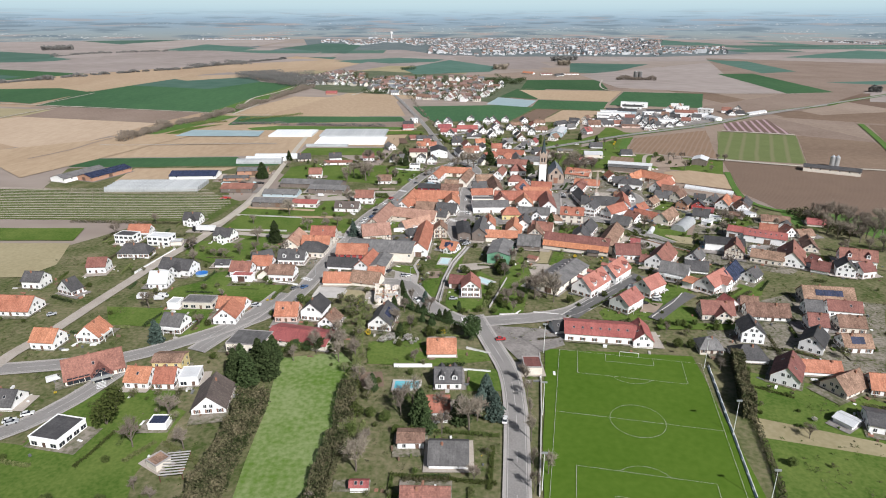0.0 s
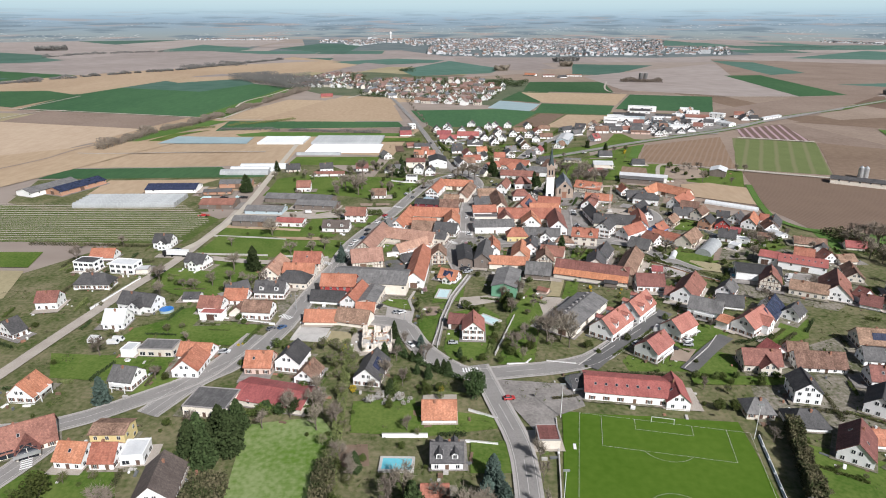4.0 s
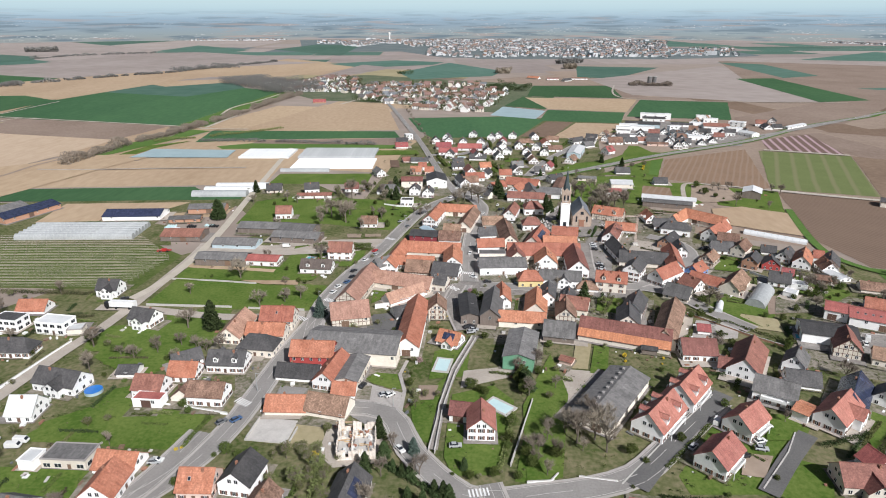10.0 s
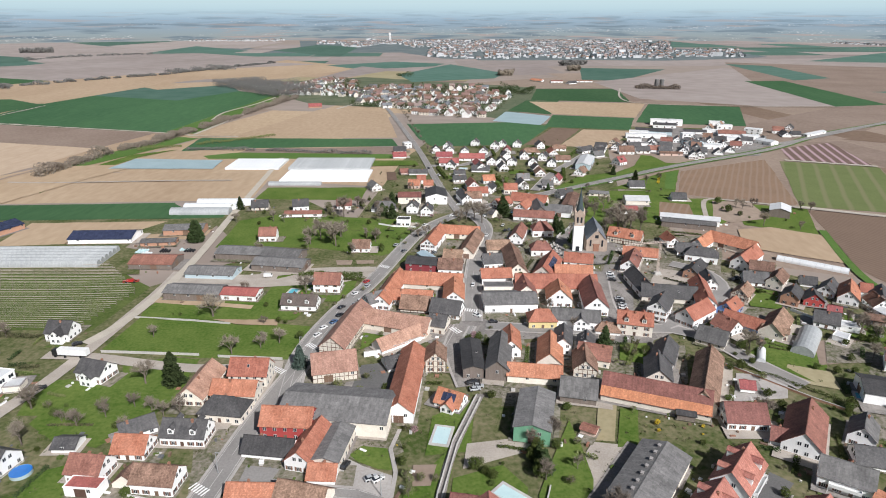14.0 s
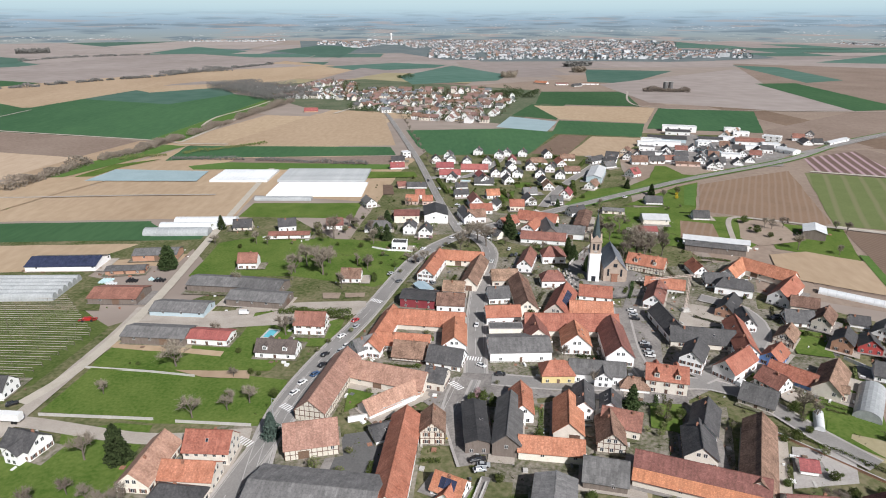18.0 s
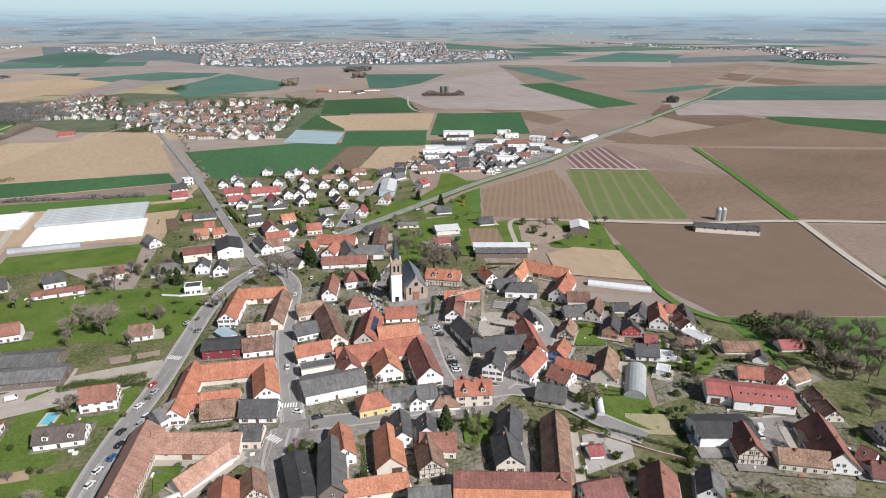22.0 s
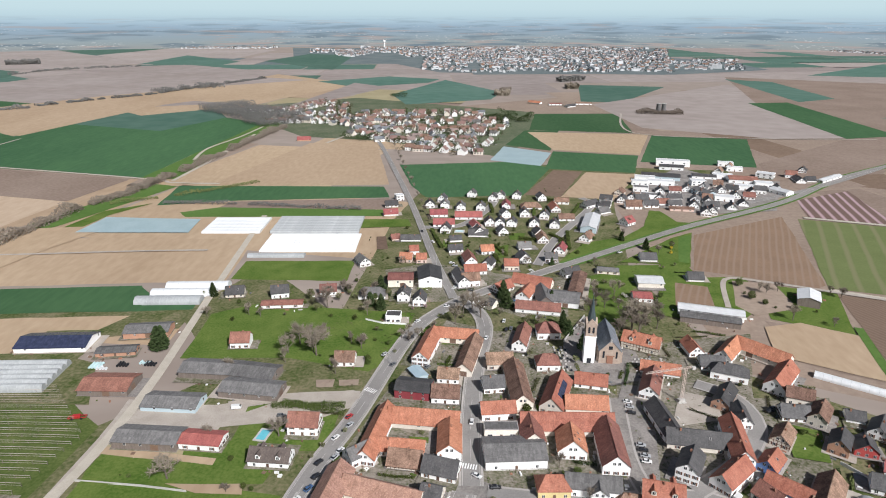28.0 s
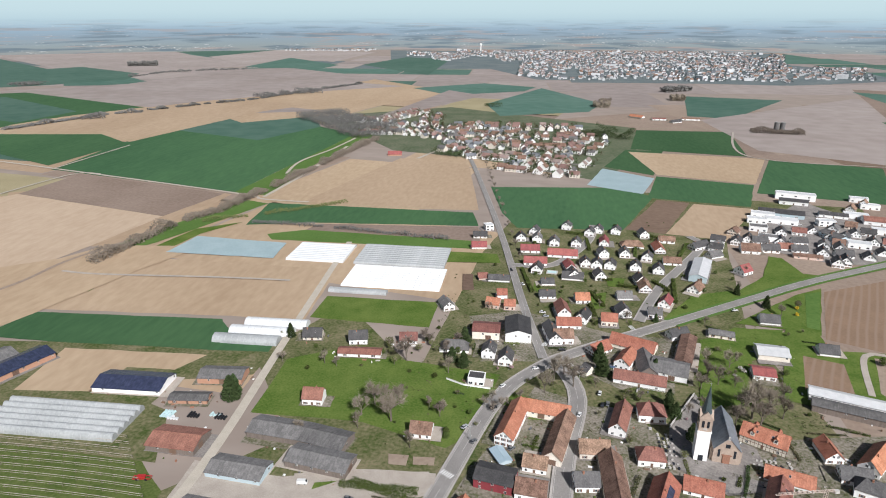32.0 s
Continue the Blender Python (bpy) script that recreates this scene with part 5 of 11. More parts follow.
house(-127.1, 264.6, 5.0, 6, -5, 4, "z", "w", "flat")
house(-99.5, 264.7, 13.0, 9, -5, 6, "o", "w")
house(-97.6, 253.3, 12.0, 10, -90, 8, "o", "w")
house(-70.9, 255.5, 10.0, 10, 0, 8, "o", "p")
house(-104.5, 325.7, 10.9, 7, 37, 6, "k", "w")
house(-100.7, 315.9, 10.6, 9, -1, 7, "o", "w")
house(-123.5, 317.6, 7.5, 7, 2, 4, "k", "w")
house(-108.4, 304.7, 10.8, 9, -5, 8, "d", "w")
house(-105.8, 297.4, 10.5, 5, -3, 4, "r", "w", "flat")
house(-85.6, 300.8, 13.0, 9, -4, 8, "b", "w")
house(-95.0, 301.6, 5.5, 8, 86, 5.5, "b", "c")
house(-86.3, 323.2, 14.7, 9, -2, 8, "k", "w", "dorm")
house(-76.4, 359.3, 14.5, 10, -1, 10, "o", "c")
house(-92.8, 351.3, 20.6, 10, 87, 8, "v", "c")
house(-78.1, 347.1, 16.2, 9, -2, 8, "o", "c")
house(-78.4, 336.6, 7.6, 10, -6, 8, "k", "c", "hip")
house(-38.1, 336.7, 37.6, 20, -6, 9, "g", "c", "low", "barn")
house(-53.5, 328.3, 17.1, 10, -2, 10, "o", "m")
house(-43.7, 316.8, 18.7, 9, 79, 8, "o", "w")
house(-56.8, 317.2, 16.5, 8, -6, 6, "k", "w")
house(-36.3, 317.7, 19.7, 9, 83, 6, "g", "c", "low")
house(-37.4, 306.5, 8.5, 8, -1, 5, "o", "w")
house(-55.8, 296.3, 14.3, 9, 0, 6, "o", "c")
house(-40.8, 295.4, 15.0, 10, -13, 7, "b", "c", "barn")
house(-15.9, 354.8, 42.9, 10, 87, 9, "o", "w", "barn")
house(-5.8, 372.1, 10.7, 8, -89, 9, "b", "t")
house(0.9, 345.7, 9.7, 8, -25, 6, "o", "w", "cross", "pv")
house(19.8, 374.0, 25.5, 9, 83, 9, "g", "n", "barn")
house(25.2, 387.1, 15.1, 8, 88, 8, "o", "w")
house(32.8, 363.2, 20.6, 8, -6, 7, "o", "c", "barn")
house(40.8, 379.4, 19.7, 10, 82, 8, "o", "c", "barn")
house(47.7, 389.2, 14.1, 7, 81, 8, "k", "w")
house(57.1, 388.0, 8.8, 7, 78, 7, "k", "w")
house(58.7, 377.9, 12.9, 10, -18, 8, "d", "c")
house(53.5, 371.4, 14.1, 9, 82, 8, "b", "t")
house(29.8, 334.8, 22.6, 12, 79, 8, "g", "e", "low", "barn")
house(47.9, 352.3, 13.0, 11, -11, 8, "g", "n", "barn")
long_barn = house(75.3, 349.6, 37.3, 13, -19, 9, "d", "c", "barn")
NEW_TILE = mat("new_orange_tiles", (0.40, 0.15, 0.075), (0.56, 0.245, 0.13), 0.3, 0.8, 0.3, 7, vary=0.05, tiles=(0.5, 0.36))
part("lower_roof", mesh_from("lower_roof", [(x, y, roof_height(long_barn, y)) for x, y in ((-19.0, -6.9), (19.0, -6.9), (19.0, -4.1), (-19.0, -4.1))], [(0, 1, 2, 3)], [NEW_TILE]), long_barn, "newer bright orange tiles along the eaves")
house(97.1, 359.6, 36.7, 10, 66, 9, "b", "c", "barn")
house(59.0, 302.5, 37.0, 15, 55.7, 6.5, "g", "c", "low", "barn", "vents")
house(12.2, 285.7, 11.5, 9, 89, 9, "a", "w", "sky2")
house(5.7, 293.0, 7.5, 7, -9, 6.5, "d", "w")
house(102.0, 338.4, 13.5, 11, -3, 8, "d", "w")
house(119.1, 330.3, 23.1, 12, 59, 9, "d", "w")
house(111.4, 328.2, 7.9, 8, -23, 5, "d", "w")
house(87.6, 307.2, 17.4, 11, 51, 10, "a", "w", "dorm", "balcony")
house(72.6, 290.5, 19.3, 11, 50, 10, "a", "w", "dorm", "balcony")
house(119.0, 306.9, 14.0, 9, -30, 9, "g", "w", "balcony")
house(124.4, 296.8, 5.0, 8, -47, 5, "o", "w", "low")
house(101.0, 289.0, 12.8, 10, 41, 9, "a", "w", "balcony")
house(85.3, 271.0, 13.4, 10, 46, 9, "a", "w", "balcony")
house(134.7, 295.0, 17.7, 10, 43, 9, "a", "w", "cross")
house(147.1, 306.9, 20.1, 10, 53, 8, "s", "w")
house(137.5, 329.5, 10.8, 8, 55, 8, "g", "w")
house(134.3, 318.1, 11.5, 9, -14, 6, "k", "w")
house(162.9, 354.2, 21.2, 14, -17, 7, "k", "w", "low", "barn")
house(193.0, 367.3, 23.1, 14, -27, 7, "r", "w", "low", "barn", "sky")
house(179.1, 376.0, 9.3, 12, -30, 7, "r", "w", "low", "barn")
house(164.9, 343.6, 14.0, 10, 67, 9, "d", "t")
house(178.3, 332.0, 16.5, 8, -27, 7, "b", "c")
house(193.2, 335.2, 23.8, 14, 63, 9, "d", "w")
house(158.7, 306.7, 9.7, 8, 46, 7, "k", "w")
house(123.8, 263.0, 14.0, 10, -4, 8, "d", "c", "cross")
house(132.0, 269.9, 6.7, 8, -73, 7, "r", "w")
house(141.6, 270.6, 7.3, 9, -10, 7, "b", "w")
house(169.1, 514.8, 28.4, 11, -47, 8, "o", "c", "barn")
house(152.2, 516.9, 21.8, 9, 50, 8, "o", "w")
house(166.7, 488.6, 25.2, 10, 49, 9, "o", "w")
house(137.8, 504.5, 12.2, 9, -5, 7, "k", "w")
house(143.2, 494.3, 10.5, 9, -22, 8, "k", "w", "hip")
house(158.9, 460.5, 12.1, 9, -9, 7, "k", "w")
house(167.6, 472.8, 11.8, 8, -20, 8, "b", "c")
house(169.6, 458.2, 14.1, 8, 52, 8, "b", "c")
house(145.2, 442.4, 12.0, 8, 52, 7, "b", "t")
house(132.1, 425.2, 11.4, 8, 47, 7, "o", "u")
house(132.7, 411.0, 16.9, 8, -42, 6, "o", "u", "barn")
house(123.1, 406.1, 9.8, 9, -59, 7, "d", "w")
house(113.0, 395.3, 11.9, 10, -35, 7, "g", "c")
house(145.1, 406.8, 20.4, 10, 53, 8, "b", "c", "barn")
house(142.3, 401.3, 10.4, 6, -30, 5, "b", "c", "low")
house(167.2, 438.0, 11.9, 8, 54, 8, "k", "q")
house(176.6, 436.3, 8.8, 9, 71, 7, "k", "m")
house(186.1, 459.5, 7.7, 8, -19, 5, "k", "w")
house(170.7, 413.3, 10.0, 9, -25, 7, "k", "w")
house(178.6, 408.6, 7.5, 6, -25, 3.2, "z", "w", "flat")
house(107.2, 439.1, 26.2, 10, -9, 8, "k", "c")
house(123.0, 437.5, 27.4, 9, 80, 9, "o", "w")
house(112.5, 416.1, 18.5, 9, 41, 9, "o", "w")
house(97.6, 420.7, 13.5, 9, 61, 10, "k", "w")
house(97.0, 452.4, 24.3, 9, -84, 8, "k", "w")
house(99.8, 482.4, 21.2, 9, 68, 8, "d", "w")
house(131.8, 472.0, 17.2, 8, 55, 7, "k", "q")
house(133.2, 457.0, 13.3, 7, 82, 7, "k", "w")
house(133.1, 520.2, 13.2, 8, -86, 7, "o", "w")
house(109.2, 498.4, 19.4, 8, -16, 6, "o", "w")
house(27.5, 429.4, 25.3, 16, 4, 7, "g", "w", "low")
house(23.0, 444.4, 14.9, 6, 2, 5, "g", "c", "flat")
house(52.5, 449.0, 41.2, 12, 0, 9, "o", "c", "barn")
house(36.0, 441.4, 15.2, 10, -87, 9, "d", "c")
house(52.1, 434.2, 13.0, 12, 87, 10, "o", "w")
house(68.4, 432.3, 27.4, 11, 87, 10, "d", "w")
house(40.9, 409.6, 5.4, 9, 2, 8, "o", "y", "hip")
house(56.5, 410.1, 21.1, 9, -7, 8, "g", "w", "cross")
house(69.7, 403.4, 5.0, 7, -10, 5, "b", "w", "hip")
house(81.5, 404.3, 14.9, 10, -12, 10, "o", "c", "dorm")
house(87.2, 378.8, 16.6, 9, 66, 8, "k", "w")
house(80.9, 366.0, 15.4, 10, 76, 8, "k", "c")
house(-45.8, 396.8, 38.4, 11, 80, 9, "v", "t", "barn")
house(-24.7, 403.8, 31.8, 11, -17, 8, "v", "c", "barn")
house(-5.7, 403.1, 7.9, 9, -16, 8, "k", "c")
house(-22.2, 390.3, 23.3, 8, 41, 6, "v", "w", "barn")
house(-45.5, 365.2, 16.9, 13, 14, 10, "v", "t", "barn")
house(-22.2, 371.8, 8.9, 9, 26, 5, "k", "w")
house(-31.6, 440.0, 36.3, 9, 80, 8, "o", "w")
house(-37.5, 426.1, 10.2, 8, 39, 8, "g", "w")
house(-11.3, 451.6, 32.3, 11, -6, 8, "o", "c", "barn")
house(-17.4, 475.6, 17.0, 12, -9, 7, "k", "r2", "low")
house(-1.8, 471.7, 13.1, 10, -4, 8, "b", "w")
house(0.5, 434.9, 19.1, 10, 90, 9, "o", "w")
house(-2.5, 418.8, 14.3, 10, -16, 8, "k", "w")
house(-17.6, 424.8, 13.8, 10, -8, 7, "b", "t")
house(-20.5, 431.6, 21.4, 8, -6, 7, "o", "c")
house(-12.9, 515.7, 31.0, 9, 78, 9, "o", "w")
house(3.2, 529.9, 24.7, 9, -8, 8, "o", "c", "barn")
house(10.1, 508.2, 35.1, 9, 78, 8, "b", "c", "barn")
house(-0.6, 488.8, 10.7, 9, -6, 7, "b", "w")
house(-31.5, 585.7, 10.6, 8, 88, 8, "k", "w")
house(-20.8, 579.0, 10.9, 8, 87, 8, "k", "w")
house(-35.2, 554.0, 8.9, 7, -2, 5, "k", "w", "flat")
house(25.8, 503.2, 13.8, 10, 5, 8, "b", "c")
house(21.3, 480.4, 10.5, 9, 9, 8, "k", "w")
house(33.5, 479.6, 34.8, 10, -87, 9, "b", "c")
house(22.4, 458.5, 15.8, 9, 6, 8, "o", "w")
house(40.2, 528.3, 22.0, 8, 76, 8, "d", "w")
house(56.0, 536.8, 5.2, 10, 2, 9, "d", "w", "hip")
house(51.2, 502.2, 5.0, 9, 2, 8, "d", "w", "hip")
house(51.5, 472.2, 26.7, 11, 71, 9, "o", "c", "pv")
house(70.7, 485.3, 15.7, 9, -11, 7, "o", "w")
house(64.2, 464.4, 19.5, 10, -3, 8, "o", "c", "barn")
house(55.1, 608.3, 27.0, 11, -22, 8, "o", "c", "barn")
house(48.8, 588.7, 16.5, 9, 66, 8, "o", "w")
house(59.3, 584.9, 22.5, 10, -88, 8, "g", "n", "barn")
house(72.6, 582.9, 19.9, 18, -14, 7, "g", "w", "low", "barn")
house(54.2, 568.4, 27.6, 9, -10, 7, "d", "w")
house(33.8, 600.6, 13.9, 9, 40, 7, "o", "w")
house(26.1, 574.3, 5.0, 7, -44, 6, "k", "c")
house(85.5, 605.3, 35.6, 9, 74, 6, "b", "n", "low")
house(84.3, 627.6, 12.7, 8, 27, 7, "k", "w")
house(112.3, 633.6, 14.9, 8, -11, 4, "g", "c", "low")
house(136.1, 613.1, 17.1, 14, -4, 6, "z", "c", "low", "barn")
house(124.3, 588.3, 11.7, 11, -5, 5, "r", "w", "low")
house(106.5, 523.8, 20.3, 10, -28, 9, "o", "t", "dorm")
house(-14.4, 768.5, 16.1, 9, 5, 7, "r", "w")
house(13.3, 761.8, 24.6, 9, 0, 7, "r", "w")
house(-8.9, 739.6, 18.5, 9, 2, 7, "r", "w")
house(18.7, 733.5, 13.7, 8, -78, 7, "r", "w")
house(50.6, 799.5, 14.3, 8, 86, 7, "r", "w")
house(96.0, 789.9, 17.5, 9, -86, 7, "o", "w")
house(74.5, 797.1, 10.7, 11, 2, 6, "b", "w", "hip")
house(84.8, 676.3, 12.2, 8, 69, 7, "r", "w")
house(26.4, 672.5, 10.1, 9, 10, 7, "o", "w")
house(12.3, 648.7, 16.2, 9, -80, 9, "d", "w")
house(26.1, 641.5, 11.9, 8, 70, 8, "k", "w")
house(16.2, 631.1, 15.8, 9, 7, 7, "o", "w")
house(12.4, 610.1, 12.0, 9, 10, 9, "b", "w")
house(5.7, 613.8, 20.8, 8, -76, 8, "k", "w")
house(1.6, 675.5, 11.1, 8, 10, 6, "k", "w")
house(1.5, 700.2, 9.5, 8, 10, 5, "k", "w")
house(42.9, 640.0, 10.2, 9, 0, 8, "o", "c")
house(53.4, 655.1, 10.7, 9, -79, 8, "k", "w")
house(56.7, 683.0, 10.6, 8, 10, 6, "g", "w")
house(74.5, 656.3, 8.8, 8, -2, 7, "g", "w")
house(-35.4, 653.5, 9.4, 8, -8, 7, "o", "p")
house(-30.8, 669.6, 7.0, 7, 10, 7, "o", "w")
house(-23.8, 652.6, 7.5, 8, 3, 7, "o", "p")
house(-48.6, 702.4, 7.2, 8, 19, 5, "d", "p")
house(-35.5, 700.6, 16.2, 8, 2, 5, "k", "w")
house(-59.4, 771.7, 13.0, 9, 10, 6, "r", "w")
house(-61.7, 799.8, 12.6, 8, 10, 6, "k", "w")
house(-56.1, 822.3, 7.9, 8, 23, 6, "z", "w", "flat")
house(-35.7, 610.4, 17.0, 14, 2, 8, "d", "c", "low", "barn")
house(-16.0, 614.5, 22.9, 16, -85, 9, "k", "w", "low", "barn")
house(-144.1, 588.4, 11.8, 9, 10, 7, "k", "c")
house(-114.1, 588.2, 11.2, 9, 14, 8, "k", "w")
house(-108.3, 572.6, 25.9, 8, 5, 4, "d", "w", "low")
house(-82.9, 592.9, 10.6, 8, 10, 7, "d", "w")
house(-52.9, 588.4, 10.4, 9, 2, 7, "g", "w", "hip")
house(-67.8, 646.1, 12.8, 8, -62, 7, "g", "w")
house(-118.0, 521.5, 10.5, 9, 4, 8.5, "d", "w")
house(-56.2, 504.3, 10.4, 9, -0, 7, "b", "w")
house(-124.7, 492.3, 27.8, 14, -4, 6, "g", "n", "low", "barn")
house(-99.6, 489.3, 22.9, 14, -10, 6, "g", "n", "low", "barn")
house(-96.8, 474.0, 29.7, 13, -7, 6, "g", "n", "low", "barn")
house(-131.1, 463.1, 26.5, 13, -3, 5, "g", "l", "low", "barn")
house(-169.2, 477.0, 24.5, 16, 0, 6, "d", "n", "low", "barn")
house(-221.5, 519.0, 38.6, 18, 4, 6, "s", "w", "low", "barn")
house(-176.3, 533.7, 24.9, 13, 7, 6, "g", "q", "low", "barn")
house(-183.2, 510.8, 20.6, 8, 8, 4, "g", "q", "low")
house(-301.5, 521.0, 41, 17, 70, 6.5, "s", "q", "low", "barn")
house(-321.5, 516.0, 41, 17, 70, 6.5, "g", "w", "low", "barn")
house(-129.5, 435.5, 28.3, 12, -3, 6, "g", "n", "low", "barn")
house(-105.9, 435.0, 17.9, 10, -5, 5, "r", "w", "low")
house(-73.5, 424.5, 17.0, 9, -4, 7, "h", "w", "dorm")
house(-64.3, 445.9, 13.5, 10, -2, 9.5, "d", "w")
house(209.4, 437.1, 15.2, 9, 60, 8, "k", "w")
house(204.7, 431.7, 10.8, 8, 83, 7, "b", "w")
house(197.1, 442.0, 18.0, 9, 59, 8, "o", "w")
house(207.8, 446.5, 5.0, 7, -21, 7, "o", "w")
house(191.0, 449.0, 12.5, 8, 50, 7, "k", "w")
house(180.1, 423.7, 5.5, 7, -28, 5, "r", "w")
house(216.6, 405.3, 17.1, 9, -18, 5, "b", "c")
house(217.9, 394.1, 5.6, 6, 52, 5, "k", "w")
house(240.4, 399.7, 11.0, 8, -15, 5, "r", "c")
house(202.5, 383.9, 9.9, 8, -27, 6, "o", "w")
house(211.6, 378.0, 6.8, 9, -80, 7, "d", "w")
house(221.2, 377.3, 10.0, 9, 8, 5, "b", "c")
house(213.4, 355.9, 16.9, 8, 72, 6, "b", "c")
house(226.5, 330.8, 17.9, 10, -19, 9, "d", "w", "dorm")
house(201.0, 325.7, 5.0, 8, -68, 7, "d", "w")
house(201.1, 319.3, 8.4, 8, -32, 6, "d", "w")
house(211.6, 321.2, 6.3, 8, -27, 5, "b", "c")
house(211.5, 315.4, 9.5, 9, 69, 9, "k", "w")
house(220.0, 314.3, 7.9, 9, 16, 8, "d", "w")
house(132.0, 802.0, 18.2, 9, 39, 7, "k", "w")
house(174.0, 800.5, 15.1, 11, -1, 8, "b", "w")
house(155.1, 747.6, 10.2, 10, 38, 8, "r", "w")
house(121.3, 741.8, 41.7, 13, 73, 7, "z", "l", "low", "barn")
house(110.8, 705.2, 12.3, 9, 60, 7, "b", "w")
house(148.5, 660.3, 12.2, 10, -2, 6, "k", "w")
house(170.9, 622.6, 10.7, 10, -5, 6, "k", "w")
house(146.1, 803.7, 13.7, 9, 43, 7, "g", "w")
house(140.8, 782.4, 12.0, 9, 30, 6, "g", "w")
house(-59.5, 234.8, 27.1, 14, -13, 5, "r", "c", "low", "barn")
house(-80.0, 229.0, 15.5, 12, -6, 4.4, "g", "c", "flat")
house(359.0, 926.7, 19.1, 12, -35, 6, "z", "w", "flat")
house(343.2, 855.8, 20.4, 12, -62, 6, "z", "w", "low")
house(389.2, 910.5, 21.3, 10, 79, 6, "k", "w")
house(401.5, 910.3, 10.4, 10, -0, 6, "k", "w")
house(427.0, 917.5, 45.9, 8, 37, 4, "z", "w", "low")
house(268.3, 890.9, 15.8, 10, -0, 6, "z", "w", "flat")
house(112.1, 358.9, 5.1, 6, -11, 4, "r", "w")
house(83.2, 339.8, 6.0, 4, -14, 3.2, "k", "n", "low")
house(8.6, 374.0, 22.6, 8, -87, 6, "k", "n", "low")
house(47.9, 330.4, 5.0, 4, -30, 3, "d", "p")
house(-16.6, 492.4, 10.5, 6, -59, 3, "l", "l", "low")
house(169.5, 1595.0, 31.3, 10, -42, 6, "o", "w")
house(209.1, 1566.1, 26.3, 10, 3, 5, "d", "w", "low")
house(236.6, 1539.9, 24.5, 10, 38, 6, "k", "w")
house(271.4, 1577.0, 34.2, 12, -2, 5, "b", "w", "low")
house(204.4, 423.4, 15.3, 7, -76, 3.5, "z", "w", "low")
house(194.6, 416.6, 7.2, 8, -22, 4, "b", "n", "low")
house(169.6, 398.8, 5.6, 6, -42, 3, "z", "w", "flat")
house(73.3, 703.7, 18.3, 9, -88, 7, "b", "w")
house(20.9, 713.8, 16.2, 9, -3, 6, "k", "w")
house(-11.8, 818.2, 9.0, 8.5, 78, 8, "k", "w")
house(-23.9, 797.8, 9.0, 8.5, 96, 8, "k", "w")
house(-9.1, 797.2, 11.0, 8.5, 90, 8, "g", "w")
house(6.5, 790.5, 11.0, 8.5, 90, 8, "g", "w")
house(18.1, 837.3, 9.0, 8.5, 78, 8, "k", "w")
house(25.8, 790.8, 10.0, 8.5, 84, 8, "k", "w")
house(47.3, 831.8, 9.0, 8.5, 78, 8, "k", "w")
house(63.7, 831.2, 9.0, 8.5, 78, 8, "k", "w")
house(87.5, 825.3, 10.0, 8.5, 102, 8, "k", "w")
house(47.2, 768.2, 10.0, 8.5, 102, 8, "k", "w")
house(65.6, 771.4, 11.0, 8.5, 90, 8, "g", "w")
house(83.6, 764.9, 9.0, 8.5, 78, 8, "k", "w")
house(31.6, 742.7, 9.0, 8.5, 96, 8, "k", "w")
house(41.0, 741.8, 10.0, 8.5, 84, 8, "k", "w")
house(51.6, 741.1, 9.0, 8.5, 78, 8, "k", "w")
house(71.5, 742.0, 10.0, 8.5, 84, 8, "k", "w")
house(88.6, 737.6, 10.0, 8.5, 84, 8, "k", "w")
house(-6.9, 723.5, 10.0, 8.5, 84, 8, "k", "w")
house(41.3, 717.5, 10.0, 8.5, 102, 8, "k", "w")
house(71.5, 713.6, 10.0, 8.5, 102, 8, "k", "w")
house(39.0, 821.9, 9.0, 8.5, 78, 8, "k", "w")
house(21.1, 716.4, 10.0, 8.5, 102, 8, "k", "w")


hall = house(-133.2, 206.6, 20, 12, 33, 8.5, "d", "c", "cross")
part("glass_front", boxes("glass_front", [(2.0 - 2.7, 2.0 - 0.1, -9.2, -9.05, 0.4, 4.4), (2.0 + 0.1, 2.0 + 2.7, -9.2, -9.05, 0.4, 4.4), (2.0 - 1.5, 2.0 + 1.5, -9.2, -9.05, 4.6, 5.9)], M_GLASS), hall, "dark glazed gable front")
part("glass_band", boxes("glass_band", [(-9.2 + k * 1.9, -7.5 + k * 1.9, -6.14, -6.02, 0.8, 3.4) for k in range(4)], M_GLASS), hall, "dark ground-floor glazing")
part("balcony", boxes("balcony", [(-1.6, 5.6, -11.2, -9.1, 2.7, 2.9), (-1.6, 5.6, -11.2, -11.12, 2.9, 3.8)], M_METAL), hall, "steel balcony before the gable")

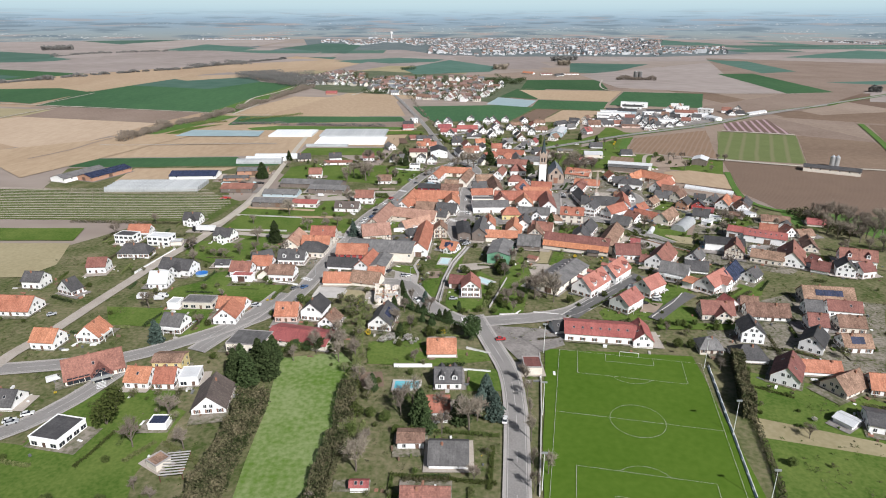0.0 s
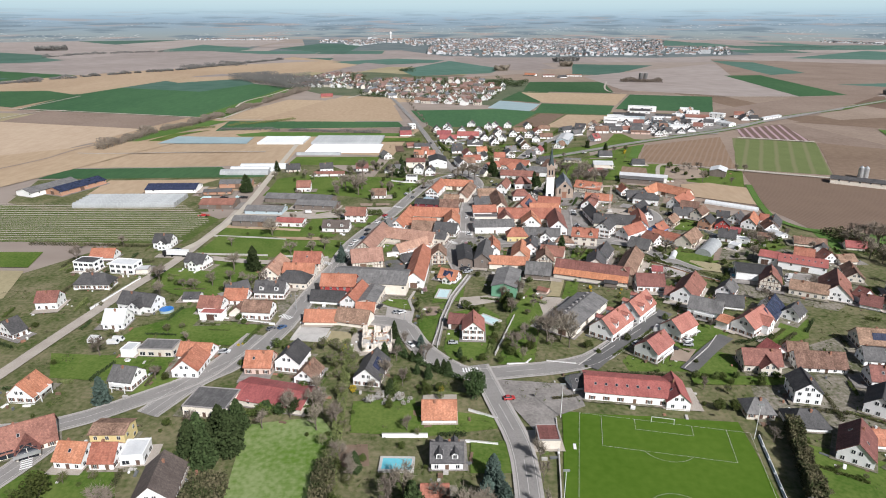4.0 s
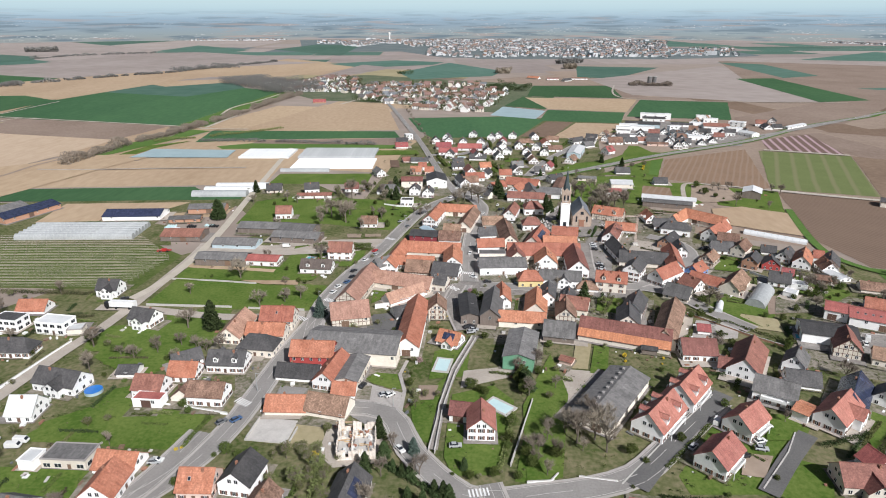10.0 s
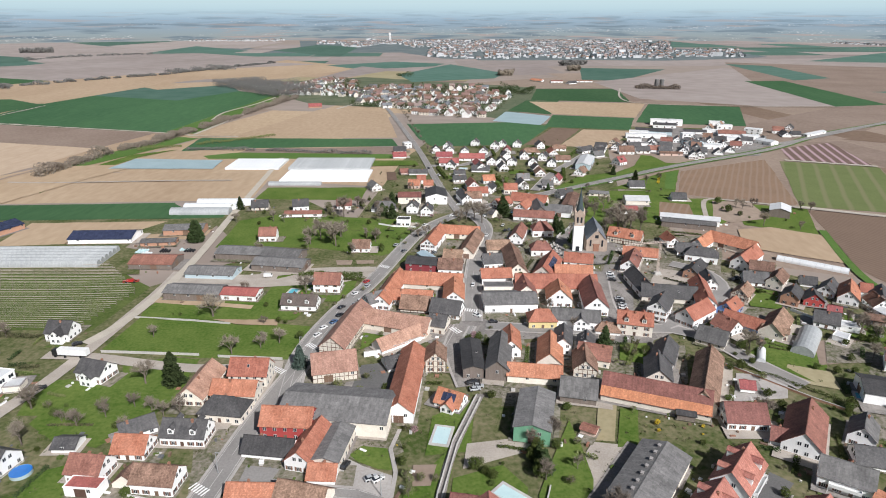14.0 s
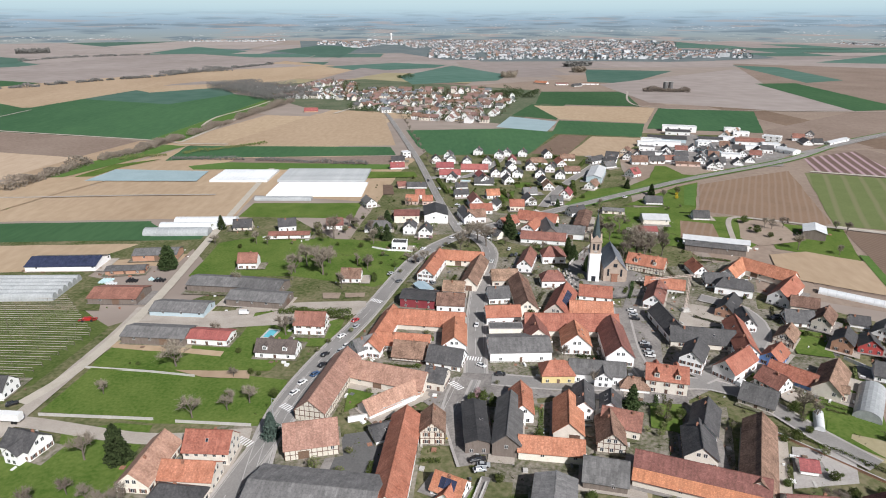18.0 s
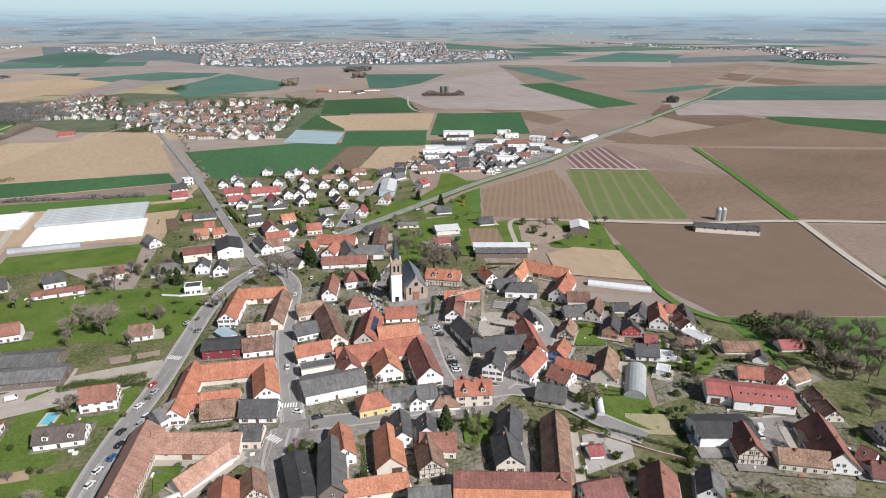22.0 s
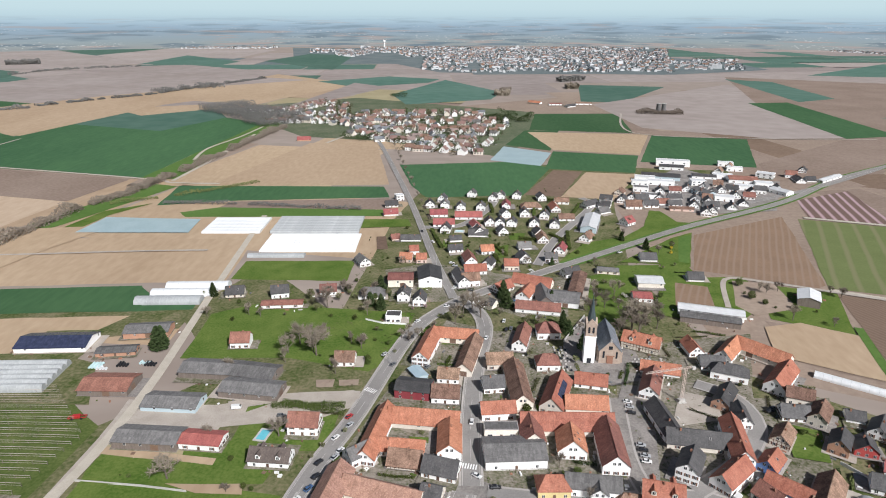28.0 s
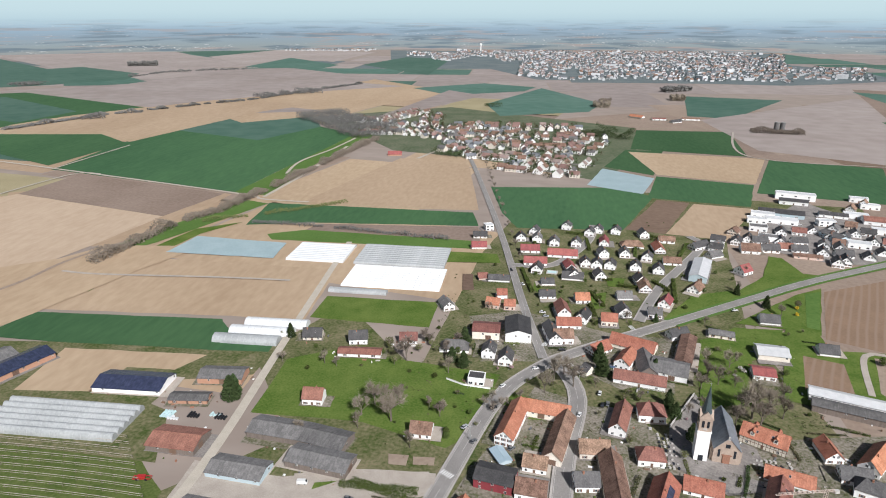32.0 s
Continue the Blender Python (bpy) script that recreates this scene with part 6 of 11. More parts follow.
# ---- drives, terraces and paved edges round the houses ----
def aprons():
    v, f, idx = [], [], []
    rnd = random.Random(4)
    for x, y, L, W, turn in FOOT:
        z = LAYER[0] + 0.004 + 0.00004 * len(f)
        c, s = math.cos(radians(turn)), math.sin(radians(turn))
        a0, a1, b0, b1 = (rnd.uniform(0.3, 1.8) for _ in range(4))
        grow = rnd.choice((0, 1, 2, 3))
        a0, a1, b0, b1 = (q + (rnd.uniform(1.5, 5) if k == grow else 0) for k, q in enumerate((a0, a1, b0, b1)))
        n = len(v)
        for px, py in ((-L / 2 - a0, -W / 2 - b0), (L / 2 + a1, -W / 2 - b0 * 0.8), (L / 2 + a1 * 0.9, W / 2 + b1), (-L / 2 - a0, W / 2 + b1)):
            v.append((x + c * px - s * py, y + s * px + c * py, z))
        f.append((n, n + 1, n + 2, n + 3))
        idx.append(rnd.choice((0, 1, 2, 2)))
    LAYER[0] += 0.022
    return mesh_from("paving", v, f, [M_PAVE, M_DRIVE, M_YARD], idx)


tagged(new("paving", aprons()), "paved terraces, drives and gravel edges round the houses", "", "", "structure")

# ---- roads and lanes ----
ribbon("verge", M_CROP_L, 12.5, (84, 647), (147, 696), (208, 742), (331, 824), (442, 923), (582, 1019), (649, 1075), (1072, 1398), label="grassy verge of the country road")
ribbon("pavement", M_SIDEWALK, 9.5, (-57.3, 329.9), (-61.8, 376.8), (-55.2, 417.2), (-43.1, 457.0), (-24, 535), (-3, 573), (23, 599), (84, 647), label="pale pavement edging the road")
ribbon("road", M_ASPHALT, 7.5, (-57.3, 329.9), (-61.8, 376.8), (-55.2, 417.2), (-43.1, 457.0), (-24, 535), (-3, 573), (23, 599), (84, 647), (147, 696), (208, 742), (331, 824), (442, 923), (582, 1019), label="grey asphalt main road with verges")
ribbon("pavement", M_SIDEWALK, 10, (4, 581), (13, 574), (20, 546), (13.0, 497.0), (10.0, 453.3), (9.4, 411.1), label="pale pavement edging the road")
ribbon("road", M_ASPHALT, 8, (4, 581), (13, 574), (20, 546), (13.0, 497.0), (10.0, 453.3), (9.4, 411.1), label="grey asphalt village street")
ribbon("road", M_ASPHALT, 6.2, (1, 586), (-16, 666), (-42, 806), (-80, 984), (-113, 1129), (-150, 1258), label="straight grey road to the next village")
ribbon("pavement", M_SIDEWALK, 10, (6.6, 407.3), (0.9, 385.2), label="pale pavement edging the road")
ribbon("road", M_ASPHALT, 8, (6.6, 407.3), (0.9, 385.2), label="grey asphalt curved street")
ribbon("pavement", M_SIDEWALK, 9.5, (-54.0, 405.5), (-65.5, 341.3), (-72.1, 285.9), (-81.3, 259.6), (-92.2, 245.2), (-101.0, 223.8), label="pale pavement edging the road")
ribbon("road", M_ASPHALT, 7.5, (-54.0, 405.5), (-65.5, 341.3), (-72.1, 285.9), (-81.3, 259.6), (-92.2, 245.2), (-101.0, 223.8), label="grey main road between houses")
ribbon("pavement", M_SIDEWALK, 9.5, (-81.2, 281.9), (-90.7, 251.0), (-108.5, 232.1), (-127.6, 217.6), (-151.4, 211.2), (-183.2, 205.2), label="pale pavement edging the road")
ribbon("road", M_ASPHALT, 7.5, (-81.2, 281.9), (-90.7, 251.0), (-108.5, 232.1), (-127.6, 217.6), (-151.4, 211.2), (-183.2, 205.2), label="grey asphalt road with pale lines")
ribbon("pavement", M_SIDEWALK, 9, (-124.3, 209.1), (-130.7, 187.9), (-139.1, 172.9), (-150.3, 162.3), label="pale pavement edging the road")
ribbon("road", M_ASPHALT, 7, (-124.3, 209.1), (-130.7, 187.9), (-139.1, 172.9), (-150.3, 162.3), label="grey side street")
ribbon("lane", M_DRIVE, 6, (-150.3, 441.1), (-153.9, 364.8), (-159.9, 330.3), (-166.5, 276.0), (-170.6, 237.8), (-174.6, 218.3), (-174.5, 193.8), label="grey lane past new houses")
ribbon("lane", M_LANE, 5, (-157.4, 384.9), (-151.3, 405.6), (-149.2, 439.9), (-150.9, 487.9), (-159, 570), (-169, 677), (-177, 765), label="pale farm lane")
ribbon("lane", M_DRIVE, 6, (-168.5, 374.7), (-147.7, 373.8), (-102.3, 366.4), (-67.6, 370.5), label="grey lane across the meadow")
ribbon("pavement", M_SIDEWALK, 10, (-39.8, 297.6), (-20.4, 294.5), (-10.6, 274.7), (1.2, 259.4), (11.7, 253.2), (30.9, 256.3), (45.2, 259.4), (58.9, 265.2), (71.3, 277.2), (98.6, 305.6), label="pale pavement edging the road")
ribbon("road", M_ASPHALT, 8, (-39.8, 297.6), (-20.4, 294.5), (-10.6, 274.7), (1.2, 259.4), (11.7, 253.2), (30.9, 256.3), (45.2, 259.4), (58.9, 265.2), (71.3, 277.2), (98.6, 305.6), label="curved asphalt street round the gardens")
ribbon("pavement", M_SIDEWALK, 8.5, (13.8, 259.8), (20.5, 233.7), (26.0, 211.7), (26.9, 189.3), (25.5, 164.9), (22.6, 128.8), label="pale pavement edging the road")
ribbon("road", M_ASPHALT, 6.5, (13.8, 259.8), (20.5, 233.7), (26.0, 211.7), (26.9, 189.3), (25.5, 164.9), (22.6, 128.8), label="asphalt street along the football pitch")
ribbon("lane", M_ASPHALT_D, 7, (57.5, 259.7), (77.0, 283.7), (102.2, 309.7), label="dark grey cul-de-sac between new houses")
ribbon("lane", M_ASPHALT_D, 6, (95.1, 258.3), (109.9, 275.3), (120.9, 286.6), label="dark paved lane between houses")
ribbon("lane", M_PAVE, 3, (11.7, 351.7), (2.0, 319.3), (-1.8, 295.1), (-3.4, 274.9), label="narrow walled footpath")
ribbon("pavement", M_SIDEWALK, 9, (15.5, 407.3), (43.4, 404.4), (71.4, 405.4), (99.5, 406.4), (114.0, 396.0), (124.4, 377.1), (135.0, 361.1), label="pale pavement edging the street")
ribbon("street", M_ASPHALT, 7, (15.5, 407.3), (43.4, 404.4), (71.4, 405.4), (99.5, 406.4), (114.0, 396.0), (124.4, 377.1), (135.0, 361.1), label="grey village street between old farms")
ribbon("pavement", M_SIDEWALK, 9, (96.5, 410.1), (121.1, 427.6), (138.9, 452.4), (138.1, 475.0), (123.5, 487.1), label="pale pavement edging the street")
ribbon("street", M_ASPHALT, 7, (96.5, 410.1), (121.1, 427.6), (138.9, 452.4), (138.1, 475.0), (123.5, 487.1), label="grey curved village street")
ribbon("pavement", M_SIDEWALK, 8, (4.5, 407.0), (0.5, 388.6), (2.7, 372.9), (6.4, 356.7), label="pale pavement edging the street")
ribbon("street", M_PAVE, 6, (4.5, 407.0), (0.5, 388.6), (2.7, 372.9), (6.4, 356.7), label="grey village lane")
ribbon("pavement", M_SIDEWALK, 8, (80.8, 473.0), (75.6, 430.6), (77.9, 405.6), label="pale pavement edging the street")
ribbon("street", M_PAVE, 6, (80.8, 473.0), (75.6, 430.6), (77.9, 405.6), label="narrow village lane")
ribbon("pavement", M_SIDEWALK, 8, (-28, 734), (6, 740), (36, 801), (44, 852), label="pale pavement edging the street")
ribbon("street", M_ASPHALT, 6, (-28, 734), (6, 740), (36, 801), (44, 852), label="grey street through the new houses")
ribbon("pavement", M_SIDEWALK, 8, (63, 646), (86, 707), (134, 803), (130, 833), label="pale pavement edging the street")
ribbon("street", M_ASPHALT, 6, (63, 646), (86, 707), (134, 803), (130, 833), label="grey street past the halls")
ribbon("lane", M_LANE, 5, (256, 605), (323, 576), (405, 556), (572.8, 493.6), label="pale farm track")
ribbon("lane", M_LANE, 5, (407, 556), (373.4, 482.9), (348.3, 422.2), (322.1, 360.9), label="pale farm track")
ribbon("lane", M_CROP_L, 7, (522, 828), (467, 694), (406, 559), label="grassy field track")
ribbon("lane", M_LANE, 5, (323, 770), (397, 744), label="pale field track")
ribbon("lane", M_DRIVE, 3.5, (176, 576), (192, 622), (216, 619), (252, 604), (300, 583), label="pale field track")
ribbon("road", M_ASPHALT, 6.5, (264, 802), (417, 897), (649, 1075), (1072, 1398), (1753, 1954), (2312, 2393), label="grey country road to the horizon")
ribbon("lane", M_LANE, 5, (-320, 894), (-317, 1015), (-320, 1197), label="pale field track")
ribbon("lane", M_LANE, 5, (-191, 1127), (-155, 1222), (-110, 1159), label="pale field track")
ribbon("lane", M_DRIVE, 3.5, (318, 1443), (287, 1224), (459, 1178), (640, 1173), label="pale field track")
ribbon("lane", M_DRIVE, 7, (-105.2, 462.4), (-76.6, 470.3), (-43.8, 473.0), label="pale gravel lane to the farm yard")
ribbon("lane", M_SOIL_M, 4, (-414, 586), (-399, 632), (-396, 677), (-380, 730), label="rutted field edge")
ribbon("lane", M_DRIVE, 3, (-384, 659), (-349, 658), (-255, 668), (-195, 672), label="pale field track")
ribbon("lane", M_CROP_L, 5, (242, 550), (225.6, 490.7), (220.9, 456.4), (229.3, 435.5), (243.8, 422.8), label="green field margin")
ribbon("lane", M_LANE, 4, (-806, 1015), (-663, 980), (-363, 905), (-318, 886), (-262, 883), label="pale field track")
ribbon("lane", M_LANE, 3.5, (-629, 832), (-615, 953), (-580, 963), label="pale field track")
ribbon("lane", M_LANE, 3, (-663, 980), (-667, 1149), label="pale field track")
ribbon("lane", M_LANE, 4, (-341, 1006), (-351, 1080), (-336, 1173), (-329, 1271), label="pale track along the stream")
ROAD_Z = LAYER[0] - 0.03


def road_lines(width, fine, z):
    """Pale edge lines and a broken middle line."""
    v, f = [], []
    run = 0.0
    for p, q in zip(fine, fine[1:]):
        d = q - p
        run += d.length
        s = Vector((-d.y, d.x)).normalized()
        for off, on in ((width / 2 - 0.45, True), (-width / 2 + 0.45, True), (0.0, int(run / 5) % 2 == 0)):
            if on:
                n = len(v)
                v += [(e.x + s.x * (off + w), e.y + s.y * (off + w), z) for e, w in ((p, -0.09), (q, -0.09), (q, 0.09), (p, 0.09))]
                f.append((n, n + 1, n + 2, n + 3))
    return mesh_from("road_marking", v, f, [M_CONC])


for w, fine in AXES:
    tagged(new("road_marking", road_lines(w, fine, LAYER[0] + 0.004)), "worn white lines along the asphalt road", "", "", "structure")


# ---- football pitch ----
def at_turn(cx, cy, turn, x, y):
    c, s = math.cos(radians(turn)), math.sin(radians(turn))
    return cx + c * x - s * y, cy + s * x + c * y


def pitch_lines(cx, cy, turn, half_l, half_w):
    """White lines of the pitch, the long way along its own y axis."""
    v, f = [], []

    def seg(x0, y0, x1, y1, w=0.09):
        d = Vector((x1 - x0, y1 - y0)).normalized() * w / 2
        n = Vector((-d.y, d.x))
        q = len(v)
        for px, py in ((x0 - d.x + n.x, y0 - d.y + n.y), (x1 + d.x + n.x, y1 + d.y + n.y), (x1 + d.x - n.x, y1 + d.y - n.y), (x0 - d.x - n.x, y0 - d.y - n.y)):
            wx, wy = at_turn(cx, cy, turn, px, py)
            v.append((wx, wy, ROAD_Z + 0.04))
        f.append((q + 3, q + 2, q + 1, q))
    for s in (-1, 1):
        seg(-half_w, s * half_l, half_w, s * half_l)
        seg(s * half_w, -half_l, s * half_w, half_l)
        for w, d in ((20.15, 16.5), (9.16, 5.5)):
            seg(-w, s * half_l, -w, s * (half_l - d))
            seg(w, s * half_l, w, s * (half_l - d))
            seg(-w, s * (half_l - d), w, s * (half_l - d))
        for k in range(10):
            a0, a1 = (radians(-53 + 106 * (k + j) / 10) for j in (0, 1))
            seg(9.15 * math.sin(a0), s * (half_l - 11 - 9.15 * math.cos(a0)), 9.15 * math.sin(a1), s * (half_l - 11 - 9.15 * math.cos(a1)))
    seg(-half_w, 0, half_w, 0)
    for k in range(40):
        a0, a1 = 2 * math.pi * k / 40, 2 * math.pi * (k + 1) / 40
        seg(9.15 * math.cos(a0), 9.15 * math.sin(a0), 9.15 * math.cos(a1), 9.15 * math.sin(a1))
    tagged(new("pitch_marking", mesh_from("pitch_marking", v, f, [M_CONC])), "white painted lines of the football pitch", "", "", "structure")


PX, PY, PT = 67.6, 181.5, -10
pitch_lines(PX, PY, PT, 43.5, 27.5)
for s in (-1, 1):
    gx, gy = at_turn(PX, PY, PT, 0, s * 43.5)
    g = tagged(new("football_goal"), "white metal football goal on the pitch", "goal", "goals of the pitch")
    g.matrix_basis = pose(gx, gy, 0.7 * 0, 0, 0, PT if s > 0 else PT + 180)
    part("post", boxes("post", [(-3.72, -3.6, -0.06, 0.06, 0, 2.5)], M_WHITE), g)
    part("post", boxes("post", [(3.6, 3.72, -0.06, 0.06, 0, 2.5)], M_WHITE), g)
    part("crossbar", boxes("crossbar", [(-3.6, 3.6, -0.06, 0.06, 2.4, 2.52)], M_WHITE), g)
    part("back_frame", boxes("back_frame", [(-3.7, 3.7, 1.5, 1.58, 0, 0.08), (-3.7, -3.62, 0.06, 1.5, 0, 0.08), (3.62, 3.7, 0.06, 1.5, 0, 0.08)], M_WHITE), g)
# barrier along the touchline
bar = tagged(new("pitch_barrier"), "white rail barrier along the football pitch", "barrier")
bx, by = at_turn(PX, PY, PT, 30.2, 0)
bar.matrix_basis = pose(bx, by, 0, 0, 0, PT)
part("rail", boxes("rail", [(-0.09, 0.09, -52, 43, 0.95, 1.07)], M_WHITE), bar)
part("kerb", boxes("kerb", [(-0.4, 0.35, -52, 43, 0, 0.42)], M_WHITE), bar, "pale concrete kerb under the rail")
part("advert_board", boxes("advert_board", [(-0.03, 0.03, -52 + k * 6.4, -52 + k * 6.4 + 5.6, 0.12, 0.9) for k in range(15)], M_WHITE), bar, "plain white boards hung on the rail")
POST = boxes("post", [(-0.05, 0.05, -0.05, 0.05, 0, 1.0)], M_METAL)
for k in range(31):
    part("post", POST, bar, "", pose(0, -52 + k * 3.16, 0))
wall_y = -10


def lamp_post(x, y, h, label, mast=M_METAL):
    ob = tagged(new("floodlight_mast" if h > 9 else "street_lamp"), label, "lamp post")
    ob.matrix_basis = pose(x, y, 0)
    n = 6
    v, f = [], []
    for r, z in ((0.16, 0), (0.08, h)):
        for k in range(n):
            v.append((r * math.cos(k * math.tau / n), r * math.sin(k * math.tau / n), z))
    for k in range(n):
        f.append((k, (k + 1) % n, n + (k + 1) % n, n + k))
    part("mast", mesh_from("mast", v, f, [mast]), ob)
    part("lamp_head", boxes("lamp_head", [(-0.9, 0.9, -0.25, 0.25, h - 0.1, h + 0.35)] if h > 9 else [(-0.1, 1.2, -0.12, 0.12, h - 0.05, h + 0.12)], M_METAL), ob)
    return ob


for q in ((35.9, 184.6), (31.4, 148.1), (97.1, 175.7), (41.4, 227.3), (102.7, 217.3), (94.0, 142.9)):
    lamp_post(q[0], q[1], 13.0, "tall pale floodlight mast beside the pitch", M_WHITE)


# ---- church ----
def church(x, y, turn):
    ob = tagged(new("church"), "village church with white tower, slate spire and sandstone nave", "church")
    ob.matrix_basis = pose(x, y, 0, 0, 0, turn)
    t = 2.9
    part("tower", boxes("tower", [(-t, t, -t, t, 0, 16), (-t - 0.25, t + 0.25, -t - 0.25, t + 0.25, 15.6, 16.2)], WALL["w"]), ob, "white rendered square tower")
    bel = part("belfry", boxes("belfry", [(-t + 0.1, t - 0.1, -t + 0.1, t - 0.1, 16.2, 23), (-t - 0.2, t + 0.2, -t - 0.2, t + 0.2, 22.7, 23.2)], M_STONE), ob, "pink sandstone belfry stage")
    for k in range(4):
        for s in (-1.1, 1.1):
            part("louvre", boxes("louvre", [(s - 0.55, s + 0.55, -t + 0.02, -t + 0.12, 18.2, 21.6)], M_GLASS), bel, "", pose(0, 0, 0, 0, 0, 90 * k))
        v = [(-t, -t - 0.05, 23.2), (t, -t - 0.05, 23.2), (0, -t - 0.05, 26.4), (-t, 0, 23.2), (t, 0, 23.2), (0, 0, 26.4)]
        part("gablet", mesh_from("gablet", v, [(0, 1, 2), (0, 2, 5, 3), (2, 1, 4, 5)], [M_STONE]), bel, "", pose(0, 0, 0, 0, 0, 90 * k))
    v = [(math.cos(math.tau * (k + 0.5) / 8) * r, math.sin(math.tau * (k + 0.5) / 8) * r, z) for r, z in ((2.9, 23.2), (1.5, 29.5), (0.07, 38.5)) for k in range(8)]
    f = [(j * 8 + k, j * 8 + (k + 1) % 8, j * 8 + 8 + (k + 1) % 8, j * 8 + 8 + k) for j in range(2) for k in range(8)]
    sp = part("spire", mesh_from("spire", v, f, [M_COPPER]), ob, "steep dark slate spire")
    part("cross", boxes("cross", [(-0.06, 0.06, -0.06, 0.06, 38.3, 40.3), (-0.5, 0.5, -0.05, 0.05, 39.4, 39.55)], M_METAL), sp)
    part("tower_door", boxes("tower_door", [(-1.1, 1.1, -t - 0.06, -t + 0.02, 0, 3.4)], M_GLASS), ob, "dark arched doorway")
    part("clock", boxes("clock", [(-0.8, 0.8, -t - 0.03, -t + 0.15, 17, 17.9)], M_CONC), ob)
    # nave behind and beside the tower
    L, W, he, hr = 26, 11.5, 7.6, 14.0
    nave = part("nave", body_mesh(L, W, he, hr, M_STONE, False), ob, "pink sandstone nave with stepped gable front", pose(11.0, 11.0, 0, 0, 0, 90))
    part("nave_roof", roof_mesh(L, W, he, hr, M_NAVE, 0, 0.3, 0.2), nave, "steep blue-grey slate roof")
    part("portal", boxes("portal", [(-L / 2 - 0.35, -L / 2 - 0.02, -1.6, 1.6, 0, 4.6), (-L / 2 - 0.3, -L / 2 - 0.02, -2.2, 2.2, 4.6, 5.0)], M_BRICK), nave)
    part("gable_coping", boxes("gable_coping", [(-L / 2 - 0.25, -L / 2 - 0.02, -0.5, 0.5, hr - 1, hr + 0.7)], M_CONC), nave)
    win = boxes("lancet", [(-0.5, 0.5, -0.1, 0.1, 3, 7)], M_GLASS)
    for k in range(5):
        for s in (-1, 1):
            part("lancet_window", win, nave, "", pose(-9 + k * 4.6, s * W / 2, 0))
            part("buttress", boxes("buttress", [(-0.4, 0.4, -0.9, 0.0, 0, 6.5), (-0.4, 0.4, -0.5, 0.0, 6.5, 7.4)], M_STONE), nave, "", pose(-11.2 + k * 4.6, s * W / 2, 0, 0, 0, 0 if s < 0 else 180))
    for s in (-3.4, 3.4):
        part("lancet_window", win, nave, "", pose(-L / 2 - 0.02, s, 0.5, 0, 0, 90))
    rose = boxes("rose_window", [(-L / 2 - 0.08, -L / 2 - 0.02, -1.0, 1.0, 8.6, 10.6)], M_GLASS)
    part("rose_window", rose, nave)
    return ob


church(74.0, 509.0, -5)
tomb = boxes("gravestone", [(-0.45, 0.45, -0.1, 0.1, 0, 1.15), (-0.5, 0.5, 0.1, 2.0, 0, 0.28)], M_CONC)
tomb_d = boxes("gravestone", [(-0.4, 0.4, -0.1, 0.1, 0, 1.0), (-0.48, 0.48, 0.1, 1.9, 0, 0.3)], M_GLASS)
rnd_t = random.Random(5)
for j in range(9):
    for i in range(10):
        for ox, oy, nj in ((57.5, 498.0, 9), (97.5, 492.0, 7)):
            if j < nj and i < (4 if ox < 60 else 9) and rnd_t.random() < 0.85:
                g = new("gravestone", rnd_t.choice((tomb, tomb, tomb_d)))
                g.matrix_basis = pose(ox + i * 2.0 + rnd_t.uniform(-0.2, 0.2), oy + j * 3.0, 0.1, 0, 0, rnd_t.uniform(-4, 4))
                tagged(g, "stone grave slab with headstone in the churchyard", "grave", "graves in the churchyard")


# ---- film tunnels and greenhouses ----
def polytunnel(x, y, turn, L, W, H, spans=1, film=M_POLY, label="pale film-covered greenhouse tunnel"):
    """Arched tunnels side by side, each along its own x axis."""
    ob = tagged(new("greenhouse"), label, "greenhouse")
    ob.matrix_basis = pose(x, y, 0, 0, 0, turn)
    n = 10
    v, f = [], []
    for sx in (-L / 2, L / 2):
        for k in range(n + 1):
            a = math.pi * k / n
            v.append((sx, -math.cos(a) * W / 2, 0.6 + math.sin(a) * (H - 0.6)))
        v += [(sx, -W / 2, 0), (sx, W / 2, 0)]
    m = n + 3
    f += [(k, k + 1, m + k + 1, m + k) for k in range(n)] + [(n + 1, 0, m, m + n + 1), (n, n + 2, m + n + 2, m + n)]
    f += [tuple(range(n + 1)) + (n + 2, n + 1), tuple(reversed([m + k for k in range(n + 1)] + [m + n + 2, m + n + 1]))]
    skin = mesh_from("film_cover", v, f, [film])
    rv, rf = [], []
    for i in range(int(L / 4) + 1):
        cx = -L / 2 + i * L / max(1, int(L / 4))
        for k in range(n):
            a0, a1 = math.pi * k / n, math.pi * (k + 1) / n
            q = len(rv)
            for a in (a0, a1):
                for dx in (-0.06, 0.06):
                    rv.append((cx + dx, -math.cos(a) * (W / 2 + 0.04), 0.6 + math.sin(a) * (H - 0.56)))
            rf.append((q, q + 1, q + 3, q + 2))
    ribs = mesh_from("hoop", rv, rf, [M_METAL])
    for k in range(spans):
        c = part("film_cover", skin, ob, "", pose(0, (k - (spans - 1) / 2) * W, 0))
        tagged(part("hoop_frame", ribs, c), kind="stuff")
    return ob


polytunnel(-120, 738, 1.5, 76, 4.5, 2.5, 10, M_POLY, "grey film greenhouse block of ten spans")
polytunnel(-116, 692, 1.5, 76, 4.3, 1.35, 10, M_FILM, "bright white film cover over low beds")
polytunnel(-137, 661, 1.5, 44, 7.0, 2.6, 1, M_POLY, "low pale film tunnel before the white block")
polytunnel(-192, 735, 1.5, 50, 4.2, 2.0, 10, M_FOIL, "white film greenhouse block of ten spans")
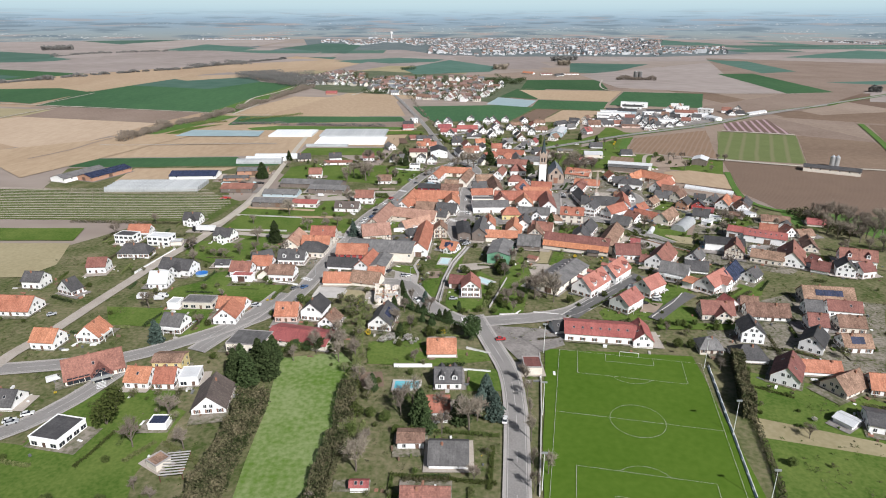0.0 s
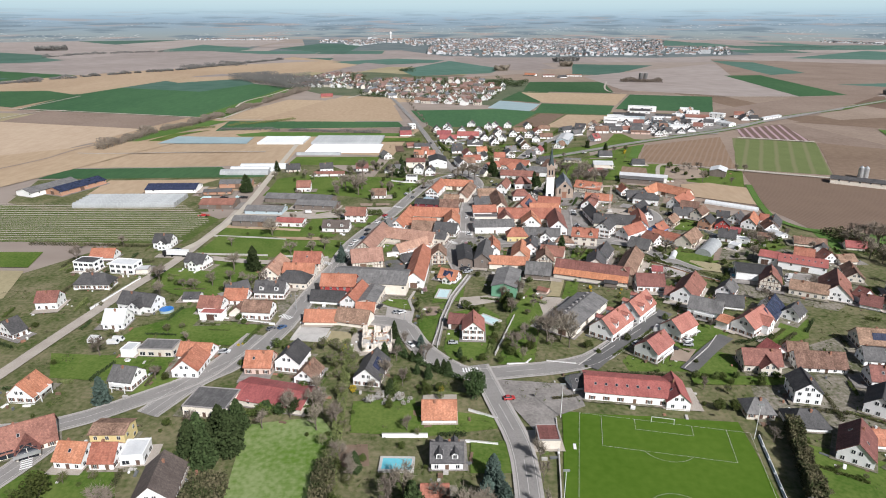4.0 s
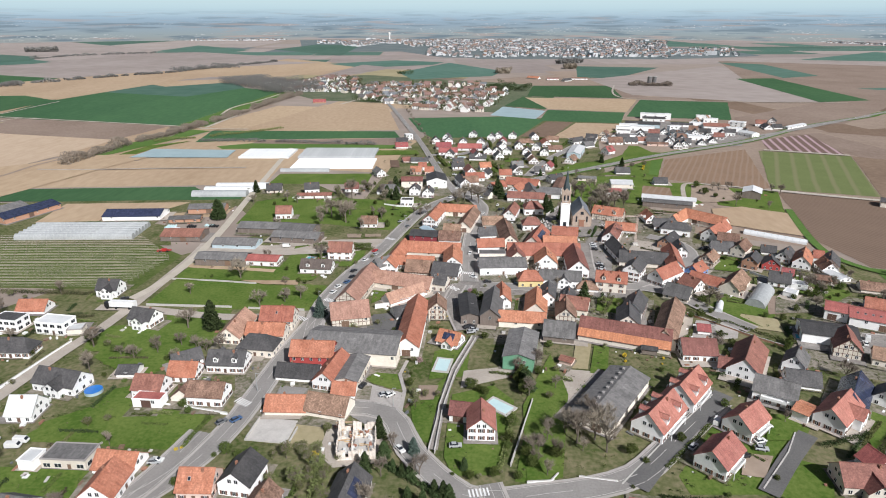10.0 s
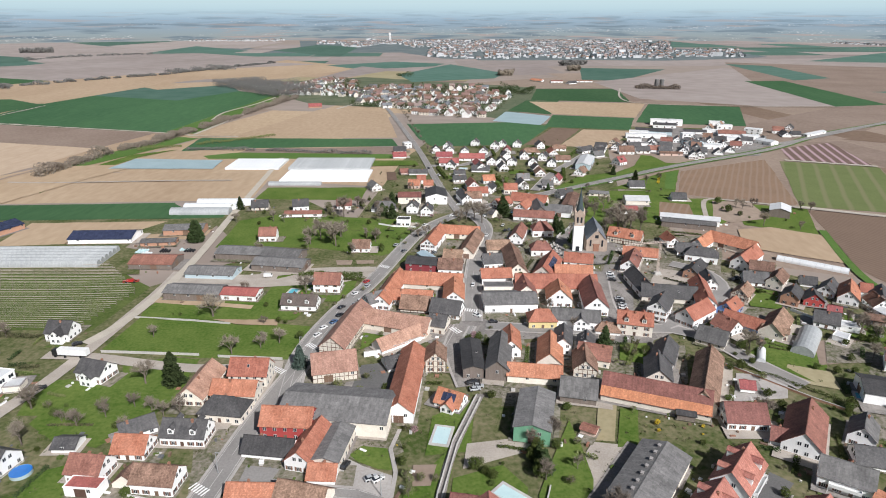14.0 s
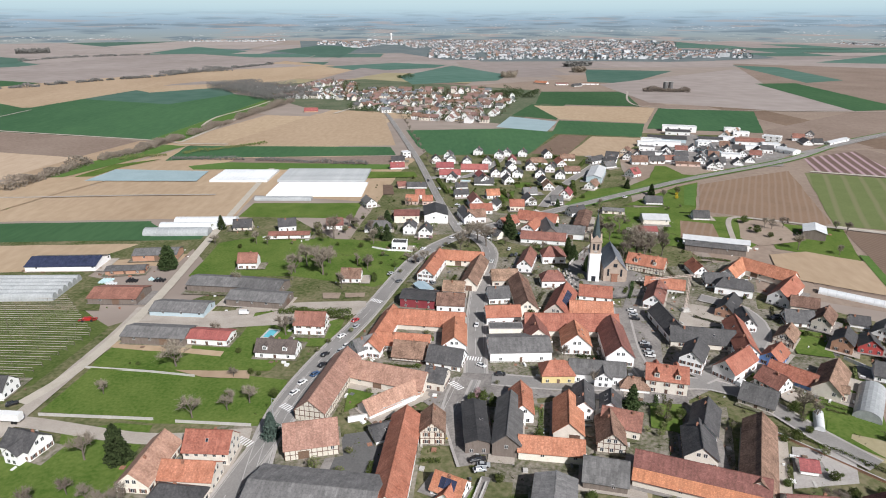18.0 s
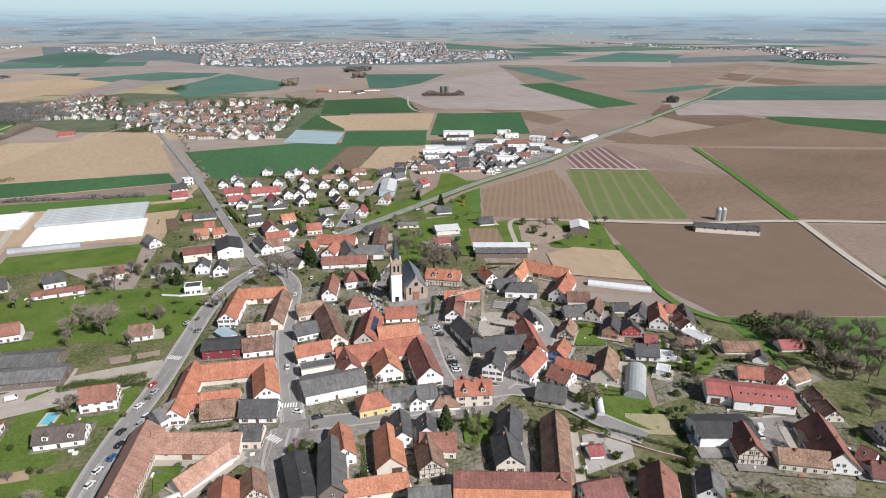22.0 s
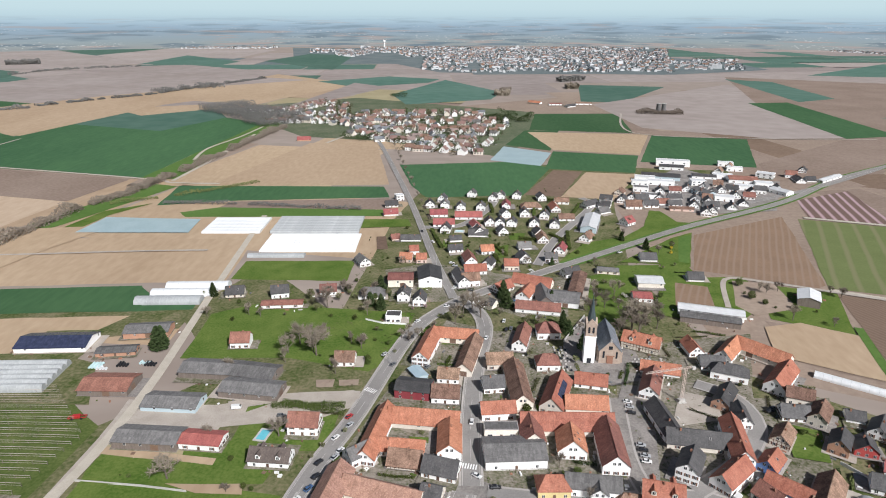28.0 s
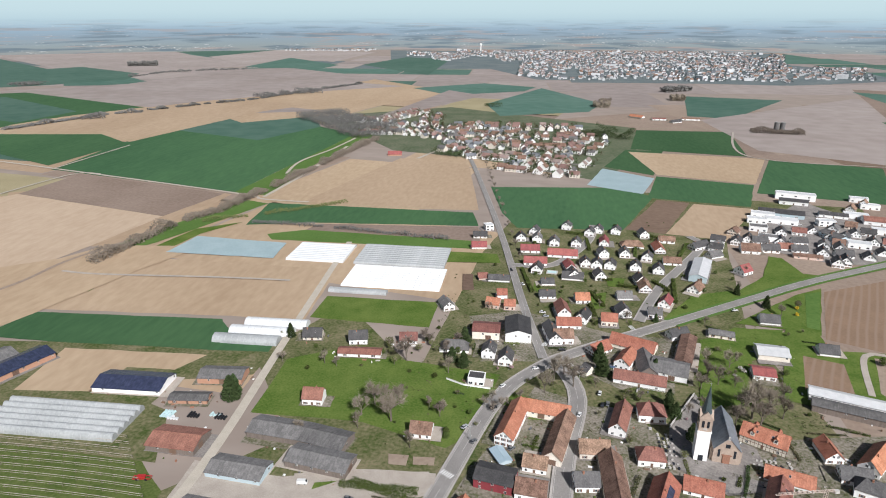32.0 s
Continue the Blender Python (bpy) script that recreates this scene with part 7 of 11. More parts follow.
for k in range(3):
    polytunnel(-184 + 5 * k, 577 + 12 * k, 3, 42, 9.5, 4.2, 1, M_FOIL if k else M_POLY, "long white film tunnel beside the green field")
patch("field", M_FOIL_B, (-326, 712), (-228, 714), (-232, 752), (-322, 756), label="long bed under bluish crop film")
polytunnel(-238, 483.5, 3, 73, 4.6, 4.0, 6, M_POLY, "large glass and film greenhouse of six spans")
polytunnel(203, 487, -34, 36, 5.5, 2.6, 1, M_FOIL, "long low white greenhouse beside the field")
house(160.5, 566.0, 38, 9.5, -17, 5.5, "z", "w", "low", "barn")
house(156.5, 556.0, 34, 8.5, -17, 5, "g", "n", "low", "barn")
polytunnel(153, 395, 55, 24, 9, 4.2, 1, M_POLY, "pale film tunnel in a kitchen garden")
polytunnel(128.6, 383.3, 65, 11, 3.4, 2.4, 1, M_FOIL, "small white film tunnel in a garden")


# ---- pools ----
def pool(x, y, turn, a, b, water, label, rim=M_CONC):
    ob = tagged(new("swimming_pool"), label, "pool")
    ob.matrix_basis = pose(x, y, ROAD_Z - 0.5, 0, 0, turn)
    e = 0.9
    part("rim", boxes("rim", [(-a / 2 - e, a / 2 + e, -b / 2 - e, -b / 2, 0, 0.62), (-a / 2 - e, a / 2 + e, b / 2, b / 2 + e, 0, 0.62), (-a / 2 - e, -a / 2, -b / 2, b / 2, 0, 0.62), (a / 2, a / 2 + e, -b / 2, b / 2, 0, 0.62)], rim), ob)
    part("water", boxes("water", [(-a / 2, a / 2, -b / 2, b / 2, 0, 0.55)], water), ob)


pool(-12.4, 201.0, 0, 9, 5, M_WATER, "bright blue swimming pool with pale stone rim")
pool(-1.9, 326.9, 80, 9, 5, M_COVER, "swimming pool under a pale turquoise cover")
pool(19.2, 299.4, -40, 9, 5, M_COVER, "pale paved terrace with covered pool")
pool(-81.9, 440.9, 80, 7, 4, M_WATER, "small turquoise swimming pool in a garden")
pool(154.5, 353.9, -20, 8, 4, M_WATER, "small blue pool beside a hall")
pool(5.0, 723.3, -5, 7, 5, M_COVER, "pale covered pool among new houses")
rp = tagged(new("round_pool"), "round blue above-ground pool on a lawn", "pool")
rp.matrix_basis = pose(-130.8, 304.7, 0)
cv = [(3.2 * math.cos(k * math.tau / 20), 3.2 * math.sin(k * math.tau / 20), z) for z in (0, 1.2) for k in range(20)]
part("side", mesh_from("side", cv, [(k, (k + 1) % 20, 20 + (k + 1) % 20, 20 + k) for k in range(20)], [M_FOIL_B]), rp)
M_BLUEC = mat("blue_pool_cover", (0.02, 0.14, 0.46), (0.03, 0.19, 0.56), 0.5, 0.4)
part("cover", mesh_from("cover", [(x * 0.99, y * 0.99, 1.12) for x, y, z in cv[:20]], [tuple(range(20))], [M_BLUEC]), rp, "blue tarpaulin cover")


# ---- far farm and shed in the fields ----
house(334.7, 553.1, 44, 12, -30, 6, "k", "c", "barn", "low")
house(231.2, 586.3, 17, 13, 64, 7, "z", "n", "low", "barn")
for q in ((348.7, 578.3), (352.1, 576.9)):
    v = [(2.2 * math.cos(k * math.tau / 14), 2.2 * math.sin(k * math.tau / 14), z) for z in (0, 9) for k in range(14)] + [(0, 0, 11)]
    s = tagged(new("silo"), "pale metal feed silo beside the field barn", "silo", "silos at the barn")
    s.matrix_basis = pose(q[0], q[1], 0)
    part("drum", mesh_from("drum", v[:28], [(k, (k + 1) % 14, 14 + (k + 1) % 14, 14 + k) for k in range(14)], [M_METAL]), s)
    part("cone_roof", mesh_from("cone_roof", v[14:], [(k, (k + 1) % 14, 14) for k in range(14)], [M_METAL]), s)
for k in range(2):
    v = [(4.4 * math.cos(a * math.tau / 16), 4.4 * math.sin(a * math.tau / 16), z) for z in (0, 17) for a in range(16)]
    s = tagged(new("silo_tower"), "tall dark round silo tower standing in a copse", "silo", "twin silo towers")
    s.matrix_basis = pose(396 + 10 * k, 1462, 0)
    part("drum", mesh_from("drum", v, [(a, (a + 1) % 16, 16 + (a + 1) % 16, 16 + a) for a in range(16)] + [tuple(range(16, 32))], [ROOF["g"]]), s)
    part("rim", boxes("rim", [(-4.6, 4.6, -0.4, 0.4, 16.6, 17.6), (-0.4, 0.4, -4.6, 4.6, 16.6, 17.6)], M_CONC), s)

# ---- business yards beyond the new houses ----
for q in ((272.6, 989.4, 40, 12, -14, 7, "z", "w", "flat"), (236.0, 919.0, 42, 16, -14, 7, "k", "l", "low"), (216.1, 911.3, 22, 10, -14, 5, "z", "w", "flat"),
          (228.0, 893.0, 30, 11, -14, 5, "z", "w", "flat"), (263.9, 967.8, 28, 12, -14, 6, "k", "w", "low"), (337.9, 988.9, 18, 9, -14, 5, "z", "w", "flat"),
          (287.3, 923.6, 26, 12, -14, 5, "k", "w", "low"), (308.4, 923.3, 22, 10, -14, 5, "z", "w", "flat"), (323.8, 905.9, 30, 18, -14, 7, "d", "w", "low"),
          (337.8, 961.7, 18, 9, -14, 5, "z", "w", "flat"), (259.6, 847.5, 24, 12, -70, 7, "g", "l", "low"),
          (205.2, 891.8, 18, 9, -10, 5, "z", "w", "flat"), (192.2, 805.0, 14, 9, 0, 7, "k", "w"), (207.9, 829.0, 12, 9, 75, 7, "k", "w"), (222.9, 828.4, 13, 9, 0, 7, "k", "w"), (206.5, 813.2, 12, 9, 0, 6, "d", "w"),
          (216.6, 809.0, 13, 9, 0, 6, "k", "w"), (188.9, 825.7, 13, 9, 0, 7, "k", "w"), (168.8, 822.2, 13, 9, 70, 7, "k", "w"), (180.6, 830.6, 12, 9, 70, 7, "k", "w"), (242.4, 824.1, 12, 9, 70, 7, "g", "w"),
          (234.5, 805.0, 12, 9, 75, 7, "k", "w"), (253.0, 818.4, 12, 9, 75, 7, "g", "w"), (249.2, 800.5, 14, 9, 0, 7, "k", "w"), (235.9, 778.0, 12, 9, 75, 8, "k", "w"), (243.5, 783.2, 12, 9, 75, 8, "k", "w"),
          (218.0, 792.2, 22, 8, -8, 4, "b", "p", "low"), (106.6, 814.3, 14, 8, 0, 6, "b", "w"), (102.6, 760.2, 14, 9, 0, 6, "b", "w"), (268.8, 799.7, 12, 9, 75, 6, "k", "w"), (285.2, 812.3, 12, 9, 75, 6, "k", "w"),
          (173, 849, 11, 9, 60, 7, "b", "c"), (217, 857, 13, 9, 76, 7, "k", "w"), (200, 835, 18, 10, -14, 5, "g", "w", "flat"), (233, 858, 12, 9, -14, 7, "d", "w"),
          (248, 866, 12, 9, 76, 7, "g", "w"), (270, 851, 10, 9, 60, 7, "k", "w"), (313, 946, 12, 9, 60, 8, "b", "w"), (199, 865, 16, 10, -14, 5, "g", "w", "flat"),
          (152, 819, 12, 9, -20, 8, "k", "w"), (146, 799, 11, 9, -20, 7, "k", "w"), (335, 969, 10, 9, 60, 8, "b", "w"), (301, 836, 11, 9, -20, 7, "d", "w"),
          (273, 829, 18, 10, -14, 5, "z", "w", "flat"), (289, 840, 11, 9, 76, 7, "g", "w"), (256, 829, 10, 9, -14, 7, "b", "w"), (258, 850, 13, 9, 60, 7, "b", "w"),
          (289, 886, 10, 9, -20, 7, "b", "c"), (339, 887, 18, 10, -14, 5, "z", "w", "flat"), (390, 930, 12, 9, -20, 8, "d", "w"), (417, 956, 11, 9, 60, 7, "k", "w"),
          (283, 862, 12, 9, 76, 7, "g", "w"), (296, 866, 12, 9, -20, 7, "k", "w"), (312, 872, 20, 10, -14, 5, "z", "w", "flat"), (270, 875, 12, 9, 60, 7, "g", "w"),
          (310, 850, 12, 9, 76, 8, "k", "w"), (345, 868, 12, 9, 76, 7, "g", "w"), (322, 858, 12, 9, -20, 8, "k", "w")):
    house(*q)


def far_tree(tv, tf, cx, cy, ht, rnd, leaves, size):
    """An uneven crown of leaf clumps for a tree that is seen from far off."""
    for _ in range(leaves):
        c = Vector((cx + rnd.gauss(0, ht * 0.22), cy + rnd.gauss(0, ht * 0.22), ht * rnd.uniform(0.12, 0.95)))
        p = Vector((rnd.gauss(0, 1), rnd.gauss(0, 1), rnd.gauss(0, 1))).normalized() * ht * size
        q = p.cross(Vector((rnd.gauss(0, 1), rnd.gauss(0, 1), rnd.gauss(0, 1)))).normalized() * ht * size * 0.8
        k = len(tv)
        tv += [tuple(c - p), tuple(c + q), tuple(c + p), tuple(c - q)]
        tf.append((k, k + 1, k + 2, k + 3))


# ---- the next village along the straight road ----
rnd_v = random.Random(21)
taken = []
streets = (((-103, 1150), (-230, 1400)), ((-100, 1160), (60, 1120)), ((-150, 1250), (70, 1210)), ((-190, 1330), (90, 1330)), ((-240, 1420), (60, 1420)), ((-330, 1330), (-200, 1330)),
           ((-60, 1090), (40, 1060)), ((-110, 1230), (-60, 1420)), ((0, 1080), (30, 1400)), ((-420, 1480), (-260, 1400)), ((-330, 1450), (-280, 1600)), ((-230, 1400), (-250, 1560)), ((-60, 1300), (-20, 1180)), ((-200, 1290), (-120, 1460)), ((40, 1190), (70, 1290)), ((-150, 1180), (-90, 1300)))


def next_village():
    """The houses of the next village, each with walls, eaves, gables and dark openings."""
    v, f, idx = [], [], []
    kinds = [WALL["w"], WALL["c"], M_VROOF, M_TOWNR, ROOF["b"], M_TOWNG, ROOF["g"], M_GLASS]
    for (ax, ay), (bx, by) in streets:
        d = math.hypot(bx - ax, by - ay)
        k = 0.0
        while k < d:
            for s in (-1, 1):
                px = ax + (bx - ax) * k / d - s * (by - ay) / d * rnd_v.uniform(10, 17)
                py = ay + (by - ay) * k / d + s * (bx - ax) / d * rnd_v.uniform(10, 17)
                if rnd_v.random() < 0.93 and all(math.hypot(px - qx, py - qy) > 12.5 for qx, qy in taken):
                    taken.append((px, py))
                    m = pose(px, py, 0, 0, 0, math.degrees(math.atan2(by - ay, bx - ax)) + rnd_v.choice((0, 90)) + rnd_v.uniform(-6, 6))
                    L, W, he = rnd_v.uniform(10, 16), rnd_v.uniform(8, 10.5), rnd_v.uniform(4, 5.6)
                    hr = he + W * 0.42
                    wl, rf = rnd_v.choice((0, 0, 0, 1)), rnd_v.choice((2, 2, 2, 3, 4, 4, 5, 5, 6))
                    for me, ix in ((body_mesh(L, W, he, hr, WALL["w"], False), wl), (roof_mesh(L, W, he, hr, ROOF["d"]), rf)):
                        n = len(v)
                        v.extend(tuple(m @ q.co) for q in me.vertices)
                        f.extend(tuple(n + q for q in p.vertices) for p in me.polygons)
                        idx.extend([ix] * len(me.polygons))
                        bpy.data.meshes.remove(me)
                    for fl in range(2):
                        for sx in (-0.3, 0.0, 0.3):
                            n = len(v)
                            for side in (-1, 1):
                                q = len(v)
                                v.extend(tuple(m @ Vector((sx * L + a, side * (W / 2 + 0.05), 1 + fl * 2.3 + b))) for a, b in ((-0.6, 0), (0.6, 0), (0.6, 1.3), (-0.6, 1.3)))
                                f.append((q, q + 1, q + 2, q + 3) if side < 0 else (q + 3, q + 2, q + 1, q))
                                idx.append(7)
            k += rnd_v.uniform(10, 15)
    return mesh_from("next_village", v, f, kinds, idx)


tagged(new("next_village", next_village()), "cluster of white and red-roofed houses of the next village", "village", "", "stuff")
for (ax, ay), (bx, by) in streets:
    ribbon("street", M_ASPHALT, 5.5, (ax, ay), ((ax + bx) / 2, (ay + by) / 2), (bx, by), label="grey street of the next village")
for label, material, share in (("dark evergreens in the gardens of the next village", M_PINE, 0.9), ("bare brown trees in the gardens of the next village", M_WILD, 2.4)):
    tv, tf = [], []
    for px, py in taken:
        for _ in range(int(share + rnd_v.random())):
            far_tree(tv, tf, px + rnd_v.uniform(-17, 17), py + rnd_v.uniform(-17, 17), rnd_v.uniform(4.5, 11), rnd_v, 26, 0.11)
    tagged(new("village_trees", mesh_from("village_trees", tv, tf, [material])), label, "trees", "", "stuff")
house(-229.8, 1148.1, 20, 12, 10, 6, "r", "q", "barn")


# ---- the distant town and the far villages ----
def far_houses(spots, seed, small=1.0):
    """Gabled houses at the given places, with paler walls and brown or slate roofs, and dark garden trees between."""
    v, f, idx = [], [], []
    tv, tf = [], []
    rnd = random.Random(seed)
    for x, y in spots:
        big = rnd.random() < 0.025
        a, b, h = (rnd.uniform(12, 26), rnd.uniform(8, 12), rnd.uniform(7, 14)) if big else (rnd.uniform(4.2, 7.0) * small, rnd.uniform(3.6, 4.8) * small, rnd.uniform(3.6, 6.2) * small)
        m = pose(x, y, 0, 0, 0, 40 * noise.noise((x / 300, y / 500, 1)) + rnd.choice((0, 90)) + rnd.uniform(-8, 8))
        n = len(v)
        pts = [(-a, -b, 0), (a, -b, 0), (a, b, 0), (-a, b, 0), (-a, -b, h), (a, -b, h), (a, b, h), (-a, b, h)]
        if big:
            f += [tuple(n + q for q in w) for w in ((0, 1, 5, 4), (1, 2, 6, 5), (2, 3, 7, 6), (3, 0, 4, 7), (4, 5, 6, 7))]
            idx += [0, 0, 0, 0, 0]
        else:
            top, e, r = h + b * 0.95, 0.5, rnd.choice((1, 1, 1, 2, 2, 3))
            pts += [(-a, 0, top), (a, 0, top), (-a - e, -b - e, h - 0.4), (a + e, -b - e, h - 0.4), (a + e, b + e, h - 0.4), (-a - e, b + e, h - 0.4), (-a - e, 0, top + 0.2), (a + e, 0, top + 0.2)]
            f += [tuple(n + q for q in w) for w in ((0, 1, 5, 4), (2, 3, 7, 6), (1, 2, 6, 9, 5), (3, 0, 4, 8, 7), (10, 11, 15, 14), (12, 13, 14, 15))]
            idx += [0, 0, 0, 0, r, r]
        v += [tuple(m @ Vector(q)) for q in pts]
        for _ in range(rnd.choice((1, 1, 2, 3))):
            far_tree(tv, tf, x + rnd.uniform(-16, 16), y + rnd.uniform(-16, 16), rnd.uniform(5, 11) * small, rnd, 9, 0.24)
    return (v, f, idx), (tv, tf)


def settlement(name, label, category, spots, seed, small=1.0):
    (v, f, idx), (tv, tf) = far_houses(spots, seed, small)
    ob = tagged(new(name), label, category, "", "stuff")
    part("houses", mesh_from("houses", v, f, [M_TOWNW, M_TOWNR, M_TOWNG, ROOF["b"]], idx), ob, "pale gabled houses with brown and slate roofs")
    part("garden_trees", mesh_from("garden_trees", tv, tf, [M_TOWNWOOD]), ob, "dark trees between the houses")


def scatter(seed, count, gap, x0, x1, y0, y1, keep):
    """Places spread over a stretch of land, no two nearer than the gap."""
    rnd, out, cells = random.Random(seed), [], {}
    tries = 0
    while len(out) < count and tries < count * 60:
        tries += 1
        x, y = rnd.uniform(x0, x1), rnd.uniform(y0, y1)
        k = (int(x // gap), int(y // gap))
        near = (cells.get((k[0] + i, k[1] + j)) for i in (-1, 0, 1) for j in (-1, 0, 1))
        if any(q and math.hypot(q[0] - x, q[1] - y) < gap for q in near) or not keep(x, y, rnd):
            continue
        cells[k] = (x, y)
        out.append((x, y))
    return out


def in_town(x, y, rnd):
    """The long ridge of houses to one side of the water tower, the dense town to the other."""
    b, q = x / y, 1865 / y
    if b < -0.05:
        return b > -0.215 and 0.43 < q < 0.53 + 0.03 * math.sin(b * 70) and (b > -0.14 or q > 0.46) and noise.noise((b * 30, q * 20, 1)) > -0.35
    if b > 0.30:
        return b < 0.40 and 0.60 < q < 0.73 and rnd.random() < 0.45
    return 0.41 + 0.3 * max(0, b - 0.16) < q < 0.765 + 0.02 * math.sin(b * 45) and noise.noise((b * 20, q * 16, 5)) > -0.42


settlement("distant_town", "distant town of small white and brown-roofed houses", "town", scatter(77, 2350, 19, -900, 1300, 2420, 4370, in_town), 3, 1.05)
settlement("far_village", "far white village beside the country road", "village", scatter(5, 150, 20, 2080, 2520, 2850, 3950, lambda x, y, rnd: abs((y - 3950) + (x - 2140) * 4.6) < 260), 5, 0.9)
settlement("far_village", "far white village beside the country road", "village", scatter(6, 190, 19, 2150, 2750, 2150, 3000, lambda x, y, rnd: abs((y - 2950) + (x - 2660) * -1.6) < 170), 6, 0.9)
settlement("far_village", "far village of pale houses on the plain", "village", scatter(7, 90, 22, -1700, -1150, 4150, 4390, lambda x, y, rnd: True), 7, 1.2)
halls = tagged(new("far_farm_halls"), "long row of far white farm halls", "farm", "", "stuff")
part("halls", boxes("halls", [(-2380 + k * 44, -2380 + k * 44 + 20 + 9 * (k % 3), 4300, 4330, 0, 8) for k in range(11)], M_TOWNW), halls)
wt = tagged(new("water_tower"), "slender white water tower above the distant town", "water tower")
wt.matrix_basis = pose(-456.7, 4239.1, 0)
for nm, prof in (("shaft", ((5, 0), (4.5, 34))), ("tank", ((4.5, 34), (7.5, 38), (7.5, 47), (5.5, 50)))):
    v = [(r * math.cos(k * math.tau / 12), r * math.sin(k * math.tau / 12), z) for r, z in prof for k in range(12)]
    part(nm, mesh_from(nm, v, [(j * 12 + k, j * 12 + (k + 1) % 12, j * 12 + 12 + (k + 1) % 12, j * 12 + 12 + k) for j in range(len(prof) - 1) for k in range(12)] + [tuple(range(len(v) - 12, len(v)))], [M_WHITE]), wt)

# ---- vineyard rows ----
for k in range(19):
    y = 474 - k * 4.3
    x0, x1 = -420, (-196 + k * 4.0 if k < 9 else -162 - (k - 9) * 0.8)
    row = tagged(new("vine_row"), "long trellis row of bare vines on wires", "vine row", "vineyard rows")
    v, f = [], []
    n = 20
    for i in range(n):
        a, b = x0 + (x1 - x0) * i / n, x0 + (x1 - x0) * (i + 1) / n
        ya, yb = y + 2.0 * math.sin(a / 40), y + 2.0 * math.sin(b / 40)
        for z, w in ((0.8, 0.02), (1.9, 0.07)):
            q = len(v)
            v += [(a, ya - w, z), (b, yb - w, z), (b, yb + w, z + 0.12), (a, ya + w, z + 0.12)]
            f.append((q, q + 1, q + 2, q + 3))
    part("trellis", mesh_from("trellis", v, f, [M_DRIVE]), row)
    v, f = [], []
    for i in range(n * 2 + 1):
        a = x0 + (x1 - x0) * i / (n * 2)
        box(a - 0.06, a + 0.06, y + 2.0 * math.sin(a / 40) - 0.06, y + 2.0 * math.sin(a / 40) + 0.06, 0, 2.0, v, f)
    tagged(part("post_line", mesh_from("post_line", v, f, [M_BARK]), row), kind="stuff")


# ---- trees and shrubs ----
def tube(v, f, p0, p1, r0, r1, n=5):
    d = (p1 - p0).normalized()
    u = d.orthogonal().normalized()
    w = d.cross(u)
    q = len(v)
    for p, r in ((p0, r0), (p1, r1)):
        for k in range(n):
            a = math.tau * k / n
            v.append(tuple(p + (u * math.cos(a) + w * math.sin(a)) * r))
    for k in range(n):
        f.append((q + k, q + (k + 1) % n, q + n + (k + 1) % n, q + n + k))


def bare_tree(seed):
    """Trunk with limbs, and a crown of fine twigs, 10 m high."""
    rnd = random.Random(seed)
    v, f, tv, tf = [], [], [], []
    tips = []

    def grow(p, d, length, r, depth):
        q = p + d * length
        tube(v, f, p, q, r, r * 0.62, 5 if depth < 2 else 3)
        if depth == 3:
            tips.append((p, q))
            return
        for k in range(4 if depth else 5):
            a = Vector((rnd.gauss(0, 1), rnd.gauss(0, 1), rnd.uniform(-0.15, 0.9))).normalized()
            grow(q if k < 2 else p + (q - p) * rnd.uniform(0.5, 0.95), (d * 0.75 + a * 0.85).normalized(), length * rnd.uniform(0.58, 0.82), r * 0.55, depth + 1)
    grow(Vector((0, 0, 0)), Vector((rnd.uniform(-0.06, 0.06), rnd.uniform(-0.06, 0.06), 1)).normalized(), 2.7, 0.24, 0)
    for p, q in tips:
        for k in range(14):
            s = p + (q - p) * rnd.random()
            e = s + ((q - p).normalized() * 0.6 + Vector((rnd.gauss(0, 0.8), rnd.gauss(0, 0.8), rnd.gauss(0.3, 0.6)))) * rnd.uniform(0.5, 1.0)
            w = Vector((rnd.gauss(0, 1), rnd.gauss(0, 1), rnd.gauss(0, 1))).normalized() * 0.042
            n = len(tv)
            tv.extend((tuple(s - w), tuple(s + w), tuple(e)))
            tf.append((n, n + 1, n + 2))
    top = max(p[2] for p in tv)
    wide = max(math.hypot(p[0], p[1]) for p in tv)
    for pts in (v, tv):
        pts[:] = [(x * 4.6 / wide, y * 4.6 / wide, z * 10 / top) for x, y, z in pts]
    return mesh_from("trunk", v, f, [M_BARK]), (tv, tf)


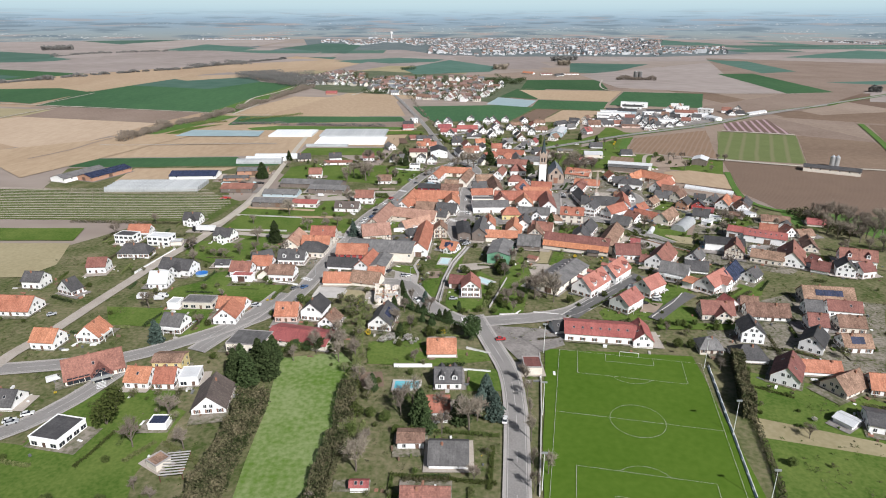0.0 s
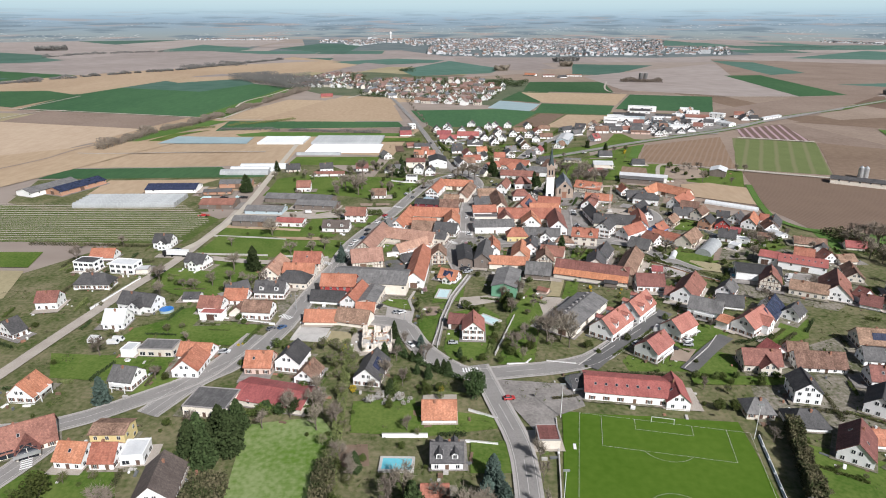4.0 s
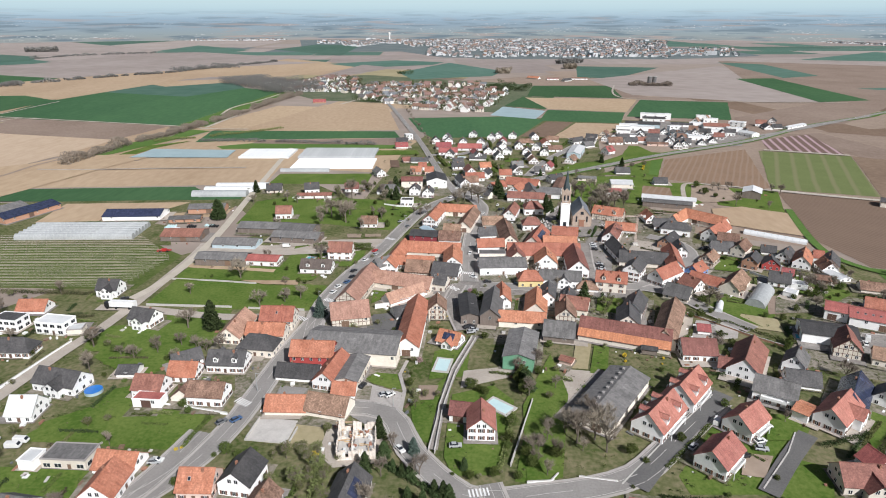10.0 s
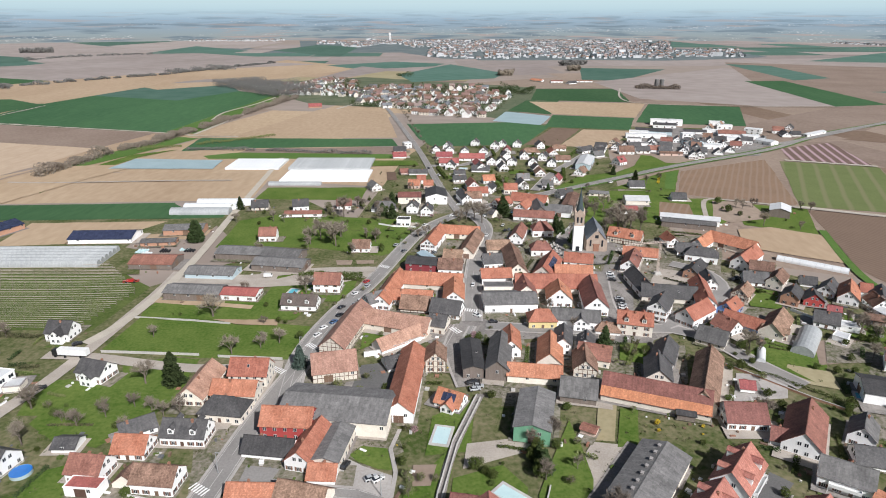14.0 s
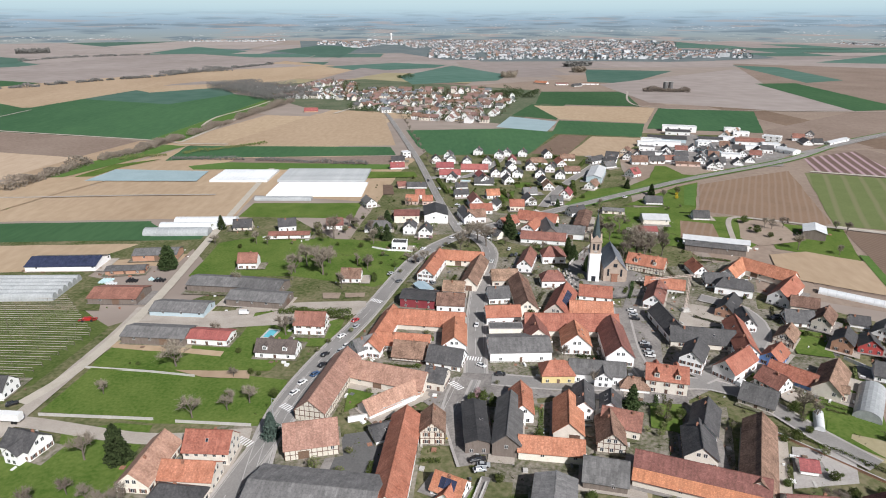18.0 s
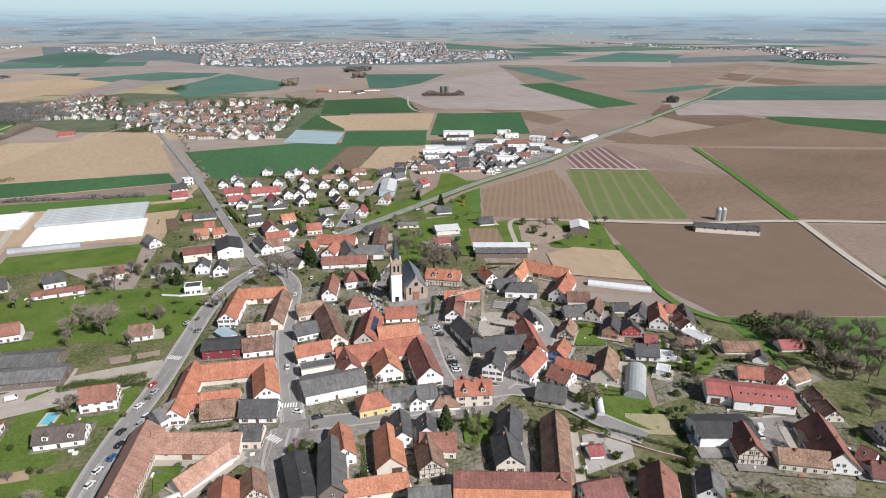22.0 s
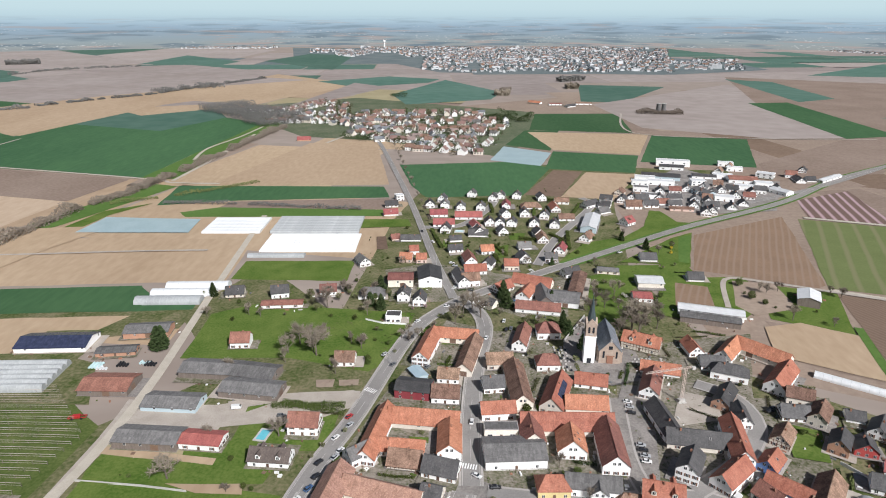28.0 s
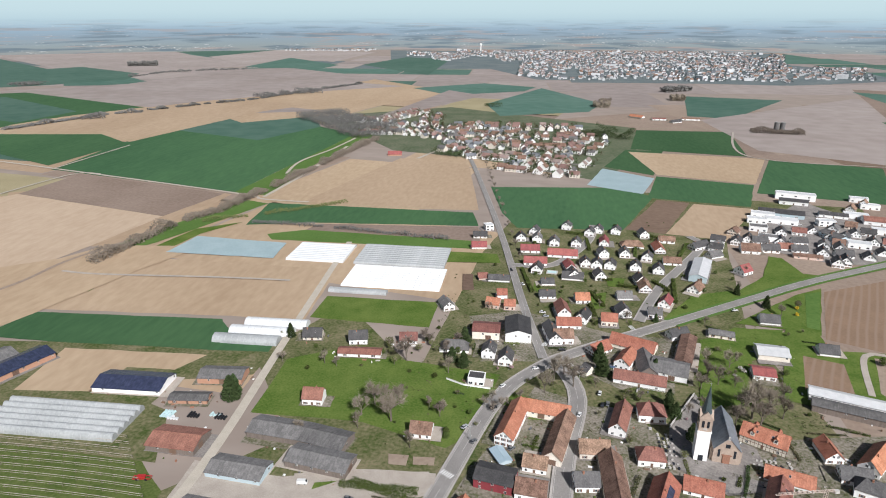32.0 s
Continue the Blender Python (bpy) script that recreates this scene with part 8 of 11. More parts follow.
def leaf_crown(seed, rx, rz, z0, count, size, shape):
    """Many small leaf clumps, uneven in outline, with gaps."""
    rnd = random.Random(seed)
    v, f = [], []
    while len(f) < count:
        u = Vector((rnd.gauss(0, 1), rnd.gauss(0, 1), rnd.gauss(0, 1))).normalized()
        r = rnd.random() ** 0.28
        lump = 0.78 + 0.34 * noise.noise(u * 2.2 + Vector((seed, 0, 0)))
        if shape == "cone":
            z = rnd.random() ** 1.35
            a = rnd.uniform(0, math.tau)
            tier = 0.72 + 0.28 * abs(math.sin(z * 19))
            rr = rx * (1 - z) ** 0.6 * rnd.uniform(0.35, 1.0) * tier * (0.85 + 0.3 * noise.noise((math.cos(a) * 1.5, math.sin(a) * 1.5, z * 4 + seed)))
            p = Vector((math.cos(a) * rr, math.sin(a) * rr, z0 + z * rz))
        else:
            p = Vector((u.x * rx * r * lump, u.y * rx * r * lump, z0 + rz * 0.5 + u.z * rz * 0.5 * r * lump))
            if noise.noise(p * 0.9 + Vector((0, seed, 3))) < -0.22:
                continue
        a = Vector((rnd.gauss(0, 1), rnd.gauss(0, 1), rnd.gauss(0, 0.7))).normalized() * size * rnd.uniform(0.6, 1.3)
        b = a.cross(Vector((rnd.gauss(0, 1), rnd.gauss(0, 1), rnd.gauss(0, 1)))).normalized() * size * rnd.uniform(0.4, 0.8)
        n = len(v)
        v += [tuple(p - a), tuple(p + b), tuple(p + a), tuple(p - b)]
        f.append((n, n + 1, n + 2, n + 3))
    return v, f


def proto_tree(kind, seed):
    kind = "bud" if kind in ("budshrub", "budtree") else kind
    if kind in ("bare", "bud", "blossom", "pinkb"):
        trunk, (tv, tf) = bare_tree(seed)
        crown_mat = {"bare": M_TWIG, "bud": M_TWIG, "blossom": M_TWIG, "pinkb": M_TWIG}[kind]
        parts = [("trunk", trunk), ("twig_crown", mesh_from("twig_crown", tv, tf, [crown_mat]))]
        if kind != "bare":
            lv, lf = leaf_crown(seed, 4.2, 7.4, 2.4, 620, 0.3, "ball")
            parts.append(("leaf_crown" if kind == "bud" else "bloom", mesh_from("leaf_crown", lv, lf, [{"bud": M_BUD, "blossom": M_BLOSSOM, "pinkb": M_PINKB}[kind]])))
        return parts
    v, f = [], []
    if kind in ("pine", "spruce"):
        tube(v, f, Vector((0, 0, 0)), Vector((0, 0, 9.2)), 0.22, 0.04, 6)
        lv, lf = leaf_crown(seed, 4.0, 9.4, 0.5, 2200, 0.42, "cone")
        return [("trunk", mesh_from("trunk", v, f, [M_BARK])), ("crown", mesh_from("crown", lv, lf, [M_PINE if kind == "pine" else M_SPRUCE]))]
    for k in range(5):
        a = k * math.tau / 5
        tube(v, f, Vector((0, 0, 0)), Vector((math.cos(a) * 2, math.sin(a) * 2, 5.5)), 0.12, 0.05, 4)
    lv, lf = leaf_crown(seed, 4.6, 9.6, 0.3, 900 if kind != "yew" else 2600, 0.42 if kind != "yew" else 0.34, "ball")
    return [("stem", mesh_from("stem", v, f, [M_BARK])), ("crown", mesh_from("crown", lv, lf, [{"yellow": M_YELLOW, "shrub": M_LEAF, "yew": M_PINE}[kind]]))]


TREE_WORDS = {"bare": ("tree", "leafless deciduous tree with grey-brown twigs", "tree"), "bud": ("tree", "deciduous tree just coming into pale leaf", "tree"),
              "budshrub": ("budding_shrub", "garden shrub just coming into pale leaf", "shrub"), "budtree": ("garden_tree", "small garden tree just coming into leaf", "tree"),
              "blossom": ("blossom_tree", "small garden tree in white blossom", "tree"), "pinkb": ("magnolia_tree", "small garden tree in pink blossom", "tree"),
              "pine": ("conifer", "dense dark green conifer in a garden", "tree"), "spruce": ("blue_spruce", "blue-grey spruce tree in a garden", "tree"),
              "yellow": ("forsythia_bush", "bright yellow flowering forsythia bush", "shrub"), "shrub": ("shrub", "rounded green garden shrub", "shrub"), "yew": ("evergreen_tree", "broad rounded dark evergreen tree", "tree")}
PROTO = {}
SEEN = {}


def tree(kind, x, y, h, wide=1.0):
    k = SEEN[kind] = SEEN.get(kind, -1) + 1
    variant = k % (4 if kind == "bare" else 3)
    rnd = random.Random(k * 7 + len(kind))
    m = pose(x, y, 0, 0, 0, rnd.uniform(0, 360)) @ Matrix.Diagonal((h / 10 * wide * rnd.uniform(0.9, 1.15), h / 10 * wide * rnd.uniform(0.9, 1.15), h / 10, 1))
    if (kind, variant) in PROTO:
        return copy_thing(PROTO[kind, variant], m)
    name, label, cat = TREE_WORDS[kind]
    ob = tagged(new(name), label, cat)
    ob.matrix_basis = m
    for nm, me in proto_tree(kind, 10 * variant + len(kind)):
        part(nm, me, ob)
    PROTO[kind, variant] = ob
    return ob




def hedge(name, label, material, w, h, *line, density=26, size=0.22, kind="", category="hedge", gaps=False):
    """A clipped or wild row of leaf clumps along a line."""
    rnd = random.Random(int(abs(line[0][0] * 13 + line[0][1])))
    v, f = [], []
    for (ax, ay), (bx, by) in zip(line, line[1:]):
        d = math.hypot(bx - ax, by - ay)
        for k in range(int(d * density)):
            t = rnd.random()
            lump = 0.75 + 0.45 * noise.noise(((ax + (bx - ax) * t) * 0.16, (ay + (by - ay) * t) * 0.16, 2))
            if gaps:
                lump = 0.62 + 1.0 * noise.noise(((ax + (bx - ax) * t) * 0.045, (ay + (by - ay) * t) * 0.045, 7))
                if lump < 0.34:
                    continue
            s, z = rnd.uniform(-0.5, 0.5) * w * (0.8 + 0.4 * lump), h * lump * rnd.random() ** 0.6
            p = Vector((ax + (bx - ax) * t - (by - ay) / d * s, ay + (by - ay) * t + (bx - ax) / d * s, z + 0.05))
            a = Vector((rnd.gauss(0, 1), rnd.gauss(0, 1), rnd.gauss(0, 1))).normalized() * size * rnd.uniform(0.7, 1.4)
            b = a.cross(Vector((rnd.gauss(0, 1), rnd.gauss(0, 1), rnd.gauss(0, 1)))).normalized() * size * rnd.uniform(0.5, 0.9)
            n = len(v)
            v += [tuple(p - a), tuple(p + b), tuple(p + a), tuple(p - b)]
            f.append((n, n + 1, n + 2, n + 3))
    return tagged(new(name, mesh_from(name, v, f, [material])), label, category, "", kind)


tree("pine", -76.1, 207.7, 13.2)
tree("pine", -70.9, 212.0, 13.2)
tree("pine", -66.8, 217.2, 12.0)
tree("pine", -65.7, 205.6, 12.0)
tree("pine", -71.4, 200.0, 10.8)
tree("pine", -77.7, 204.5, 10.8)
tree("yew", 12.2, 237.3, 13.0, 0.85)
tree("pine", -5.6, 177.9, 10.8)
tree("pine", 7.7, 179.9, 8.4)
tree("shrub", -111.2, 174.7, 10.8)
tree("shrub", -113.4, 184.4, 9.6)
tree("pine", -24.7, 198.4, 6.0)
tree("spruce", -120.5, 230.8, 10.8)
tree("spruce", 16.8, 195.3, 9.6)
tree("spruce", 19.4, 181.9, 10.8)
tree("spruce", 14.5, 184.9, 9.6)
tree("spruce", 18.1, 188.4, 9.6)
tree("bare", -96.7, 163.4, 12.6)
tree("bare", -23.8, 154.6, 14.0)
tree("bare", -40.8, 217.2, 11.2)
tree("bare", -44.2, 235.6, 11.2)
tree("bare", -9.2, 187.6, 11.2)
tree("bare", 10.5, 175.4, 11.2)
tree("bare", 13.4, 180.7, 9.8)
tree("bare", 31.6, 195.1, 8.5, 0.55)
tree("bare", 31.1, 181.3, 8.5, 0.55)
tree("bare", 30.5, 170.4, 8.5, 0.55)
tree("bare", 29.7, 157.2, 8.5, 0.55)
tree("bare", 29.1, 147.1, 8.5, 0.55)
tree("bare", 31.4, 203.1, 8.4)
tree("bare", -91.2, 177.5, 8.4)
tree("bare", -25.7, 198.4, 7.0)
tree("bare", -22.6, 163.5, 8.4)
tree("bare", -59.0, 217.5, 7.0)
tree("bare", -51.4, 224.4, 8.4)
tree("bud", -43.1, 256.9, 8.4)
tree("bud", -35.8, 235.8, 7.2)
tree("bud", -32.5, 201.2, 7.2)
tree("bud", -31.8, 217.4, 6.0)
tree("bud", -29.8, 174.1, 7.2)
tree("bud", -37.2, 209.7, 7.2)
tree("bud", -29.6, 187.6, 7.2)
tree("bud", 3.7, 245.7, 4.8)
tree("bud", 1.2, 243.0, 6.0)
tree("bud", -31.3, 171.7, 6.0)
tree("bud", -22.9, 172.0, 4.8)
tree("bud", 114.7, 202.7, 3.6)
tree("bud", 120.6, 202.1, 3.6)
tree("bud", 127.1, 198.7, 3.6)
tree("bud", 113.1, 192.0, 3.6)
for x, y, h, w in ((-112.2, 412.6, 12.0, 1.5), (-91.6, 379.0, 9.5, 1.1), (-80.6, 388.4, 5.6, 1.2), (-74.2, 388.8, 5.8, 1.2), (-131.2, 392.8, 6.4, 1.1), (-86.0, 405.6, 5.0, 1.0)):
    tree("bare", x, y, h, w)
for x, y, h in ((-66.0, 392.6, 4.6), (-80.0, 408.0, 3.0), (-76.5, 407.0, 2.6), (-132.0, 414.0, 2.6), (-128.0, 413.0, 2.2), (-90.5, 424.0, 3.4)):
    tree("shrub", x, y, h)
for x, y, h in ((-24.9, 232.6, 4.4), (-21.8, 235.2, 4.2), (-14.6, 234.2, 4.6), (-11.0, 235.4, 4.4), (-18.8, 236.4, 4.0)):
    tree("blossom", x, y, h, 1.25)
for x, y, h in ((-32.4, 240.2, 3.4), (-0.2, 241.2, 3.2), (-40.6, 268.6, 4.6), (71.7, 332.0, 4.2), (86.0, 330.6, 3.0), (-84.4, 273.4, 2.8), (-1.0, 236.0, 2.4)):
    tree("yellow", x, y, h)
for x, y, h in ((-60.4, 226.6, 5.5), (-55.6, 226.0, 5.0), (-50.6, 226.2, 5.6), (-46.0, 226.0, 4.8)):
    tree("yew", x, y, h)
for x, y, h in ((-38.4, 264.6, 6.5), (-35.4, 258.0, 6.0), (-33.6, 250.4, 6.5), (-37.2, 246.6, 5.5), (-10.8, 304.0, 5.0)):
    tree("budtree", x, y, h, 1.1)
tree("bare", -41.0, 227.5, 8.0, 1.2)
tree("blossom", -20.0, 234.4, 3.6)
tree("blossom", -11.6, 233.6, 3.6)
tree("blossom", -27.2, 234.1, 3.6)
tree("blossom", 127.3, 183.6, 4.8)
tree("blossom", -22.5, 235.3, 4.8)
tree("bud", -88.9, 176.6, 6.0)
tree("bud", -96.5, 180.6, 4.8)
tree("bud", -18.8, 143.8, 3.6)
tree("bud", -12.4, 144.0, 3.6)
tree("bud", 15.7, 164.6, 2.4)
tree("bud", -51.1, 257.8, 7.2)
tree("bud", -49.4, 269.9, 8.4)
tree("bud", -39.9, 270.2, 7.2)
tree("bud", -39.1, 283.2, 6.0)
tree("yellow", 14.3, 162.4, 1.9)
tree("yellow", -140.0, 192.3, 2.4)
tree("yellow", -12.4, 144.0, 1.8)
tree("yellow", -16.4, 321.6, 2.4)
tree("pine", -105.5, 355.5, 10.8)
tree("pine", -21.4, 281.6, 6.4, 0.8)
tree("shrub", 137.9, 346.4, 4.3)
tree("pine", 28.9, 314.9, 6.0)
tree("pine", 6.5, 266.4, 3.6)
tree("spruce", -60.1, 368.9, 9.6)
tree("spruce", -9.5, 273.2, 6.0)
tree("bare", -116.4, 355.2, 8.4)
tree("bare", -120.0, 333.5, 8.4)
tree("bare", -127.4, 328.3, 7.0)
tree("bare", -108.6, 324.1, 7.0)
tree("bare", -149.5, 337.7, 8.4)
tree("bare", 30.4, 306.7, 8.4)
tree("bare", 49.5, 282.2, 12.6)
tree("bare", 52.1, 276.0, 11.2)
tree("bare", 43.4, 280.4, 11.2)
tree("bare", 40.2, 285.2, 9.8)
tree("bare", 33.9, 281.7, 8.4)
tree("bare", 35.7, 273.1, 7.0)
tree("bare", 28.1, 272.9, 7.0)
tree("bare", 30.3, 275.9, 7.0)
tree("bare", 49.2, 291.3, 11.2)
tree("bare", 52.9, 284.6, 11.2)
tree("bare", 110.0, 340.4, 7.0)
tree("bare", -16.3, 274.5, 7.0)
tree("bare", -7.0, 263.2, 8.4)
tree("bare", -18.7, 262.8, 7.0)
tree("bare", 126.0, 389.0, 8.4)
tree("bare", 129.0, 385.7, 7.0)
tree("bare", 181.6, 405.0, 8.4)
tree("bare", 183.7, 397.7, 8.4)
tree("bud", -41.5, 267.2, 7.2)
tree("bud", -45.7, 261.4, 6.0)
tree("bud", -34.9, 261.8, 7.2)
tree("bud", -53.4, 269.8, 4.8)
tree("bud", -40.1, 273.8, 6.0)
tree("bud", -41.5, 255.4, 6.0)
tree("bud", 22.6, 288.0, 4.8)
tree("bud", 19.2, 280.3, 3.6)
tree("bud", -11.9, 306.2, 6.0)
tree("bud", -10.7, 298.5, 6.0)
tree("bud", -13.5, 312.4, 4.8)
tree("bud", -76.5, 335.8, 3.6)
tree("bud", 17.4, 263.9, 3.6)
tree("bud", 11.0, 262.3, 3.6)
tree("bud", -143.4, 278.7, 6.0)
tree("bud", -167.9, 305.6, 4.8)
tree("bud", -163.7, 307.8, 4.8)
tree("bud", -30.8, 249.5, 6.0)
tree("bud", -23.4, 246.1, 6.0)
tree("bud", 104.8, 313.8, 3.6)
tree("blossom", -111.3, 274.8, 3.0)
tree("blossom", 183.1, 405.0, 4.8)
tree("yellow", -84.3, 273.4, 3.0)
tree("yellow", -39.8, 272.3, 4.8)
tree("yellow", 158.9, 315.5, 2.4)
tree("pinkb", -11.1, 328.0, 3.6)
tree("bare", -73.5, 511.3, 14.0)
tree("bare", -88.5, 503.1, 9.8)
tree("bare", -48.9, 524.3, 7.0)
tree("bare", 7.4, 563.1, 14.0)
tree("bare", 17.9, 558.4, 12.6)
tree("bare", -52.4, 561.0, 11.2)
tree("bare", 55.2, 404.8, 7.0)
tree("bare", 2.3, 550.1, 12.6)
tree("bare", 12.9, 570.4, 11.2)
tree("bare", -23.3, 526.9, 7.0)
tree("bare", -28.5, 531.0, 7.0)
tree("bare", -105.4, 438.8, 7.0)
tree("pine", 34.6, 574.3, 9.6)
tree("pine", 65.5, 390.2, 8.5)
tree("pine", -162.7, 520.4, 9.6)
tree("pine", -48.1, 598.6, 8.4)
tree("pine", -158.3, 586.6, 8.4)
tree("pine", 66.4, 547.7, 8.4)
tree("pine", 73.4, 521.9, 7.2)
tree("pine", 64.5, 582.9, 7.2)
tree("pine", 68.3, 538.7, 7.2)
tree("budtree", -73.9, 581.5, 9.6)
tree("budtree", -85.2, 565.0, 9.6)
tree("bare", -79.1, 570.4, 12.6)
tree("bud", 74.2, 385.6, 7.2)
tree("bud", 75.7, 380.9, 6.0)
tree("bud", -10.9, 447.3, 4.8)
tree("bud", -34.6, 417.9, 3.6)
tree("bud", -29.3, 452.0, 6.0)
tree("bud", -3.4, 452.9, 4.8)
tree("bud", -54.0, 433.2, 4.8)
tree("bud", -57.2, 426.0, 3.6)
tree("bud", -46.0, 443.4, 4.8)
tree("bud", -63.1, 584.1, 7.2)
tree("bud", -67.8, 589.7, 6.0)
tree("bud", -56.5, 590.1, 7.2)
tree("bud", 125.0, 389.6, 6.0)
tree("bud", 131.7, 394.8, 4.8)
tree("bud", 122.8, 383.1, 4.8)
tree("bud", 17.5, 403.6, 3.6)
tree("bud", 14.9, 394.3, 3.6)
tree("bud", 53.4, 472.1, 3.6)
tree("pinkb", 9.7, 393.4, 4.8)
tree("pinkb", 60.0, 375.8, 6.0)
tree("pinkb", 45.0, 536.1, 6.0)
tree("pinkb", -24.8, 569.1, 4.8)
tree("yellow", -1.0, 369.9, 2.4)
tree("bare", 97.0, 574.1, 12.6)
tree("bare", 107.7, 594.1, 12.6)
tree("bare", 92.1, 579.1, 11.2)
tree("bare", 106.5, 544.2, 16.8)
tree("bare", 96.2, 535.3, 14.0)
tree("bare", 116.5, 550.8, 15.4)
tree("bare", 122.1, 546.9, 12.6)
tree("bare", 108.3, 536.1, 12.6)
tree("bare", 101.8, 546.8, 14.0)
tree("bare", -89.7, 513.7, 12.6)
tree("bare", -114.9, 492.9, 8.4)
tree("bare", 86.7, 567.8, 8.4)
tree("bare", -24.9, 535.0, 8.4)
tree("bare", -18.6, 530.9, 8.4)
tree("bare", -10.4, 540.1, 7.0)
tree("bare", -151.5, 557.0, 5.6)
tree("blossom", 114.1, 589.0, 8.4)
tree("blossom", 108.4, 584.3, 6.0)
tree("bud", 174.3, 684.7, 10.8)
tree("bud", -92.9, 584.3, 9.6)
tree("bud", -42.5, 589.4, 8.4)
tree("bud", -164.4, 586.7, 6.0)
tree("bud", -128.3, 561.0, 3.6)
tree("bud", -103.3, 558.8, 3.6)
tree("bud", -72.0, 540.3, 3.6)
tree("bud", -43.8, 539.7, 4.8)
tree("bud", 75.2, 751.5, 3.6)
tree("pine", -162.8, 516.4, 10.8)
tree("pine", -52.3, 574.1, 8.4)
tree("pine", -44.8, 569.0, 8.4)
tree("pine", 33.6, 589.0, 9.6)
tree("pine", 139.2, 703.6, 7.2)
tree("pine", 74.1, 648.1, 4.8)
tree("pine", 153.7, 683.9, 7.2)
tree("budtree", -92.4, 582.2, 10.8)
tree("bare", -69.4, 591.9, 8.4)
tree("yellow", 170.5, 673.3, 9.6)
tree("pinkb", -17.0, 570.6, 6.0)
tree("pinkb", 73.7, 537.1, 6.0)
tree("pinkb", -18.6, 776.2, 4.8)
tree("bare", 247.8, 414.2, 12.6)
tree("bare", 252.2, 409.1, 12.6)
tree("bare", 253.1, 399.0, 14.0)
tree("bare", 253.9, 389.4, 14.0)
tree("bare", 259.3, 384.3, 14.0)
tree("bare", 257.7, 373.5, 14.0)
tree("bare", 258.2, 367.9, 12.6)
tree("bare", 241.1, 374.7, 12.6)
tree("bare", 244.2, 368.2, 12.6)
tree("bare", 237.9, 381.3, 12.6)
tree("bare", 274.6, 384.3, 11.2)
tree("bare", 242.5, 403.1, 12.6)
tree("bare", 265.4, 414.2, 11.2)
tree("bare", 286.3, 385.9, 9.8)
tree("bare", 252.9, 349.9, 9.8)
tree("bare", 255.4, 346.6, 9.8)
tree("bare", 244.4, 348.7, 9.8)
tree("bare", 228.0, 346.2, 8.4)
tree("bare", 263.3, 345.9, 11.2)
tree("bare", 238.1, 406.1, 9.8)
tree("bare", 267.4, 394.6, 12.6)
tree("bare", 261.9, 400.0, 12.6)
tree("bare", 275.4, 391.5, 12.6)
tree("bare", 244.1, 397.5, 11.2)
tree("bare", 253.6, 376.3, 12.6)
tree("bare", 248.9, 364.8, 11.2)
tree("bare", -85.4, 523.9, 11.2)
tree("bare", -79.5, 524.6, 12.6)
tree("bare", -73.9, 528.7, 11.2)
tree("bare", -49.9, 519.2, 8.4)
tree("bare", 208.3, 559.7, 8.4)
tree("bare", 210.2, 599.0, 8.4)
tree("bare", 228.8, 551.7, 7.0)
tree("bare", 211.3, 392.9, 7.0)
tree("bare", 173.2, 382.2, 7.0)
tree("blossom", 188.2, 400.8, 4.8)
tree("blossom", 158.1, 372.4, 3.6)
tree("shrub", 163.6, 381.3, 3.6)
tree("shrub", 142.9, 346.0, 4.3)
tree("bare", -105.5, 337.5, 7.0)
tree("bare", -100.2, 335.0, 7.0)
tree("bare", -94.2, 335.2, 8.4)
tree("bare", -112.9, 340.0, 5.6)
tree("bare", -130.1, 330.8, 5.6)
tree("bare", -134.1, 330.7, 5.6)
tree("bare", 27.6, 323.0, 7.0)
tree("bare", 35.1, 326.7, 7.0)
tree("bare", 182.4, 415.9, 7.0)
tree("bare", 194.2, 422.0, 7.0)
tree("shrub", 12.7, 310.3, 3.6)
tree("shrub", 14.3, 307.1, 3.6)
tree("shrub", 28.0, 318.8, 4.8)
tree("shrub", 31.4, 316.1, 6.0)
tree("shrub", 28.7, 308.3, 6.0)
tree("shrub", 35.7, 321.8, 4.8)
tree("shrub", -14.0, 320.2, 3.6)
tree("shrub", -13.8, 312.1, 3.6)
tree("shrub", 122.3, 377.5, 3.6)
tree("shrub", 118.2, 384.1, 4.8)
tree("shrub", 115.9, 373.0, 4.8)
tree("shrub", 114.2, 336.2, 3.6)
tree("shrub", 121.4, 356.0, 3.6)
tree("shrub", 118.0, 354.1, 3.6)
tree("shrub", 146.3, 373.9, 3.6)
tree("shrub", 159.6, 368.1, 3.6)
tree("shrub", 103.7, 364.3, 3.6)
tree("shrub", 15.0, 390.5, 3.6)
tree("shrub", 7.4, 355.5, 3.6)
tree("shrub", -55.6, 326.3, 3.6)
tree("shrub", -113.4, 327.5, 3.6)
tree("pine", 30.2, 310.8, 7.2)
tree("shrub", 154.5, 368.8, 4.3)
tree("shrub", 152.6, 371.2, 3.6)
tree("shrub", 141.3, 343.6, 3.6)
tree("budtree", -13.9, 329.1, 4.8)
tree("budtree", -7.5, 304.7, 6.0)
tree("budtree", -2.9, 304.8, 6.0)
tree("budtree", 67.2, 375.8, 4.8)
tree("budtree", 70.8, 373.7, 4.8)
tree("budtree", 10.6, 312.8, 6.0)
tree("budtree", -26.9, 394.2, 3.6)
tree("budtree", 60.8, 377.8, 4.8)
tree("budtree", 65.7, 342.9, 4.8)
tree("budtree", 37.6, 304.9, 6.0)
tree("blossom", 184.8, 400.8, 6.0)
tree("blossom", 198.4, 420.4, 6.0)
tree("blossom", 54.2, 373.2, 4.8)
tree("shrub", -36.5, 214.5, 4.8)
tree("shrub", -33.2, 207.7, 4.8)
tree("shrub", -30.6, 198.2, 4.8)
